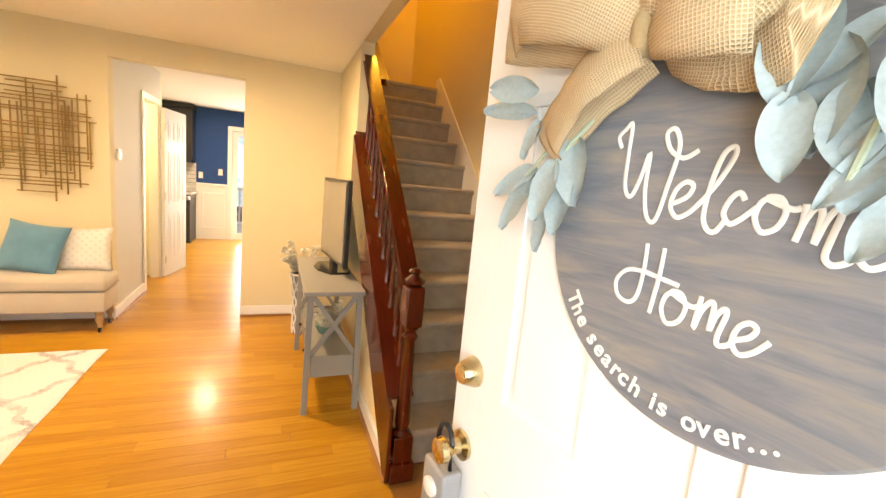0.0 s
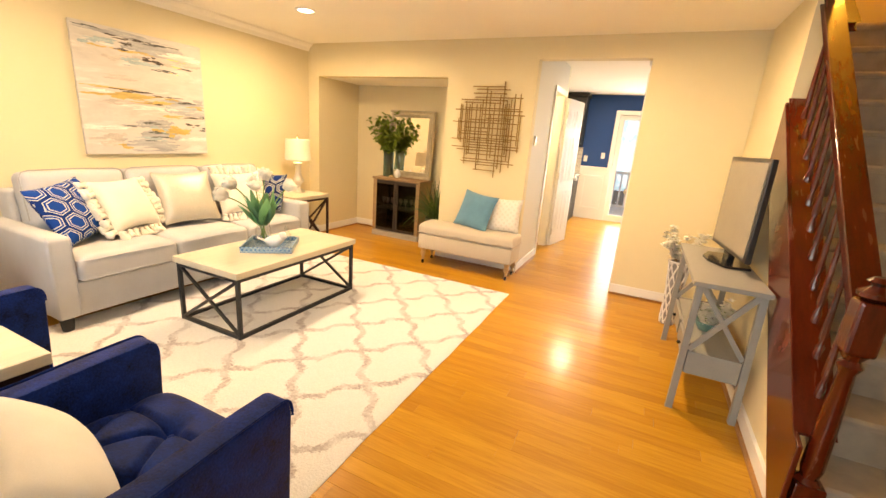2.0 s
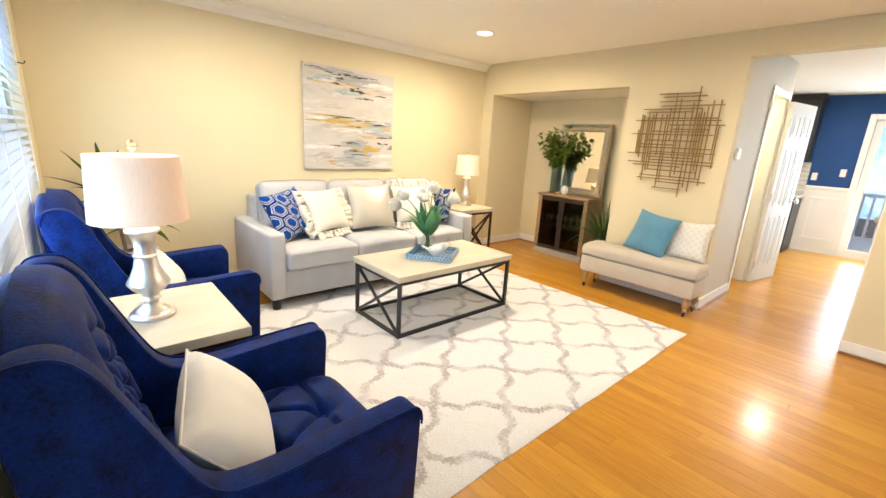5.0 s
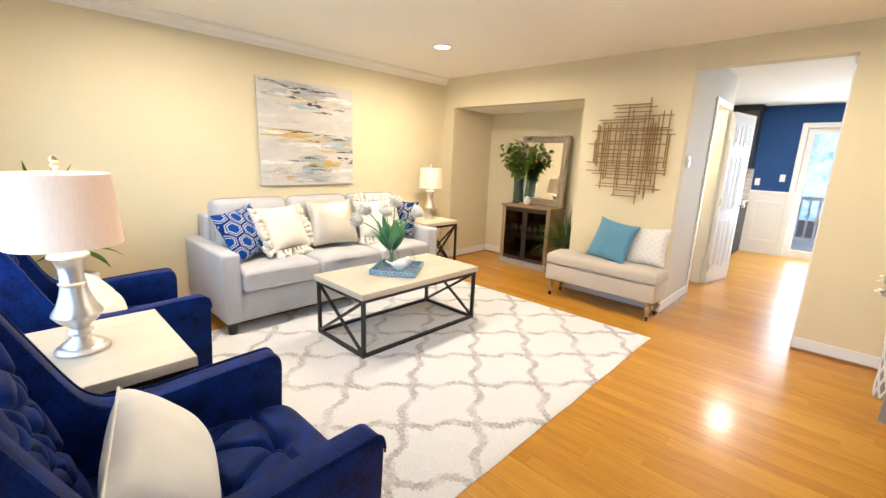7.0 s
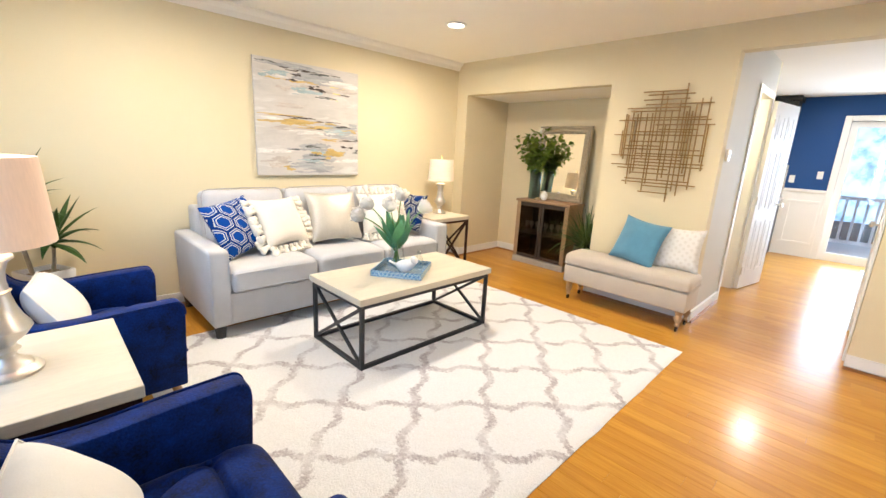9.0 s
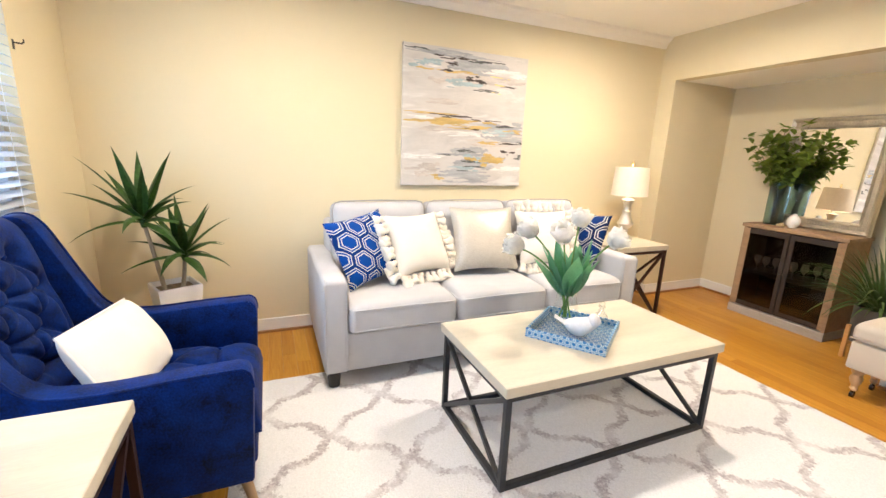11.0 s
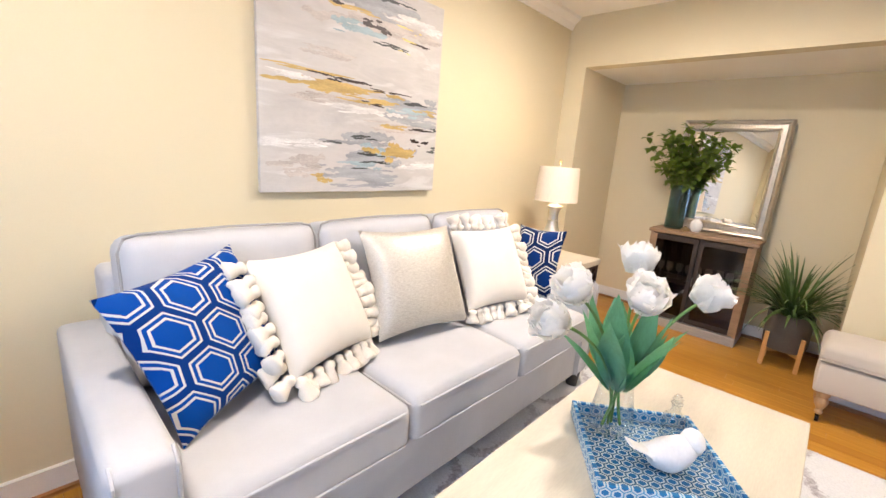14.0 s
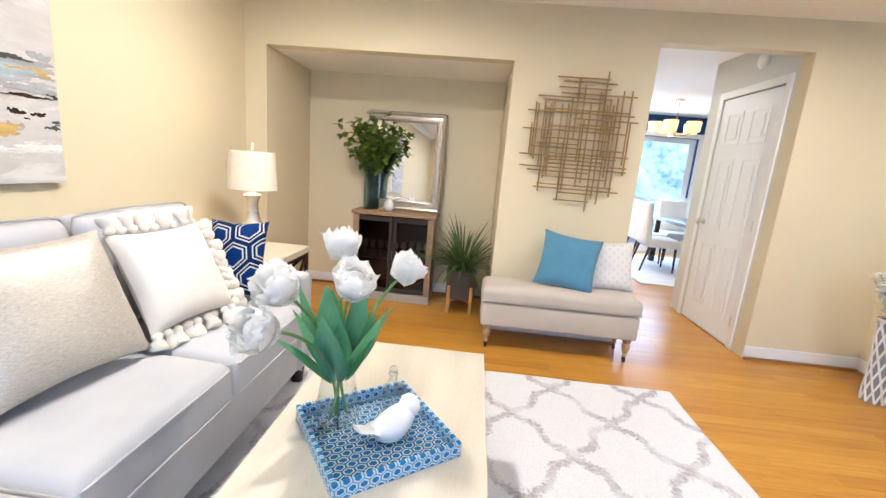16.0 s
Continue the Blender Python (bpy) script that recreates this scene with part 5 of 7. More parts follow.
# brush marks, by colour: across, down, width, height as shares of the canvas, and how many
MARKS = (
    ("grey_paint", (0.36, 0.365, 0.37), 0.5, 0, ((0.55, 0.11, 0.38, 0.06, 26), (0.30, 0.04, 0.60, 0.025, 14), (0.80, 0.55, 0.34, 0.05, 18), (0.86, 0.61, 0.28, 0.05, 16), (0.52, 0.74, 0.30, 0.05, 14), (0.58, 0.83, 0.30, 0.06, 18), (0.48, 0.91, 0.45, 0.05, 14), (0.55, 0.97, 0.40, 0.02, 8))),
    ("taupe_paint", (0.50, 0.45, 0.40), 0.5, 0, ((0.30, 0.37, 0.28, 0.03, 10), (0.18, 0.88, 0.22, 0.05, 10), (0.70, 0.67, 0.34, 0.04, 12), (0.35, 0.56, 0.40, 0.03, 12), (0.60, 0.20, 0.50, 0.07, 14))),
    ("blue_grey_paint", (0.33, 0.42, 0.44), 0.5, 0, ((0.44, 0.235, 0.26, 0.035, 12), (0.80, 0.575, 0.22, 0.03, 9), (0.62, 0.79, 0.20, 0.04, 9), (0.20, 0.12, 0.24, 0.05, 8), (0.50, 0.86, 0.22, 0.03, 8))),
    ("ochre_paint", (0.52, 0.36, 0.12), 0.5, 0, ((0.33, 0.51, 0.50, 0.035, 16), (0.55, 0.55, 0.30, 0.025, 10), (0.73, 0.79, 0.24, 0.05, 16), (0.93, 0.56, 0.14, 0.02, 6), (0.28, 0.93, 0.10, 0.04, 7), (0.40, 0.165, 0.30, 0.02, 8), (0.20, 0.465, 0.36, 0.012, 7), (0.65, 0.66, 0.16, 0.02, 6))),
    ("dark_brown_paint", (0.04, 0.026, 0.018), 0.45, 0, ((0.42, 0.065, 0.22, 0.018, 6), (0.37, 0.105, 0.15, 0.018, 4), (0.36, 0.155, 0.14, 0.016, 4), (0.55, 0.20, 0.14, 0.03, 6), (0.80, 0.225, 0.18, 0.012, 4), (0.40, 0.477, 0.24, 0.014, 6), (0.62, 0.495, 0.22, 0.010, 4), (0.60, 0.56, 0.16, 0.012, 4), (0.88, 0.66, 0.20, 0.016, 5), (0.86, 0.73, 0.10, 0.03, 5))),
    ("charcoal_paint", (0.07, 0.075, 0.07), 0.45, 0, ((0.62, 0.07, 0.26, 0.02, 5), (0.65, 0.27, 0.20, 0.015, 5), (0.84, 0.53, 0.16, 0.025, 5), (0.97, 0.65, 0.07, 0.02, 4), (0.33, 0.768, 0.16, 0.012, 4), (0.50, 0.73, 0.16, 0.02, 5), (0.55, 0.81, 0.18, 0.02, 5), (0.97, 0.77, 0.08, 0.02, 4), (0.60, 0.85, 0.20, 0.012, 4), (0.12, 0.03, 0.20, 0.012, 4), (0.48, 0.885, 0.14, 0.01, 3))),
    ("white_paint", (0.68, 0.66, 0.62), 0.5, 0, ((0.15, 0.50, 0.22, 0.03, 7), (0.15, 0.78, 0.30, 0.03, 8), (0.25, 0.135, 0.16, 0.02, 5), (0.85, 0.13, 0.34, 0.04, 8), (0.45, 0.60, 0.40, 0.03, 8), (0.85, 0.86, 0.30, 0.04, 7))),
    ("gold_leaf_paint", (0.80, 0.62, 0.25), 0.3, 0.7, ((0.73, 0.165, 0.14, 0.012, 3), (0.85, 0.175, 0.06, 0.012, 2), (0.70, 0.225, 0.18, 0.012, 3), (0.72, 0.28, 0.10, 0.008, 2))),
)
rb = random.Random(61)
for depth, (tone, colour, rough_, metal_, spots) in enumerate(MARKS):
    paint = dry_paint(tone, colour, rough_, metal_)
    for across, down, wide, high, many in spots:
        bm = None
        for i in range(int(many * 1.35)):
            ln = 0.53 * wide * rb.uniform(0.35, 1.0)
            th = max(0.0036, 0.51 * high * rb.uniform(0.22, 0.85))
            cy_ = (across - 0.5) * 1.06 + rb.gauss(0, 0.26) * wide * 1.06
            cz_ = (0.5 - down) * 1.02 + rb.gauss(0, 0.34) * high * 1.02
            cy_ = min(0.525 - ln * 0.6, max(-0.525 + ln * 0.6, cy_))
            cz_ = min(0.50, max(-0.50, cz_))
            k_, tilt = rb.uniform(0, 90), rb.uniform(-0.03, 0.03)

            def mark(a, c, ln=ln, th=th, cy_=cy_, cz_=cz_, k_=k_, tilt=tilt, lift=0.0172 + 0.0004 * depth + 0.00002 * i):
                f = 2 * a - 1
                half = th * max(0.0, 1 - f * f) ** 0.4 * (0.55 + 0.9 * abs(noise.noise((f * 3.2, k_, 2.0 * c))))
                y_ = cy_ + ln * f * 0.6
                z_ = cz_ + tilt * ln * f + th * 0.7 * noise.noise((f * 2.1, k_, 5.0)) + (2 * c - 1) * half
                return (lift, min(0.529, max(-0.529, y_)), min(0.508, max(-0.508, z_)))
            bm = grid(16, 1, mark, bm)
        tagged(part("paint_layer", bm, paint, pt), kind="stuff")
for sy in (-1, 1):
    part("stretcher_bar", box(-0.016, -0.0045, sy * 0.506 - 0.02, sy * 0.506 + 0.02, -0.506, 0.506), PALEWOOD, pt)

# bench
BX0, BX1, BY0, BY1 = -1.99, -0.86, 4.235, 4.565
bench = thing("storage_bench", "beige upholstered storage bench with turned legs", "bench", pose((BX0 + BX1) / 2, (BY0 + BY1) / 2, 0))
bw, bd = (BX1 - BX0) / 2, (BY1 - BY0) / 2
part("box_body", box(-bw + 0.008, bw - 0.008, -bd + 0.006, bd - 0.006, 0.185, 0.355, 0.012, 3), BENCHCLOTH, bench, "", True)
lid = part("seat_lid", pad(2 * bw, 2 * bd, 0.10, 0.03, 0.03, 8, seed=3), BENCHCLOTH, bench, "padded beige lid", True, pose(0, 0, 0.362))
part("piping", tube([(-bw, -bd, 0.012), (bw, -bd, 0.012), (bw, bd, 0.012), (-bw, bd, 0.012)], 0.004, 6, None, True), BENCHCLOTH, lid)
for sx in (-1, 1):
    for sy in (-1, 1):
        lg = part("leg", lathe([(0.012, 0.045), (0.02, 0.06), (0.014, 0.075), (0.026, 0.10), (0.032, 0.125), (0.024, 0.15), (0.032, 0.165), (0.032, 0.186)], 14, None, (sx * (bw - 0.06), sy * (bd - 0.05), 0)), LEGWOOD, bench, "turned pale wood leg", True)
        b = tube([(sx * (bw - 0.06) - 0.008, sy * (bd - 0.05), 0.02), (sx * (bw - 0.06) + 0.008, sy * (bd - 0.05), 0.02)], 0.02, 14)
        lathe([(0.010, 0.032), (0.012, 0.046)], 10, b, (sx * (bw - 0.06), sy * (bd - 0.05), 0))
        part("caster", b, BLACKGLOSS, lg, "small dark caster")
cushion("bench_cushion", "teal blue velvet square cushion on the bench", (-1.38, 4.425, 0.675), (0.44, -0.08, -0.05), (0.04, 0.16, 0.40), 0.43, 0.42, 0.14, TEAL, 21, "bench cushions")
cushion("bench_cushion", "ivory cushion with faint leaf print on the bench", (-1.07, 4.50, 0.66), (0.42, -0.02, 0.02), (0.0, 0.12, 0.40), 0.38, 0.38, 0.13, PETALCLOTH, 22, "bench cushions")
ven = thing("wall_register", "white slotted air register low on the wall", "vent", pose(-1.45, YB - 0.002, 0.0))
part("frame", box(-0.40, 0.40, -0.012, 0.0, 0.105, 0.20, 0.003), WHITE, ven)
for i in range(5):
    part("slot", box(-0.37, 0.37, -0.016, -0.011, 0.12 + i * 0.014, 0.126 + i * 0.014), PLASTIC, ven)

# cabinet in the alcove
CX0, CX1, CY0, CY1, CZ = -3.20, -2.455, 5.07, 5.42, 0.835
cab = thing("bar_cabinet", "weathered wood cabinet with dark glazed doors", "cabinet", pose((CX0 + CX1) / 2, (CY0 + CY1) / 2, 0))
cw, cd = (CX1 - CX0) / 2, (CY1 - CY0) / 2
part("top", box(-cw - 0.015, cw + 0.015, -cd - 0.015, cd, CZ - 0.03, CZ, 0.004), CABWOOD, cab)
part("side", box(-cw, -cw + 0.022, -cd, cd, 0.0, CZ - 0.03), CABWOOD, cab)
part("side", box(cw - 0.022, cw, -cd, cd, 0.0, CZ - 0.03), CABWOOD, cab)
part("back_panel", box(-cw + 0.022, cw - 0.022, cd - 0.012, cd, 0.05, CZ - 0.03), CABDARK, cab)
part("shelf", box(-cw + 0.022, cw - 0.022, -cd + 0.03, cd - 0.012, 0.39, 0.405), CABPALE, cab)
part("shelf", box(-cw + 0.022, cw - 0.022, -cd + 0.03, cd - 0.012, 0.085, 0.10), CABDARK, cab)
part("plinth", box(-cw - 0.004, cw + 0.004, -cd - 0.008, cd, 0.0, 0.075, 0.004), CABPALE, cab)
for sx in (-1, 1):
    lo, hi = sorted((sx * 0.004, sx * (cw - 0.022)))
    dr = thing("door", "", "", None)
    dr.parent = cab
    for x0, x1, z0, z1 in ((lo, lo + 0.032, 0.085, CZ - 0.04), (hi - 0.032, hi, 0.085, CZ - 0.04), (lo + 0.032, hi - 0.032, 0.085, 0.125), (lo + 0.032, hi - 0.032, CZ - 0.085, CZ - 0.04)):
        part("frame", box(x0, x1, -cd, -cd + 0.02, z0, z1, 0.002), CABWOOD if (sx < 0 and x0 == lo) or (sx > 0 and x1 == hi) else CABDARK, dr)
    part("pane", box(lo + 0.032, hi - 0.032, -cd + 0.009, -cd + 0.012, 0.125, CZ - 0.085), glass("smoked_glass", (0.30, 0.24, 0.19), 0.05), dr, "smoked glass pane")
    part("knob", ball((sx * 0.02, -cd - 0.012, 0.45), 0.010), DARKFRAME, dr)
rg = random.Random(4)
for i in range(9):
    x = -cw + 0.09 + i * 0.073
    g = lathe([(0.022, 0), (0.022, 0.004), (0.004, 0.01), (0.004, 0.06), (0.02, 0.075), (0.028, 0.10), (0.024, 0.14)], 12)
    solo("wine_glass", g, CHALK, "small stemmed glass on the cabinet shelf", "glass", pose((CX0 + CX1) / 2 + x, (CY0 + CY1) / 2 - 0.02 + rg.uniform(-0.03, 0.03), 0.4055), group="cabinet glasses", smooth=True)

# mirror leaning above the cabinet
MX0, MX1, MZ0, MZ1 = -3.19, -2.435, 0.837, 1.757
mm = basis(((MX0 + MX1) / 2, 5.39, (MZ0 + MZ1) / 2 - 0.002), (1, -0.07, 0), (0, 0.055, 1))
mir = thing("mirror", "silver framed mirror leaning on the cabinet", "mirror", mm)
mw, mh = (MX1 - MX0) / 2, (MZ1 - MZ0) / 2
part("mirror_glass", box(-mw + 0.085, mw - 0.085, -mh + 0.085, mh - 0.085, -0.004, 0.004), MIRROR, mir, "silvered mirror glass")
prof = [(0.0, 0.0), (0.0, 0.022), (0.012, 0.034), (0.028, 0.028), (0.036, 0.018), (0.068, 0.018), (0.076, 0.026), (0.088, 0.022), (0.092, 0.004)]
for k in range(4):
    L_, H_ = (mw, mh) if k % 2 == 0 else (mh, mw)
    bm = bmesh.new()
    rows = [[bm.verts.new((sgn * (L_ - d), -H_ + d, z)) for d, z in prof] for sgn in (-1, 1)]
    for i in range(len(prof) - 1):
        bm.faces.new((rows[0][i], rows[1][i], rows[1][i + 1], rows[0][i + 1]))
    bm.transform(Matrix.Rotation(k * math.pi / 2, 4, "Z"))
    fr = part("frame", bm, SILVERLEAF, mir, "silver leaf frame")
    n = int(2 * (L_ - 0.05) / 0.02)
    bm = None
    for i in range(n):
        s = -L_ + 0.05 + (i + 0.5) * 2 * (L_ - 0.05) / n
        bm = box(s - 0.006, s + 0.006, -H_ + 0.040, -H_ + 0.064, 0.017, 0.024, bm=bm)
    bm.transform(Matrix.Rotation(k * math.pi / 2, 4, "Z"))
    tagged(part("fluting", bm, SILVERLEAF, fr), kind="stuff")
part("backing", box(-mw + 0.01, mw - 0.01, -mh + 0.01, mh - 0.01, -0.012, -0.005), BLACKWOOD, mir)

# console table beside the stairs, with a framed screen
con = thing("console_table", "grey painted console table with crossed end braces", "table", pose(0.755, 3.21, 0))
for sy in (-1, 1):
    for sx in (-1, 1):
        part("leg", beam((sx * 0.145 + (0.012 * sx), sy * 0.50, 0.0), (sx * 0.145, sy * 0.50, 0.765), 0.036, 0.036, None, 0.003, (0, 1, 0)), GREYPAINT, con)
    part("end_panel", box(-0.13, 0.13, sy * 0.50 - 0.012, sy * 0.50 + 0.012, 0.24, 0.375, 0.003), GREYPAINT, con)
    part("cross_brace", beam((-0.128, sy * 0.50, 0.385), (0.128, sy * 0.50, 0.755), 0.02, 0.028), GREYPAINT, con)
    part("cross_brace", beam((0.128, sy * 0.50, 0.385), (-0.128, sy * 0.50, 0.755), 0.018, 0.026), GREYPAINT, con)
part("tabletop", box(-0.185, 0.175, -0.545, 0.545, 0.765, 0.792, 0.004), GREYPAINT, con)
part("drawer_box", box(-0.12, 0.13, -0.485, 0.485, 0.25, 0.372, 0.003), GREYPAINT, con)
for sy in (-1, 1):
    dr = part("drawer_front", box(-0.138, -0.122, sy * 0.25 - 0.22, sy * 0.25 + 0.22, 0.26, 0.362, 0.003), GREYPAINT, con)
    part("knob", ball((-0.15, sy * 0.25, 0.31), 0.012), BLACKGLOSS, dr)
tv = thing("monitor", "thin dark framed screen on a black stand", "screen", pose(0.80, 3.30, 0.793, 0, 0, 7))
fr = part("frame", box(-0.012, 0.02, -0.34, 0.34, 0.07, 0.66, 0.006), DARKFRAME, tv, "dark bezel")
part("screen", box(-0.0165, -0.0125, -0.315, 0.315, 0.095, 0.635), SCREEN, tv, "switched-off screen with the wall's reflection put into its colour")
part("neck", box(-0.01, 0.03, -0.05, 0.05, 0.012, 0.2, 0.006), BLACKGLOSS, tv)
part("foot", prism([(-0.12, -0.06), (-0.06, -0.20), (0.08, -0.20), (0.11, -0.06), (0.11, 0.06), (0.08, 0.20), (-0.06, 0.20), (-0.12, 0.06)], "z", 0.0, 0.016, 0.004), BLACKGLOSS, tv)

# ---- coffee table setting ----
tr = thing("tray", "square blue and white bone inlay tray", "tray", pose(-2.335, 2.455, TZ + 0.001, 0, 0, 36.5))
part("tray_base", box(-0.18, 0.18, -0.18, 0.18, 0.0, 0.008), TRAYPAT, tr)
for k in range(4):
    bm = box(-0.185, 0.173, -0.006, 0.006, 0.0, 0.045, 0.002)
    part("rim", bm, TRAYRIM, tr, "", False, Matrix.Rotation(k * math.pi / 2, 4, "Z") @ Matrix.Translation((0, -0.179, 0)))
TRZ = TZ + 0.0095
vz = thing("flower_vase", "clear glass vase of white tulips on the tray", "vase", pose(-2.465, 2.50, TRZ))
prof = [(0.0, 0.0), (0.060, 0.0), (0.066, 0.02), (0.064, 0.06), (0.052, 0.13), (0.046, 0.17), (0.052, 0.215)]
part("glass", lathe([(max(r, 0.0005), z) for r, z in prof], 28, None, (0, 0, 0), False), CLEAR, vz, "clear flared glass", True)
part("lip", tube([(0.052 * math.cos(k * 0.2618), 0.052 * math.sin(k * 0.2618), 0.215) for k in range(24)], 0.0022, 6, None, True), CLEAR, vz)
rt = random.Random(12)
HEADS = ((-2.48, 2.54, 1.035), (-2.54, 2.318, 0.987), (-2.408, 2.395, 0.983), (-2.323, 2.607, 0.971), (-2.555, 2.259, 0.916))
for hx, hy, hz in HEADS:
    e = Vector((hx + 2.465, hy - 2.50, hz - TRZ - 0.03))
    s0 = Vector((rt.uniform(-0.03, 0.03), rt.uniform(-0.03, 0.03), 0.015))
    neck = Vector((-s0.x * 0.6, -s0.y * 0.6, 0.19))
    mid = neck.lerp(e, 0.5) + Vector((0, 0, 0.05))
    pts = []
    for i in range(13):
        f = i / 12
        a_, b_, c_ = s0.lerp(neck, f), neck.lerp(mid, f), mid.lerp(e, f)
        pts.append(a_.lerp(b_, f).lerp(b_.lerp(c_, f), f))
    part("stem", tube(pts, 0.0045, 8), STEMGREEN, vz, "", True)
    head = thing("blossom", "", "", None)
    head.parent = vz
    head.matrix_basis = Matrix.Translation(e) @ (pts[-1] - pts[-3]).to_track_quat("Z", "Y").to_matrix().to_4x4() @ Matrix.Diagonal((1.32, 1.32, 1.12, 1))
    part("heart", ball((0, 0, 0.036), 0.024, None, 2, (1, 1, 1.35)), PETAL, head, "", True)
    for ring, n, sc, ln, w in ((0, 5, 0.72, 0.080, 0.052), (1, 6, 0.95, 0.078, 0.060), (2, 7, 1.2, 0.070, 0.062)):
        for i in range(n):
            a = 2 * math.pi * (i + ring * 0.5) / n + rt.uniform(-0.2, 0.2)
            out = Vector((math.cos(a), math.sin(a), 0))
            side = Vector((-math.sin(a), math.cos(a), 0))
            lnn, ruff, spread = ln * rt.uniform(0.85, 1.1), rt.uniform(0, 9), rt.uniform(2.0, 2.4) - 0.36 * ring

            def pet(u, v, out=out, side=side, lnn=lnn, sc=sc, w=w, ruff=ruff, spread=spread):
                wid = w * math.sin(math.pi * (0.14 + 0.74 * v) ** 0.8) ** 0.6 * (u - 0.5)
                rad = sc * (0.006 + 0.032 * math.sin(spread * v))
                p = out * (rad - (u - 0.5) ** 2 * 0.045) + side * wid + Vector((0, 0, lnn * v))
                k = 0.013 * v * v
                return p + k * Vector((noise.noise((u * 7 + ruff, v * 5, 0)), noise.noise((u * 7, v * 5 + ruff, 3)), 1.4 * noise.noise((u * 8 + ruff, v * 3, 7))))
            part("petal", grid(5, 6, pet), PETAL, head, "", True)
for i in range(17):
    a = i * 2.399 + rt.uniform(-0.3, 0.3)
    sp = rt.uniform(0.10, 0.60)
    bm = leaf((0.02 * math.cos(a), 0.02 * math.sin(a), 0.13 + rt.uniform(0, 0.03)), (sp * math.cos(a), sp * math.sin(a), 1), rt.uniform(0.22, 0.34), rt.uniform(0.072, 0.100), rt.uniform(0.2, 0.9), 0.3, (-math.sin(a), math.cos(a), 0), 10)
    part("leaf", bm, LEAFGREEN, vz, "", True)

# bird figure: body turned along its length, tail and beak drawn out
bm = bmesh.new()
rings = []
for i in range(17):
    f = i / 16
    x = -0.115 + 0.215 * f
    r = 0.038 * math.sin(math.pi * min(1, max(0.0, (f - 0.18) / 0.80))) ** 0.7 if f > 0.2 else 0.010
    r = max(r, 0.010 if f < 0.3 else 0.004)
    zc = 0.040 + (0.030 * max(0, (0.35 - f) / 0.35)) + 0.030 * max(0, (f - 0.6) / 0.4)
    wide = 1.0 if f > 0.3 else 1.9
    rings.append([bm.verts.new((x, wide * r * math.cos(2 * math.pi * k / 14), max(0.001, zc + r * (1.05 if f > 0.3 else 0.5) * math.sin(2 * math.pi * k / 14)))) for k in range(14)])
for p_, q_ in zip(rings, rings[1:]):
    for k in range(14):
        bm.faces.new((p_[k], p_[(k + 1) % 14], q_[(k + 1) % 14], q_[k]))
bm.faces.new(rings[0][::-1]), bm.faces.new(rings[-1])
ball((0.066, 0, 0.074), 0.030, bm)
lathe([(0.010, 0), (0.0015, 0.022)], 8, bm, (0.09, 0, 0.072))
solo("bird_figurine", bm, CHALK, "chalky white ceramic bird figure on the tray", "figurine", pose(-2.285, 2.435, TRZ, 0, 0, 48) @ Matrix.Diagonal((1.0, 1.2, 1.2, 1)), smooth=True)
bt = thing("glass_bottle", "small clear glass bottle with a ball stopper", "bottle", pose(-2.315, 2.60, TRZ))
part("bottle", lathe([(0.0005, 0), (0.030, 0), (0.032, 0.01), (0.031, 0.075), (0.014, 0.095), (0.012, 0.115), (0.016, 0.12)], 22, None, (0, 0, 0), False), CLEAR, bt, "", True)
part("lip", tube([(0.016 * math.cos(k * 0.393), 0.016 * math.sin(k * 0.393), 0.12) for k in range(16)], 0.002, 6, None, True), CLEAR, bt)
part("stopper", ball((0, 0, 0.134), 0.015), CLEAR, bt, "glass ball stopper", True)

# ---- wall grid of crossed rods ----
art = thing("wall_art", "antique gold metal wall art of crossed rods", "wall art", pose(-1.385, YB - 0.022, 1.555))
ra = random.Random(31)
at = -0.36
while at < 0.36:
    half = 0.50 * (1 - abs(at / 0.44) ** 2.6)
    top, bot = half * ra.uniform(0.5, 1.08), -half * ra.uniform(0.5, 1.08)
    if ra.random() < 0.35:
        top, bot = (top, top - ra.uniform(0.35, 0.6)) if ra.random() < 0.5 else (bot + ra.uniform(0.35, 0.6), bot)
    part("rod", tube([(at, 0.005, bot), (at, 0.005, top)], 0.0058, 6), ARTMETAL, art)
    at += ra.choice((0.018, 0.024, 0.036, 0.044, 0.058))
at = -0.44
while at < 0.45:
    half = 0.42 * (1 - abs(at / 0.56) ** 3.0)
    le, ri = -half * ra.uniform(0.5, 1.08), half * ra.uniform(0.5, 1.08)
    if ra.random() < 0.4:
        le, ri = (le, le + ra.uniform(0.25, 0.5)) if ra.random() < 0.5 else (ri - ra.uniform(0.25, 0.5), ri)
    part("rod", tube([(le, -0.007, at), (ri, -0.007, at)], 0.0058, 6), ARTMETAL, art)
    at += ra.choice((0.020, 0.028, 0.040, 0.056))

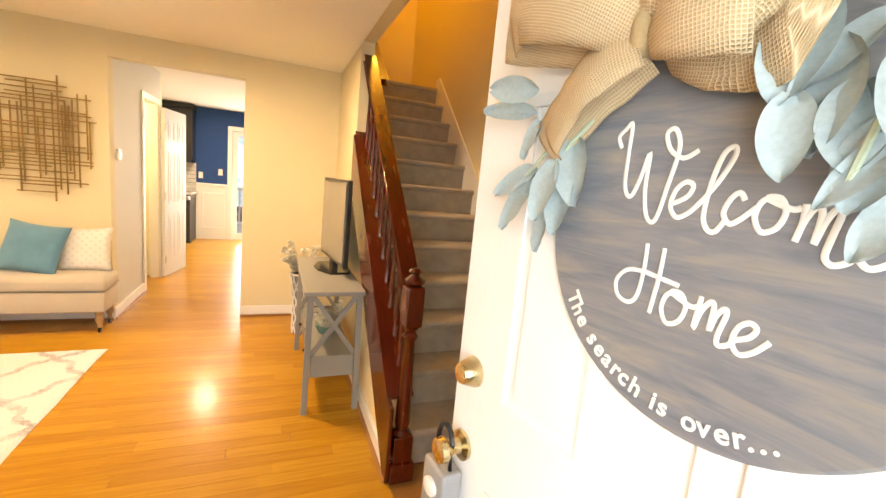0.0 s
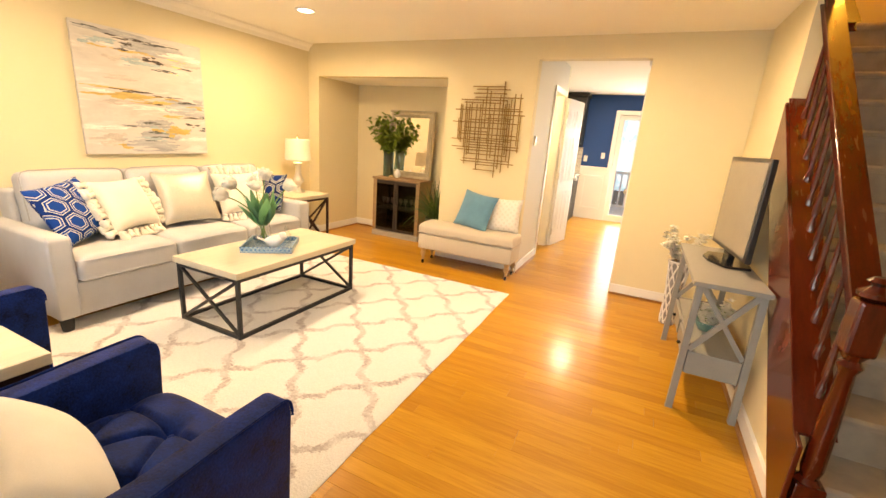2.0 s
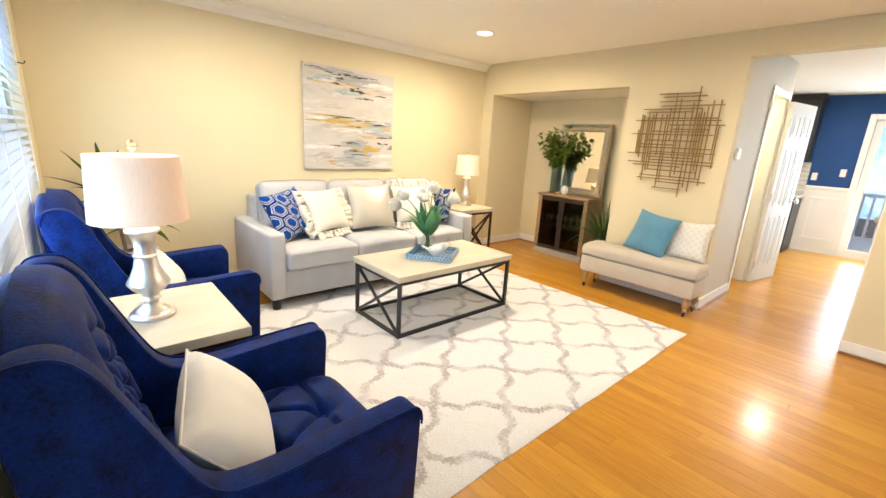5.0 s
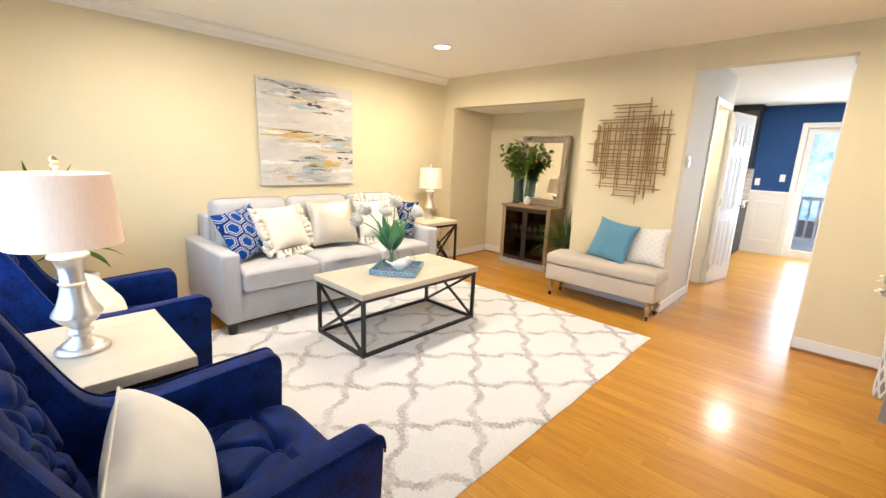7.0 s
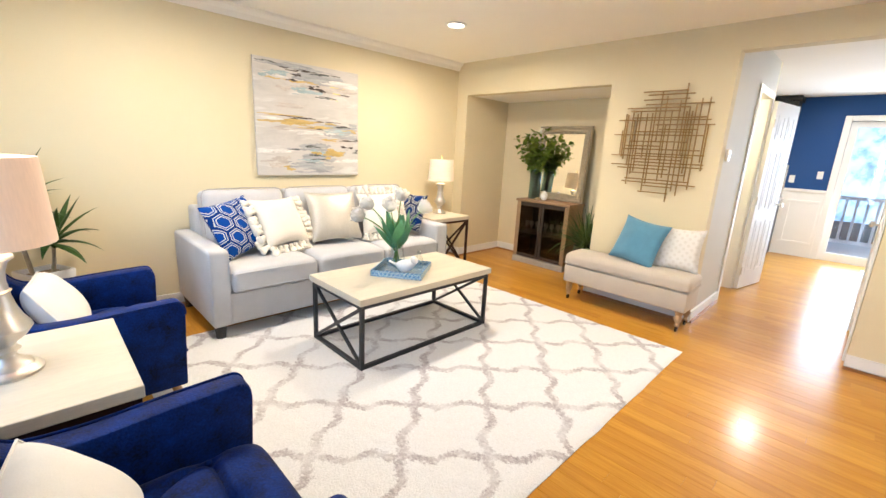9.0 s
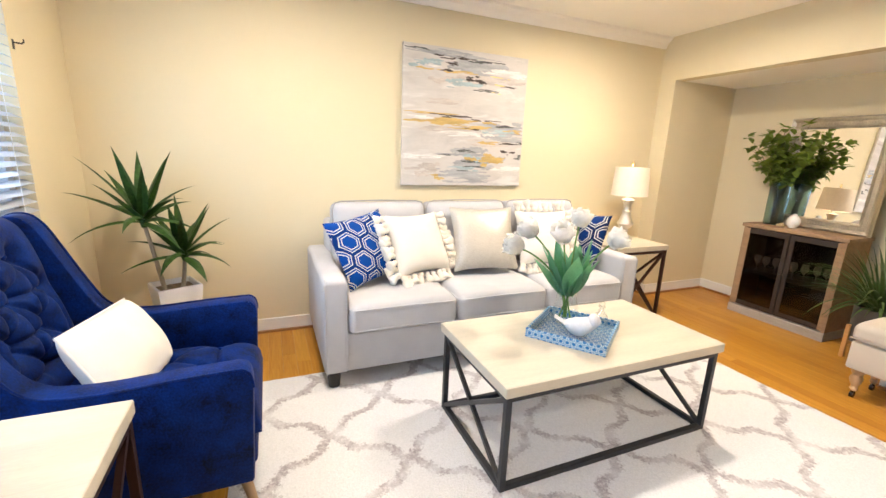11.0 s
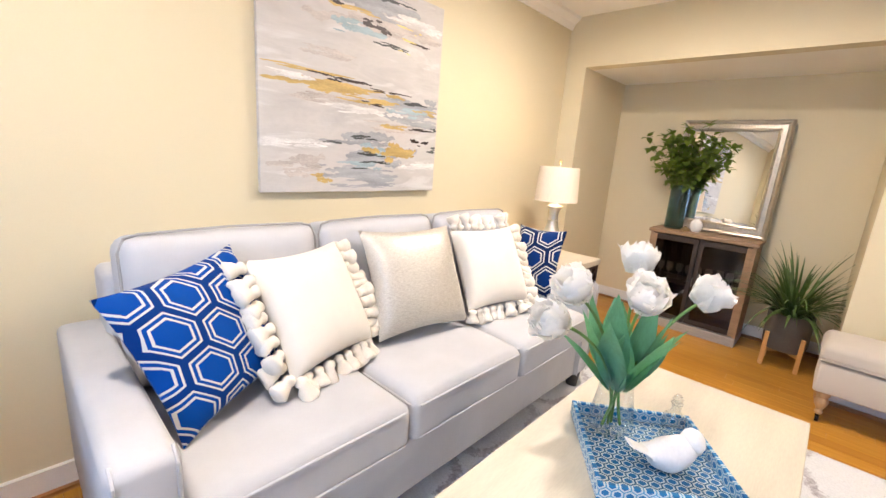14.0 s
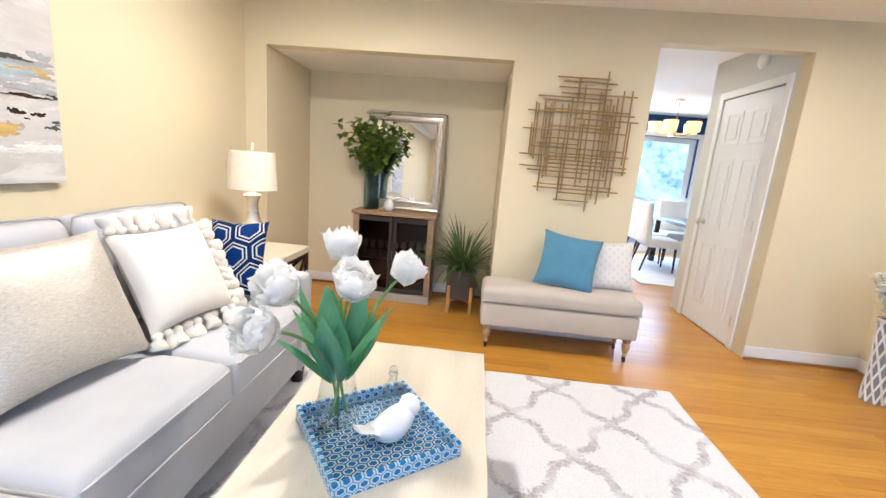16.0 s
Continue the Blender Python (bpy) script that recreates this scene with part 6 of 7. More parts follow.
# ---- on the cabinet ----
ev = thing("leafy_vase", "grey-green glass vase of eucalyptus branches", "vase", pose(-3.085, 5.258, CZ))
part("vase", lathe([(0.0005, 0), (0.070, 0), (0.073, 0.01), (0.073, 0.37), (0.069, 0.37), (0.069, 0.014), (0.0005, 0.012)], 28), GREENGLASS, ev, "grey-green cylinder", True)
re_ = random.Random(9)
for i in range(30):
    a = re_.uniform(0, 2 * math.pi)
    sp = re_.uniform(0.08, 0.30)
    hgt = re_.uniform(0.54, 0.92) - sp * 0.25
    base = Vector((0.03 * math.cos(a + 2), 0.03 * math.sin(a + 2), 0.02))
    end = Vector((1.1 * sp * math.cos(a) + 0.02, 0.36 * sp * math.sin(a) - 0.06, hgt))
    if i == 0:
        end = Vector((-0.33, -0.03, 0.76))
    ctl = Vector((0.02 * math.cos(a), 0.02 * math.sin(a), 0.44))
    pts = [base.lerp(ctl, t_).lerp(ctl.lerp(end, t_), t_) for t_ in [k_ / 8 for k_ in range(9)]]
    br = part("branch", tube(pts, 0.0028, 6, None, False, 0.0012), BARK, ev, "", True)
    bm = None
    for k_ in range(4, 9):
        for s_ in range(5):
            d_ = Vector((re_.uniform(-1, 1), re_.uniform(-1, 0.8), re_.uniform(-0.5, 1.0)))
            bm = leaf(pts[k_] + Vector((re_.uniform(-1, 1), re_.uniform(-1, 1), re_.uniform(-1, 1))) * 0.012, d_, re_.uniform(0.052, 0.085), re_.uniform(0.040, 0.060), 0.5, 0.2, None, 4, bm)
    tagged(part("leaves", bm, EUCA, br, "rounded green leaves", True), kind="stuff")
solo("bud_vase", lathe([(0.0005, 0), (0.028, 0), (0.046, 0.03), (0.05, 0.055), (0.040, 0.085), (0.017, 0.105), (0.016, 0.118), (0.011, 0.118), (0.011, 0.1), (0.0005, 0.09)], 24), CERAMIC, "small round white ceramic vase on the cabinet", "vase", pose(-2.905, 5.215, CZ), smooth=True)
bm = ball((0, 0, 0.02), 0.02)
for i in range(5):
    ball((0.024 * math.cos(i * 1.26), 0.024 * math.sin(i * 1.26), 0.012), 0.012, bm)
solo("brass_trinket", bm, BRASS, "small brass knot ornament on the cabinet", "ornament", pose(-2.97, 5.17, CZ), smooth=True)

# ---- plants ----
fp = thing("potted_grass", "potted grassy plant in a dark planter on bamboo legs", "plant", pose(-2.165, 5.02, 0) @ Matrix.Diagonal((1.2, 1.2, 1.2, 1)))
part("planter", lathe([(0.0005, 0.11), (0.098, 0.11), (0.108, 0.14), (0.112, 0.33), (0.104, 0.33), (0.10, 0.30), (0.0005, 0.30)], 28), CONCRETE, fp, "dark grey planter", True)
part("soil", lathe([(0.0005, 0.301), (0.099, 0.303), (0.0005, 0.312)], 20), SOIL, fp)
for k in range(4):
    a = math.pi / 4 + k * math.pi / 2
    part("stand_leg", box(0.118 * math.cos(a) - 0.011, 0.118 * math.cos(a) + 0.011, 0.118 * math.sin(a) - 0.011, 0.118 * math.sin(a) + 0.011, 0, 0.21, 0.003), BAMBOO, fp, "bamboo leg")
for k in range(2):
    a = math.pi / 4 + k * math.pi / 2
    part("stand_rail", beam((-0.11 * math.cos(a), -0.11 * math.sin(a), 0.098), (0.11 * math.cos(a), 0.11 * math.sin(a), 0.098), 0.018, 0.018), BAMBOO, fp)
rf = random.Random(17)
for i in range(190):
    a = rf.uniform(0, 2 * math.pi)
    sp = rf.uniform(0.15, 0.9)
    bm = leaf((0.05 * rf.random() * math.cos(a), 0.05 * rf.random() * math.sin(a), 0.305), (sp * math.cos(a), sp * math.sin(a), 0.95), rf.uniform(0.26, 0.50), rf.uniform(0.010, 0.019), rf.uniform(0.8, 2.0), 0.3, (-math.sin(a), math.cos(a), 0), 7)
    part("blade", bm, FERN, fp)

yp = thing("yucca_plant", "two-headed yucca plant in a square white pot", "plant", pose(-3.66, 0.535, 0, 0, 0, 25))
bm = bmesh.new()
levels = ((0.068, 0.0), (0.075, 0.02), (0.108, 0.40), (0.116, 0.49), (0.116, 0.51), (0.102, 0.51), (0.100, 0.47))
rows = [[bm.verts.new((sx * h_, sy * h_, z_)) for sx, sy in ((-1, -1), (1, -1), (1, 1), (-1, 1))] for h_, z_ in levels]
for p_, q_ in zip(rows, rows[1:]):
    for k in range(4):
        bm.faces.new((p_[k], p_[(k + 1) % 4], q_[(k + 1) % 4], q_[k]))
bm.faces.new(rows[0][::-1])
bmesh.ops.bevel(bm, geom=bm.edges[:], offset=0.003, segments=2, affect="EDGES")
part("pot", bm, CERAMIC, yp, "tapered white pot")
part("soil", grid(14, 14, lambda a, b_: ((a - 0.5) * 0.2, (b_ - 0.5) * 0.2, 0.478 + 0.012 * noise.noise((a * 14, b_ * 14, 2)))), SOIL, yp, "tan pebbles and moss")
ry = random.Random(23)
for (bx, by), (tx, ty, tz), ln in (((-0.02, -0.05), (0.02, -0.125, 0.90), 0.37), ((0.03, 0.03), (0.04, 0.055, 0.68), 0.32)):
    p0, p1 = Vector((bx, by, 0.47)), Vector((tx, ty, tz))
    tk = part("trunk", tube([p0, p0.lerp(p1, 0.5) + Vector((0.008, 0, 0)), p1], 0.013, 10, None, False, 0.010), PALEBARK, yp, "", True)
    part("crown_base", lathe([(0.012, -0.03), (0.02, 0.0), (0.016, 0.05), (0.006, 0.08)], 10, None, (tx, ty, tz)), YUCCA, yp, "", True)
    for i in range(19):
        a = i * 2.399 + ry.uniform(-0.2, 0.2)
        f = i / 18
        up = 0.22 + 2.1 * f ** 1.3
        bm = leaf((tx + 0.01 * math.cos(a), ty + 0.01 * math.sin(a), tz + 0.06 * f), (math.cos(a), math.sin(a), up), ln * ry.uniform(0.8, 1.1), ry.uniform(0.048, 0.062), ry.uniform(0.6, 1.4) * (1.25 - f), 0.45, (-math.sin(a), math.cos(a), 0), 7, None, (0, 0, -1), 0.0, 0.35)
        part("leaf", bm, YUCCA, yp)

# ---- floor vase with blossom beside the console, flowers on its shelf ----
fv = thing("floor_vase", "white lattice floor vase with white blossom branches", "vase", pose(0.63, 4.10, 0))
part("liner", lathe([(0.0005, 0.0), (0.055, 0.0), (0.058, 0.02), (0.062, 0.30), (0.078, 0.56), (0.074, 0.56), (0.055, 0.30), (0.0005, 0.28)], 20), mat("grey_vase_liner", (0.24, 0.24, 0.25), 0.5), fv, "grey liner", True)
for s_ in (-1, 1):
    for i in range(9):
        pts = []
        for k in range(15):
            f = k / 14
            a = 2 * math.pi * i / 9 + s_ * f * 2.6
            r_ = 0.061 + 0.022 * max(0, f - 0.5) * 2
            pts.append((r_ * math.cos(a), r_ * math.sin(a), 0.01 + 0.55 * f))
        part("lattice_strip", tube(pts, 0.0065, 6), CERAMIC, fv, "", True)
part("lip", tube([(0.083 * math.cos(2 * math.pi * i / 20), 0.083 * math.sin(2 * math.pi * i / 20), 0.562) for i in range(20)], 0.009, 8, None, True), CERAMIC, fv, "", True)
BUD = mat("white_blossom", (0.88, 0.86, 0.78), 0.7, var=0.08, scale=40, fine=160, bump=0.2)


def blossoms(ob, n, reach, height, seed, z0):
    r_ = random.Random(seed)
    for i in range(n):
        a = r_.uniform(0, 2 * math.pi)
        e = Vector((reach * r_.uniform(0.4, 1) * math.cos(a), reach * r_.uniform(0.4, 1) * math.sin(a), z0 + height * r_.uniform(0.5, 1)))
        p0 = Vector((0.02 * math.cos(a), 0.02 * math.sin(a), z0 - 0.12))
        c_ = Vector((0.04 * math.cos(a), 0.04 * math.sin(a), z0 + height * 0.4))
        pts = [p0.lerp(c_, k / 7).lerp(c_.lerp(e, k / 7), k / 7) for k in range(8)]
        tw = part("twig", tube(pts, 0.003, 6, None, False, 0.0015), BARK, ob, "", True)
        bm, gm = None, None
        for k in range(3, 8):
            for j in range(4):
                c0 = pts[k] + Vector((r_.uniform(-1, 1), r_.uniform(-1, 1), r_.uniform(-1, 1))) * 0.018
                for m_ in range(5):
                    b0 = 2 * math.pi * m_ / 5
                    bm = leaf(c0, (math.cos(b0), math.sin(b0), r_.uniform(0.1, 0.8)), 0.030, 0.027, 0.3, 0.3, None, 3, bm)
            gm = leaf(pts[k], (r_.uniform(-1, 1), r_.uniform(-1, 1), 0.4), 0.04, 0.016, 0.5, 0.3, None, 4, gm)
        tagged(part("blossoms", bm, BUD, tw, "white blossoms"), kind="stuff")
        tagged(part("leaves", gm, EUCA, tw), kind="stuff")


blossoms(fv, 14, 0.24, 0.30, 41, 0.55)
bw_ = thing("flower_bowl", "low bowl of white flowers on the console shelf", "bowl", pose(0.76, 3.12, 0.373))
part("bowl", lathe([(0.0005, 0), (0.05, 0), (0.075, 0.04), (0.08, 0.06), (0.076, 0.06), (0.0005, 0.03)], 22), mat("teal_bowl_glaze", (0.10, 0.22, 0.20), 0.3), bw_, "teal glazed bowl", True)
blossoms(bw_, 9, 0.13, 0.13, 43, 0.055)

# ---- front door standing open, with its sign ----
TH = radians(98)
UD = Vector((math.cos(TH), math.sin(TH), 0))
HINGE = Vector((0.813, 0.977, 0)) - UD * 0.845
DM = Matrix.Translation((HINGE.x, HINGE.y, 0)) @ Matrix.Rotation(TH, 4, "Z")     # x along the leaf, +y toward the room
DM = DM @ Matrix.Translation((0, -0.022, 0))
fd = door_leaf("front_door", "white panelled front door swung open", 0.91, 2.03, DM, knob=False, stile=0.15, rows=((0.20, 0.86), (1.05, 1.66), (1.78, 0.0)))
LX = 0.845


def lock(name, z, prof, label, m=NICKEL):
    ob = part(name, lathe(prof, 28), m, fd, label, True)
    ob.matrix_basis = Matrix.Translation((LX + (0.012 if name == "door_knob" else 0), 0.02, z)) @ Matrix.Rotation(radians(-90), 4, "X")


lock("deadbolt", 1.089, [(0.034, 0.0), (0.034, 0.006), (0.023, 0.034), (0.021, 0.037), (0.012, 0.038)], "satin brass deadbolt", BRASS)
lock("door_knob", 0.905, [(0.034, 0.0), (0.034, 0.008), (0.018, 0.014), (0.015, 0.03), (0.022, 0.042), (0.029, 0.052), (0.027, 0.066), (0.012, 0.07)], "polished brass knob", BRASS)
lb = thing("key_box", "grey metal realtor key box hanging on the knob", "lock box", DM @ Matrix.Translation((LX + 0.028, 0.058, 0.79)) @ Matrix.Diagonal((1.35, 1.2, 1.15, 1)))
part("body", box(-0.035, 0.035, -0.022, 0.022, -0.05, 0.06, 0.008, 3), KEYGREY, lb, "grey metal body", True)
part("shackle", tube([(-0.022, 0, 0.055), (-0.022, 0, 0.115), (-0.014, 0, 0.135), (0.0, 0, 0.142), (0.014, 0, 0.135), (0.022, 0, 0.115), (0.022, 0, 0.055)], 0.005, 8), STEEL, lb, "steel shackle", True)
part("dial", lathe([(0.018, 0.0), (0.018, 0.006), (0.014, 0.009)], 18), PLASTIC, lb, "pale dial", True, Matrix.Translation((0, 0.022, 0.015)) @ Matrix.Rotation(radians(-90), 4, "X"))

# sign frame: x to the reader's right, y up, z out of the door
SM = DM @ Matrix.Translation((LX - 0.44, 0.0235, 1.456)) @ Matrix(((-1, 0, 0, 0), (0, 0, 1, 0), (0, 1, 0, 0), (0, 0, 0, 1)))
sg = thing("door_sign", "round grey wooden welcome sign with burlap bow", "sign", SM)
R = 0.245
part("disc", lathe([(R - 0.004, 0.0), (R, 0.003), (R, 0.011), (R - 0.004, 0.014)], 72), SIGNWOOD, sg, "grey stained round board")


def writing(text, size, m, shear=0.0, spacing=1.0, weight=0.0):
    c = bpy.data.curves.new("writing", "FONT")
    c.body, c.size, c.shear, c.space_character, c.extrude, c.offset = text, size, shear, spacing, 0.0008, weight
    c.resolution_u = 4
    t = bpy.data.objects.new("writing", c)
    me = bpy.data.meshes.new_from_object(t)
    bpy.data.objects.remove(t)
    me.materials.clear()
    me.materials.append(LETTER)
    o = new("lettering", me)
    o.parent, o.matrix_basis = sg, m
    return o



def brush_letter(pen, r=0.0031):
    """One painted script letter: a smooth stroke through its turning points, flattened on the board."""
    P_ = [Vector((x, y, 0)) for x, y in pen]
    pts = []
    for k_ in range(len(P_) - 1):
        a0, a1, a2, a3 = P_[max(0, k_ - 1)], P_[k_], P_[k_ + 1], P_[min(len(P_) - 1, k_ + 2)]
        for j in range(5):
            g = j / 5
            pts.append(0.5 * ((2 * a1) + (a2 - a0) * g + (2 * a0 - 5 * a1 + 4 * a2 - a3) * g * g + (3 * a1 - a0 - 3 * a2 + a3) * g ** 3))
    pts.append(P_[-1])
    bm = tube(pts, r, 8)
    for v in bm.verts:
        v.co.z = 0.0150 + v.co.z * 0.28
    part("lettering", bm, LETTER, sg, "", True)


SCRIPT_E = ((0.0, 0.013), (0.018, 0.023), (0.024, 0.036), (0.015, 0.041), (0.004, 0.031), (0.0, 0.011), (0.010, -0.002), (0.025, 0.006), (0.040, 0.025))
SCRIPT_O = ((0.012, 0.037), (0.003, 0.030), (0.0, 0.014), (0.008, 0.0), (0.021, 0.006), (0.026, 0.023), (0.019, 0.036), (0.008, 0.035), (0.030, 0.026), (0.038, 0.028))


def script(glyph, x, y, k=1.0, r=0.0031):
    brush_letter([(x + k * px, y + k * py) for px, py in glyph], r)


brush_letter(((-0.137, 0.104), (-0.144, 0.119), (-0.134, 0.130), (-0.126, 0.135), (-0.125, 0.093), (-0.123, 0.053), (-0.112, 0.039), (-0.102, 0.061), (-0.093, 0.097), (-0.092, 0.051), (-0.084, 0.016), (-0.071, 0.012), (-0.062, 0.056), (-0.055, 0.102), (-0.064, 0.125), (-0.074, 0.120), (-0.066, 0.100), (-0.048, 0.090), (-0.031, 0.099)))
script(SCRIPT_E, -0.054, 0.021)
brush_letter(((-0.014, 0.046), (-0.001, 0.068), (0.009, 0.093), (0.006, 0.102), (-0.003, 0.094), (-0.010, 0.065), (-0.013, 0.027), (-0.007, 0.010), (0.003, 0.008), (0.012, 0.024)))
brush_letter(((0.027, 0.045), (0.021, 0.053), (0.013, 0.046), (0.008, 0.030), (0.015, 0.019), (0.024, 0.023), (0.039, 0.039)))
script(SCRIPT_O, 0.039, 0.014)
brush_letter(((0.080, 0.046), (0.080, 0.027), (0.077, 0.009), (0.081, 0.029), (0.088, 0.044), (0.093, 0.040), (0.093, 0.023), (0.092, 0.009), (0.097, 0.031), (0.103, 0.043), (0.107, 0.038), (0.104, 0.018), (0.102, -0.001), (0.108, -0.008), (0.118, -0.004), (0.125, 0.005)))
script(SCRIPT_E, 0.124, -0.004, 0.85)
brush_letter(((-0.075, -0.019), (-0.074, -0.054), (-0.078, -0.090), (-0.090, -0.102), (-0.107, -0.096), (-0.112, -0.076), (-0.098, -0.059), (-0.076, -0.056), (-0.051, -0.059), (-0.025, -0.063)))
brush_letter(((-0.051, -0.021), (-0.052, -0.059), (-0.057, -0.107)))
script(SCRIPT_O, -0.042, -0.112, 1.12)
brush_letter(((0.003, -0.068), (0.001, -0.088), (0.0, -0.107), (0.005, -0.086), (0.013, -0.072), (0.018, -0.076), (0.017, -0.104), (0.022, -0.085), (0.029, -0.075), (0.032, -0.081), (0.027, -0.106), (0.029, -0.117), (0.039, -0.113), (0.045, -0.104)))
script(SCRIPT_E, 0.042, -0.117, 0.85)
line_ = "The search is over..."
slim = {"i": 0.55, "r": 0.75, ".": 0.6, " ": 0.75, "s": 0.9, "T": 1.05}
room = [slim.get(chx, 1.0) for chx in line_]
for i, chx in enumerate(line_):
    if chx == " ":
        continue
    a = radians(211.5 + 87 * (sum(room[:i]) + room[i] / 2) / sum(room))
    p = Vector((math.cos(a), math.sin(a), 0)) * 0.229
    writing(chx, 0.034, Matrix.Translation((p.x, p.y, 0.0155)) @ Matrix.Rotation(a + math.pi / 2, 4, "Z") @ Matrix.Translation((-0.0085 * room[i], 0, 0)), 0.0, 1.0, 0.0006)


def ribbon(name, pts, width, twist=0.0, droop=0.0):
    """A burlap band along points, with its weave in its own flat map."""
    bm = bmesh.new()
    uv = bm.loops.layers.uv.new("weave")
    P_ = [Vector(p) for p in pts]
    N = 18
    rows, dist = [], 0.0
    prev = None
    for i in range(N + 1):
        f = i / N * (len(P_) - 1)
        k_ = min(int(f), len(P_) - 2)
        g = f - k_
        a0, a1, a2, a3 = P_[max(0, k_ - 1)], P_[k_], P_[k_ + 1], P_[min(len(P_) - 1, k_ + 2)]
        c_ = 0.5 * ((2 * a1) + (a2 - a0) * g + (2 * a0 - 5 * a1 + 4 * a2 - a3) * g * g + (3 * a1 - a0 - 3 * a2 + a3) * g ** 3)
        dist += (c_ - prev).length if prev is not None else 0
        prev = c_
        tan = (a2 - a1).normalized()
        w_ = Vector((0, 0, 1)).cross(tan).normalized()
        w_ = (w_ * math.cos(twist) + Vector((0, 0, 1)) * math.sin(twist) * (1 if i < N else 0.5)).normalized()
        sq = 0.35 + 0.65 * min(1, 3.2 * i / N) if name == "bow_loop" else 1.0
        if name == "bow_loop":
            sq = 0.30 + 0.70 * math.sin(math.pi * i / N) ** 0.6
        row = []
        for j in range(7):
            s_ = (j / 6 - 0.5) * width * sq
            bow = Vector((0, 0, 1)) * 0.012 * math.cos(math.pi * (j / 6 - 0.5)) + Vector((0, 0, 0.006)) * noise.noise((c_.x * 30, c_.y * 30, j))
            row.append((bm.verts.new(c_ + w_ * s_ + bow), dist * 250, s_ * 250))
        rows.append(row)
    for a_, b_ in zip(rows, rows[1:]):
        for j in range(6):
            quad = (a_[j], a_[j + 1], b_[j + 1], b_[j])
            f_ = bm.faces.new([q_[0] for q_ in quad])
            for lp, q_ in zip(f_.loops, quad):
                lp[uv].uv = (q_[1], q_[2])
    me = bpy.data.meshes.new(name)
    for f_ in bm.faces:
        f_.smooth = True
    bm.to_mesh(me)
    bm.free()
    me.materials.append(WEAVE)
    o = new(name, me)
    o.parent = sg
    md = o.modifiers.new("thick", "SOLIDIFY")
    md.thickness = 0.0015
    return tagged(o, "natural burlap ribbon")


ribbon("bow_loop", [(-0.10, 0.235, 0.05), (-0.18, 0.285, 0.085), (-0.30, 0.325, 0.075), (-0.36, 0.315, 0.05), (-0.28, 0.285, 0.035), (-0.12, 0.235, 0.03)], 0.13)
ribbon("bow_loop", [(-0.09, 0.235, 0.05), (-0.03, 0.232, 0.095), (0.04, 0.235, 0.085), (0.055, 0.215, 0.06), (0.0, 0.205, 0.035), (-0.08, 0.225, 0.03)], 0.125)
ribbon("bow_loop", [(-0.09, 0.24, 0.05), (-0.06, 0.32, 0.085), (0.0, 0.36, 0.07), (0.03, 0.32, 0.05), (-0.04, 0.26, 0.035)], 0.10)
ribbon("bow_tail", [(-0.105, 0.232, 0.05), (-0.150, 0.208, 0.062), (-0.205, 0.170, 0.055), (-0.255, 0.120, 0.035)], 0.10, 0.35)
ribbon("bow_tail", [(-0.105, 0.225, 0.045), (-0.165, 0.190, 0.04), (-0.225, 0.150, 0.03), (-0.27, 0.105, 0.022)], 0.085, -0.25)
part("bow_knot", ball((-0.098, 0.236, 0.055), 0.027, None, 3, (0.62, 1.15, 0.7)), BURLAP, sg, "burlap knot", True)
rl = random.Random(77)


def cloth_leaf(foot, tip, wide, lift, curl):
    """A broad oval leaf from its foot to its tip."""
    f_, t_ = Vector((*foot, lift)), Vector((*tip, lift + 0.012))
    way = t_ - f_
    side = Vector((-way.y, way.x, rl.uniform(-0.35, 0.35) * way.length))
    u_, n_ = side.normalized(), way.cross(side).normalized()

    def oval(a, b_):
        half = wide * 0.5 * max(0.03, math.sin(math.pi * (0.04 + 0.95 * b_ ** 0.85))) ** 0.62
        x_ = 2 * a - 1
        bow_ = n_ * (0.16 * wide * x_ * x_ + curl * way.length * 0.35 * (b_ * (1 - b_)) + 0.004 * noise.noise((x_ * 3, b_ * 4, foot[0] * 50)))
        return f_ + way * b_ + u_ * (half * x_) + bow_
    bm = grid(6, 12, oval)
    part("leaf", bm, SAGE, sg, "sage green cloth leaf", True)


for foot, tip, wide in (((-0.30, 0.200), (-0.42, 0.215), 0.046), ((-0.31, 0.165), (-0.45, 0.180), 0.036), ((-0.215, 0.120), (-0.187, 0.017), 0.062), ((-0.240, 0.085), (-0.260, -0.014), 0.058),
                        ((-0.215, 0.060), (-0.222, -0.031), 0.055), ((-0.285, 0.055), (-0.345, -0.040), 0.056), ((-0.250, 0.010), (-0.259, -0.066), 0.046), ((-0.29, 0.070), (-0.385, 0.020), 0.046), ((-0.29, 0.150), (-0.310, 0.085), 0.040)):
    cloth_leaf(foot, tip, wide, rl.uniform(0.020, 0.038), 0.35)
for foot, tip, wide in (((0.062, 0.235), (0.052, 0.132), 0.060), ((0.085, 0.190), (0.085, 0.085), 0.066), ((0.062, 0.145), (0.072, 0.062), 0.044), ((0.105, 0.150), (0.114, 0.070), 0.052),
                        ((0.135, 0.120), (0.120, 0.038), 0.050), ((0.150, 0.110), (0.100, 0.040), 0.030), ((0.115, 0.205), (0.060, 0.140), 0.034), ((0.150, 0.180), (0.160, 0.080), 0.055), ((0.13, 0.26), (0.19, 0.20), 0.055), ((0.08, 0.25), (0.02, 0.30), 0.05), ((0.155, 0.060), (0.128, -0.002), 0.036)):
    cloth_leaf(foot, tip, wide, rl.uniform(0.030, 0.062), 0.30)
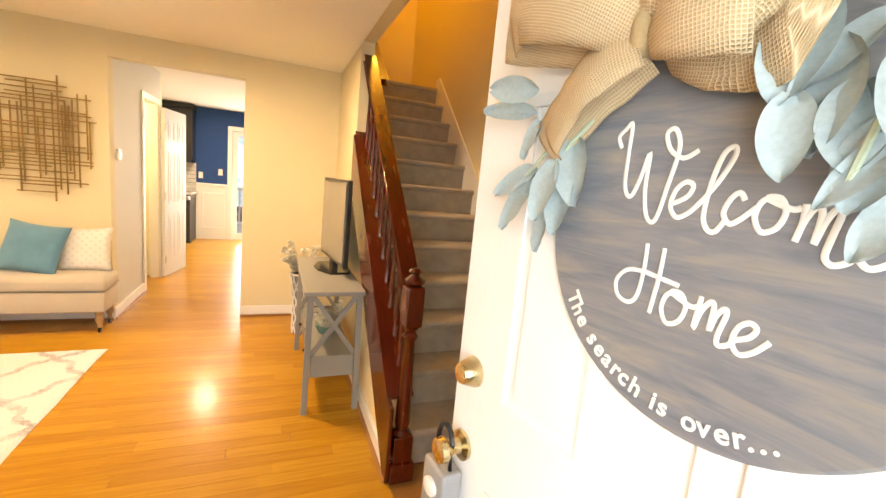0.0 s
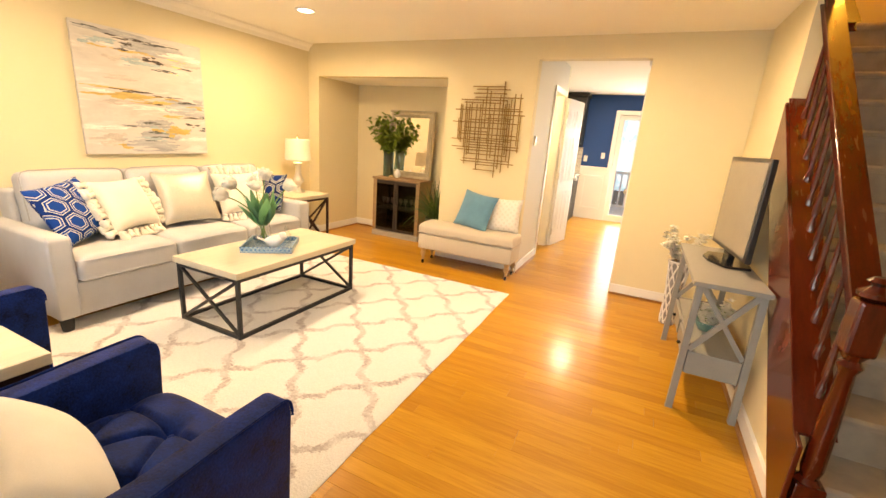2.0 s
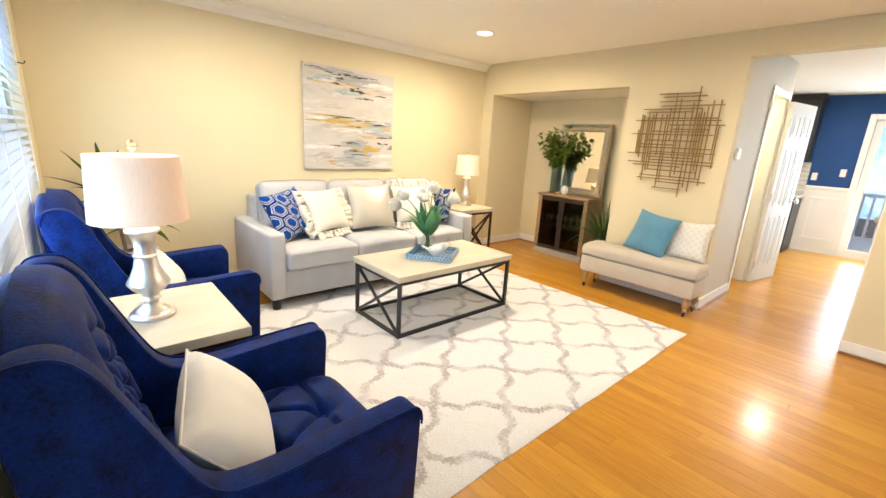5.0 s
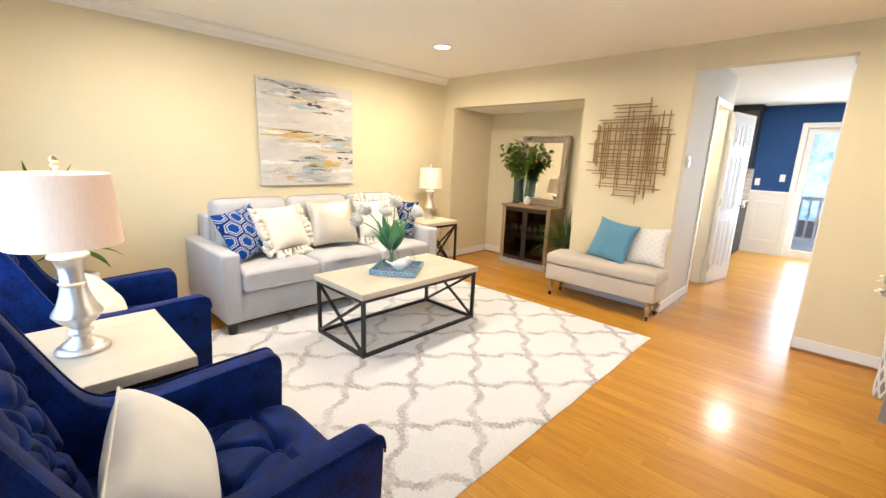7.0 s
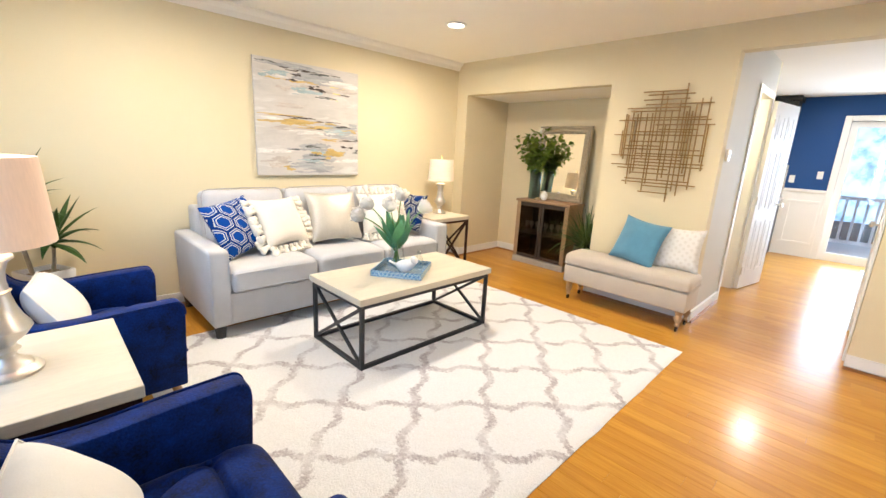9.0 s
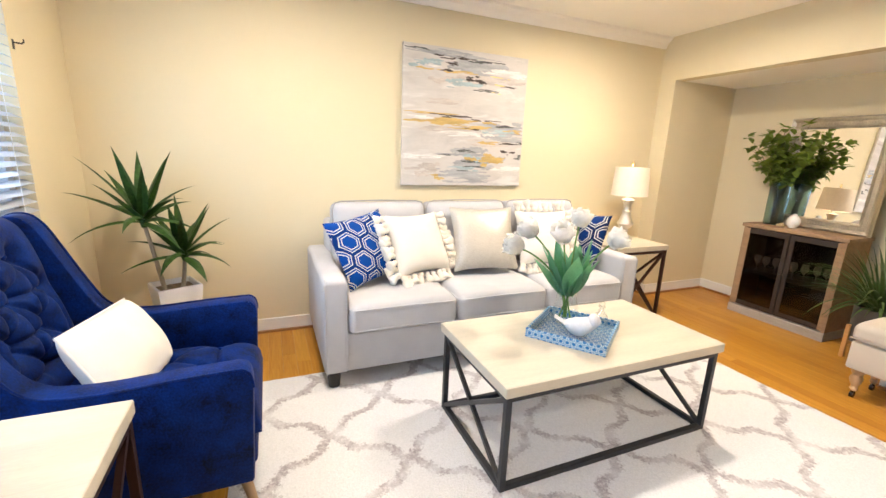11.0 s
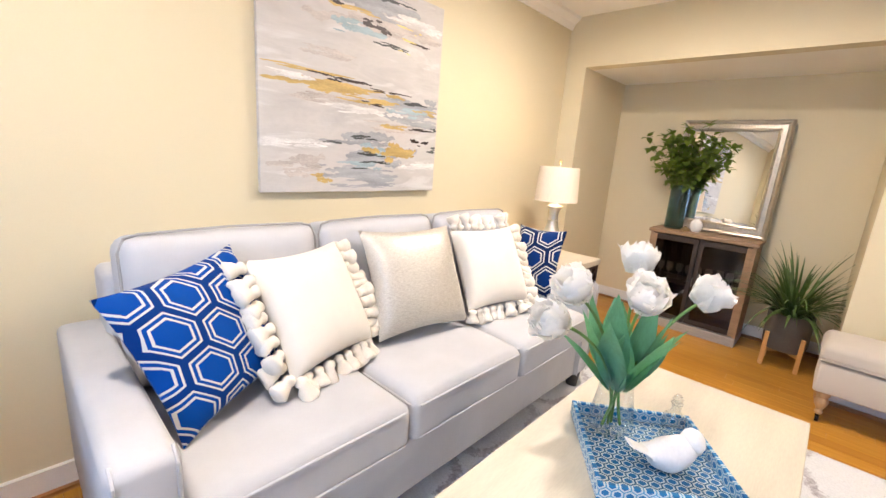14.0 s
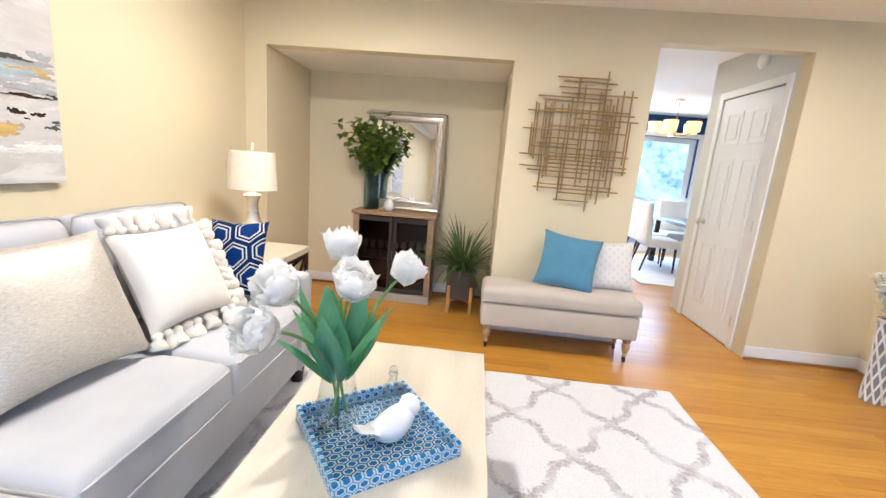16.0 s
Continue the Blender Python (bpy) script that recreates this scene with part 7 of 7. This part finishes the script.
for pts in ([(-0.16, 0.16, 0.03), (-0.22, 0.11, 0.03), (-0.27, 0.05, 0.03)], [(-0.20, 0.16, 0.03), (-0.27, 0.10, 0.028), (-0.31, 0.06, 0.03)], [(0.10, 0.27, 0.06), (0.125, 0.19, 0.065), (0.13, 0.12, 0.06), (0.115, 0.06, 0.05)], [(0.13, 0.27, 0.06), (0.15, 0.17, 0.06), (0.16, 0.10, 0.05)]):
    part("stem", tube(pts, 0.0032, 6), STEMPALE, sg, "pale green stem", True)

# ---- small wall and ceiling fittings ----
for cx, cy in ((-2.82, 3.38), (-2.75, 1.25), (-0.06, 3.25)):
    cl = thing("recessed_light", "round white recessed ceiling light, switched on", "light", pose(cx, cy, ZC), "ceiling lights")
    part("trim_ring", lathe([(0.098, -0.001), (0.096, -0.008), (0.072, -0.010), (0.070, -0.001)], 32, None, (0, 0, 0), False), WHITE, cl, "white trim ring", True)
    part("lens", lathe([(0.0005, -0.003), (0.069, -0.003)], 28, None, (0, 0, 0), False), CANLENS, cl, "bright lens")
th = thing("thermostat", "small white thermostat on the hall wall", "thermostat", pose(OX0 + 0.001, 4.80, 1.47))
part("case", box(0, 0.022, -0.035, 0.035, -0.05, 0.05, 0.005), PLASTIC, th)
part("display", box(0.0225, 0.024, -0.02, 0.02, 0.0, 0.03), SCREEN, th)


def plate(m, label, kind="outlet"):
    ob = thing("wall_" + kind, label, kind, m)
    part("cover", box(-0.036, 0.036, -0.058, 0.058, 0, 0.006, 0.003), PLASTIC, ob)
    if kind == "outlet":
        for s_ in (-1, 1):
            part("socket", box(-0.017, 0.017, s_ * 0.024 - 0.014, s_ * 0.024 + 0.014, 0.0062, 0.008, 0.001), WHITE, ob)
    else:
        part("toggle", box(-0.006, 0.006, -0.012, 0.012, 0.0062, 0.014, 0.002), WHITE, ob)
    return ob


plate(basis((XW + 0.001, 0.42, 0.36), (0, 1, 0), (0, 0, 1)), "white outlet plate low on the wall")
plate(basis((-0.60, KY - 0.001, 1.30), (1, 0, 0), (0, 0, 1)), "white switch plate on the navy wall", "switch")
plate(basis((-0.93, KY - 0.001, 1.22), (1, 0, 0), (0, 0, 1)), "white switch plate beside the cabinets", "switch")
sp = thing("bath_globe", "glowing bathroom wall globe lamp", "lamp", pose(NX1 + T + 0.001, 5.98, 1.95))
part("globe", ball((0.09, 0, 0), 0.06, None, 3), BULB, sp, "lit glass globe", True)
part("arm", tube([(0.0, 0, 0), (0.04, 0, 0)], 0.012), NICKEL, sp)

# ---- kitchen and dining, through the opening ----
BC = thing("base_cabinet", "black kitchen base cabinet with pale counter", "cabinet", pose(-1.72, KY - 0.31, 0))
part("body", box(-0.90, 0.70, -0.28, 0.30, 0.09, 0.87), BLACKWOOD, BC)
part("toe_kick", box(-0.90, 0.70, -0.22, 0.30, 0.0, 0.09), BLACKWOOD, BC)
part("end_panel", box(0.70, 0.715, -0.30, 0.30, 0.0, 0.87), STEEL, BC, "grey end panel")
for k in range(4):
    dr = part("door", box(-0.88 + k * 0.40, -0.50 + k * 0.40, -0.30, -0.281, 0.11, 0.85, 0.004), BLACKWOOD, BC)
    part("handle", tube([(-0.55 + k * 0.40, -0.32, 0.60), (-0.55 + k * 0.40, -0.32, 0.75)], 0.006), NICKEL, dr)
solo("kitchen_counter", box(-2.65, -0.98, KY - 0.64, KY - 0.006, 0.872, 0.912, 0.005), COUNTER, "pale speckled stone kitchen counter", "counter")
bs = thing("backsplash", "grey tiled kitchen backsplash", "tiles", pose(0, 0, 0), kind="structure")
for r_ in range(7):
    for c_ in range(11):
        part("tile", box(-2.65 + c_ * 0.15 + 0.002, -2.50 + c_ * 0.15 - 0.002, KY - 0.012, KY - 0.005, 0.915 + r_ * 0.075, 0.985 + r_ * 0.075, 0.002, 1), COUNTER, bs)
UC = thing("upper_cabinet", "tall black kitchen wall cabinet", "cabinet", pose(-1.72, KY - 0.17, 0))
part("body", box(-0.90, 0.70, -0.16, 0.165, 1.46, 2.38, 0.004), BLACKWOOD, UC)
part("cornice", box(-0.92, 0.73, -0.19, 0.165, 2.38, 2.455, 0.008), BLACKWOOD, UC)
for k in range(4):
    part("door", box(-0.88 + k * 0.40, -0.50 + k * 0.40, -0.18, -0.161, 1.48, 2.36, 0.004), BLACKWOOD, UC)
solo("dining_rug", box(0.12, 3.0, 6.75, 8.9, 0.001, 0.012, 0.003), mat("pale_dining_rug", (0.66, 0.66, 0.66), 0.95, var=0.12, scale=8, fine=260, bump=0.6, depth=0.004), "pale grey dining rug", "rug")
DARKTABLE = mat("espresso_table_wood", (0.03, 0.018, 0.014), 0.28, var=0.3, scale=5, fine=90, bump=0.05, stretch=(4, 1, 1))
dt = thing("dining_table", "dark espresso wood dining table", "table", pose(1.45, 7.75, 0.012))
part("tabletop", box(-0.62, 0.62, -0.55, 0.75, 0.70, 0.745, 0.006), DARKTABLE, dt)
for sx in (-1, 1):
    for sy in (-0.48, 0.68):
        part("leg", box(sx * 0.54 - 0.04, sx * 0.54 + 0.04, sy - 0.04, sy + 0.04, 0, 0.70, 0.004), DARKTABLE, dt)


def dining_chair(m):
    ob = thing("dining_chair", "white upholstered dining chair with dark legs", "chair", m, "dining chairs")
    part("seat", box(-0.23, 0.23, -0.24, 0.22, 0.36, 0.48, 0.025, 3), IVORY, ob, "", True)
    bm = box(-0.23, 0.23, 0.17, 0.25, 0.40, 1.0, 0.025, 3)
    for v in bm.verts:
        v.co.y += 0.12 * max(0, v.co.z - 0.45)
    part("backrest", bm, IVORY, ob, "", True)
    for sx in (-1, 1):
        part("leg", tube([(sx * 0.19, -0.19, 0.37), (sx * 0.20, -0.20, 0.0)], 0.02, 8, None, False, 0.013), BLACKWOOD, ob, "", True)
        part("leg", tube([(sx * 0.19, 0.18, 0.37), (sx * 0.20, 0.27, 0.0)], 0.02, 8, None, False, 0.013), BLACKWOOD, ob, "", True)
    return ob


d1 = dining_chair(pose(0.66, 7.72, 0.012, 0, 0, 90))
copy_thing(d1, pose(0.72, 8.35, 0.012, 0, 0, 90))
copy_thing(d1, pose(1.35, 8.72, 0.012, 0, 0, 0))
cd_ = thing("chandelier", "dining chandelier with warm glowing drum shades", "chandelier", pose(0.62, 7.75, 0))
part("canopy", lathe([(0.06, ZC - 0.025), (0.06, ZC)], 20), BRASS, cd_)
part("rod", tube([(0, 0, 1.98), (0, 0, ZC - 0.02)], 0.008), BRASS, cd_)
part("hub", lathe([(0.012, 1.96), (0.03, 1.98), (0.03, 2.02), (0.012, 2.04)], 16), BRASS, cd_)
for i in range(5):
    a = 2 * math.pi * i / 5 + 0.3
    e = (0.26 * math.cos(a), 0.26 * math.sin(a))
    arm = part("arm", tube([(0, 0, 2.0), (e[0] * 0.6, e[1] * 0.6, 1.97), (e[0], e[1], 2.02)], 0.007), BRASS, cd_, "", True)
    part("shade", lathe([(0.085, 2.02), (0.095, 2.15)], 20, None, (e[0], e[1], 0), False), GLOBE, arm, "lit amber glass shade", True)
solo("table_plant", ball((0, 0, 0.06), 0.05, lathe([(0.03, 0), (0.035, 0.04), (0.03, 0.05)], 14), 2), SAGE, "small glass ornament on the dining table", "ornament", pose(1.28, 7.9, 0.758))

# ---- floor strips, last ----
floor = solo("floor", box(KX0, KX1, YS - T, KY + T, -0.06, -0.012), OAKEDGE, "glossy honey oak strip floor", "floor", kind="structure")
rng = random.Random(5)
PW = 0.083
meshes = {}
rest_v, rest_f, count = [], [], 0
row = 0
y = YS - T
while y < KY:
    x = XW - rng.random() * 0.9
    xe = XE if y < 5.8 else KX1
    if 4.7 < y < 6.3:
        x0lim = NX0 if y < NY else OX0 - 1.0
    else:
        x0lim = XW if y < 5 else KX0
    while x < xe:
        ln = rng.choice((0.55, 0.7, 0.85, 1.0, 1.15, 1.3))
        a, c = max(x, x0lim), min(x + ln, xe)
        if c - a > 0.03:
            near = y < 4.7 and a > -1.9 and count < 290 and y > 0.6
            if near:
                key = round(c - a, 2)
                if key not in meshes:
                    bm = box(-key / 2 + 0.0003, key / 2 - 0.0003, -PW / 2 + 0.0003, PW / 2 - 0.0003, -0.012, 0.0, 0.0008, 1)
                    me = bpy.data.meshes.new("floor_strip")
                    bm.to_mesh(me)
                    bm.free()
                    me.materials.append(OAK)
                    meshes[key] = me
                o = new("floor_strip", meshes[key])
                o.parent, o.location = floor, ((a + c) / 2, y + PW / 2, -rng.random() * 0.0004)
                count += 1
            else:
                k = len(rest_v)
                g, q = 0.0003, -rng.random() * 0.0004
                for zz, e in ((-0.012, 0), (q - 0.001, 0), (q, 0.0008)):
                    rest_v += [(a + g + e, y + g + e, zz), (c - g - e, y + g + e, zz), (c - g - e, y + PW - g - e, zz), (a + g + e, y + PW - g - e, zz)]
                for lv in (0, 4):
                    rest_f += [(k + lv + i, k + lv + (i + 1) % 4, k + lv + 4 + (i + 1) % 4, k + lv + 4 + i) for i in range(4)]
                rest_f.append((k + 8, k + 9, k + 10, k + 11))
        x += ln
    y += PW
me = bpy.data.meshes.new("floor_strips")
me.from_pydata(rest_v, [], rest_f)
me.materials.append(OAK)
o = new("floor_strips", me)
o.parent = floor
tagged(o, "honey oak floor strips further off", kind="stuff")
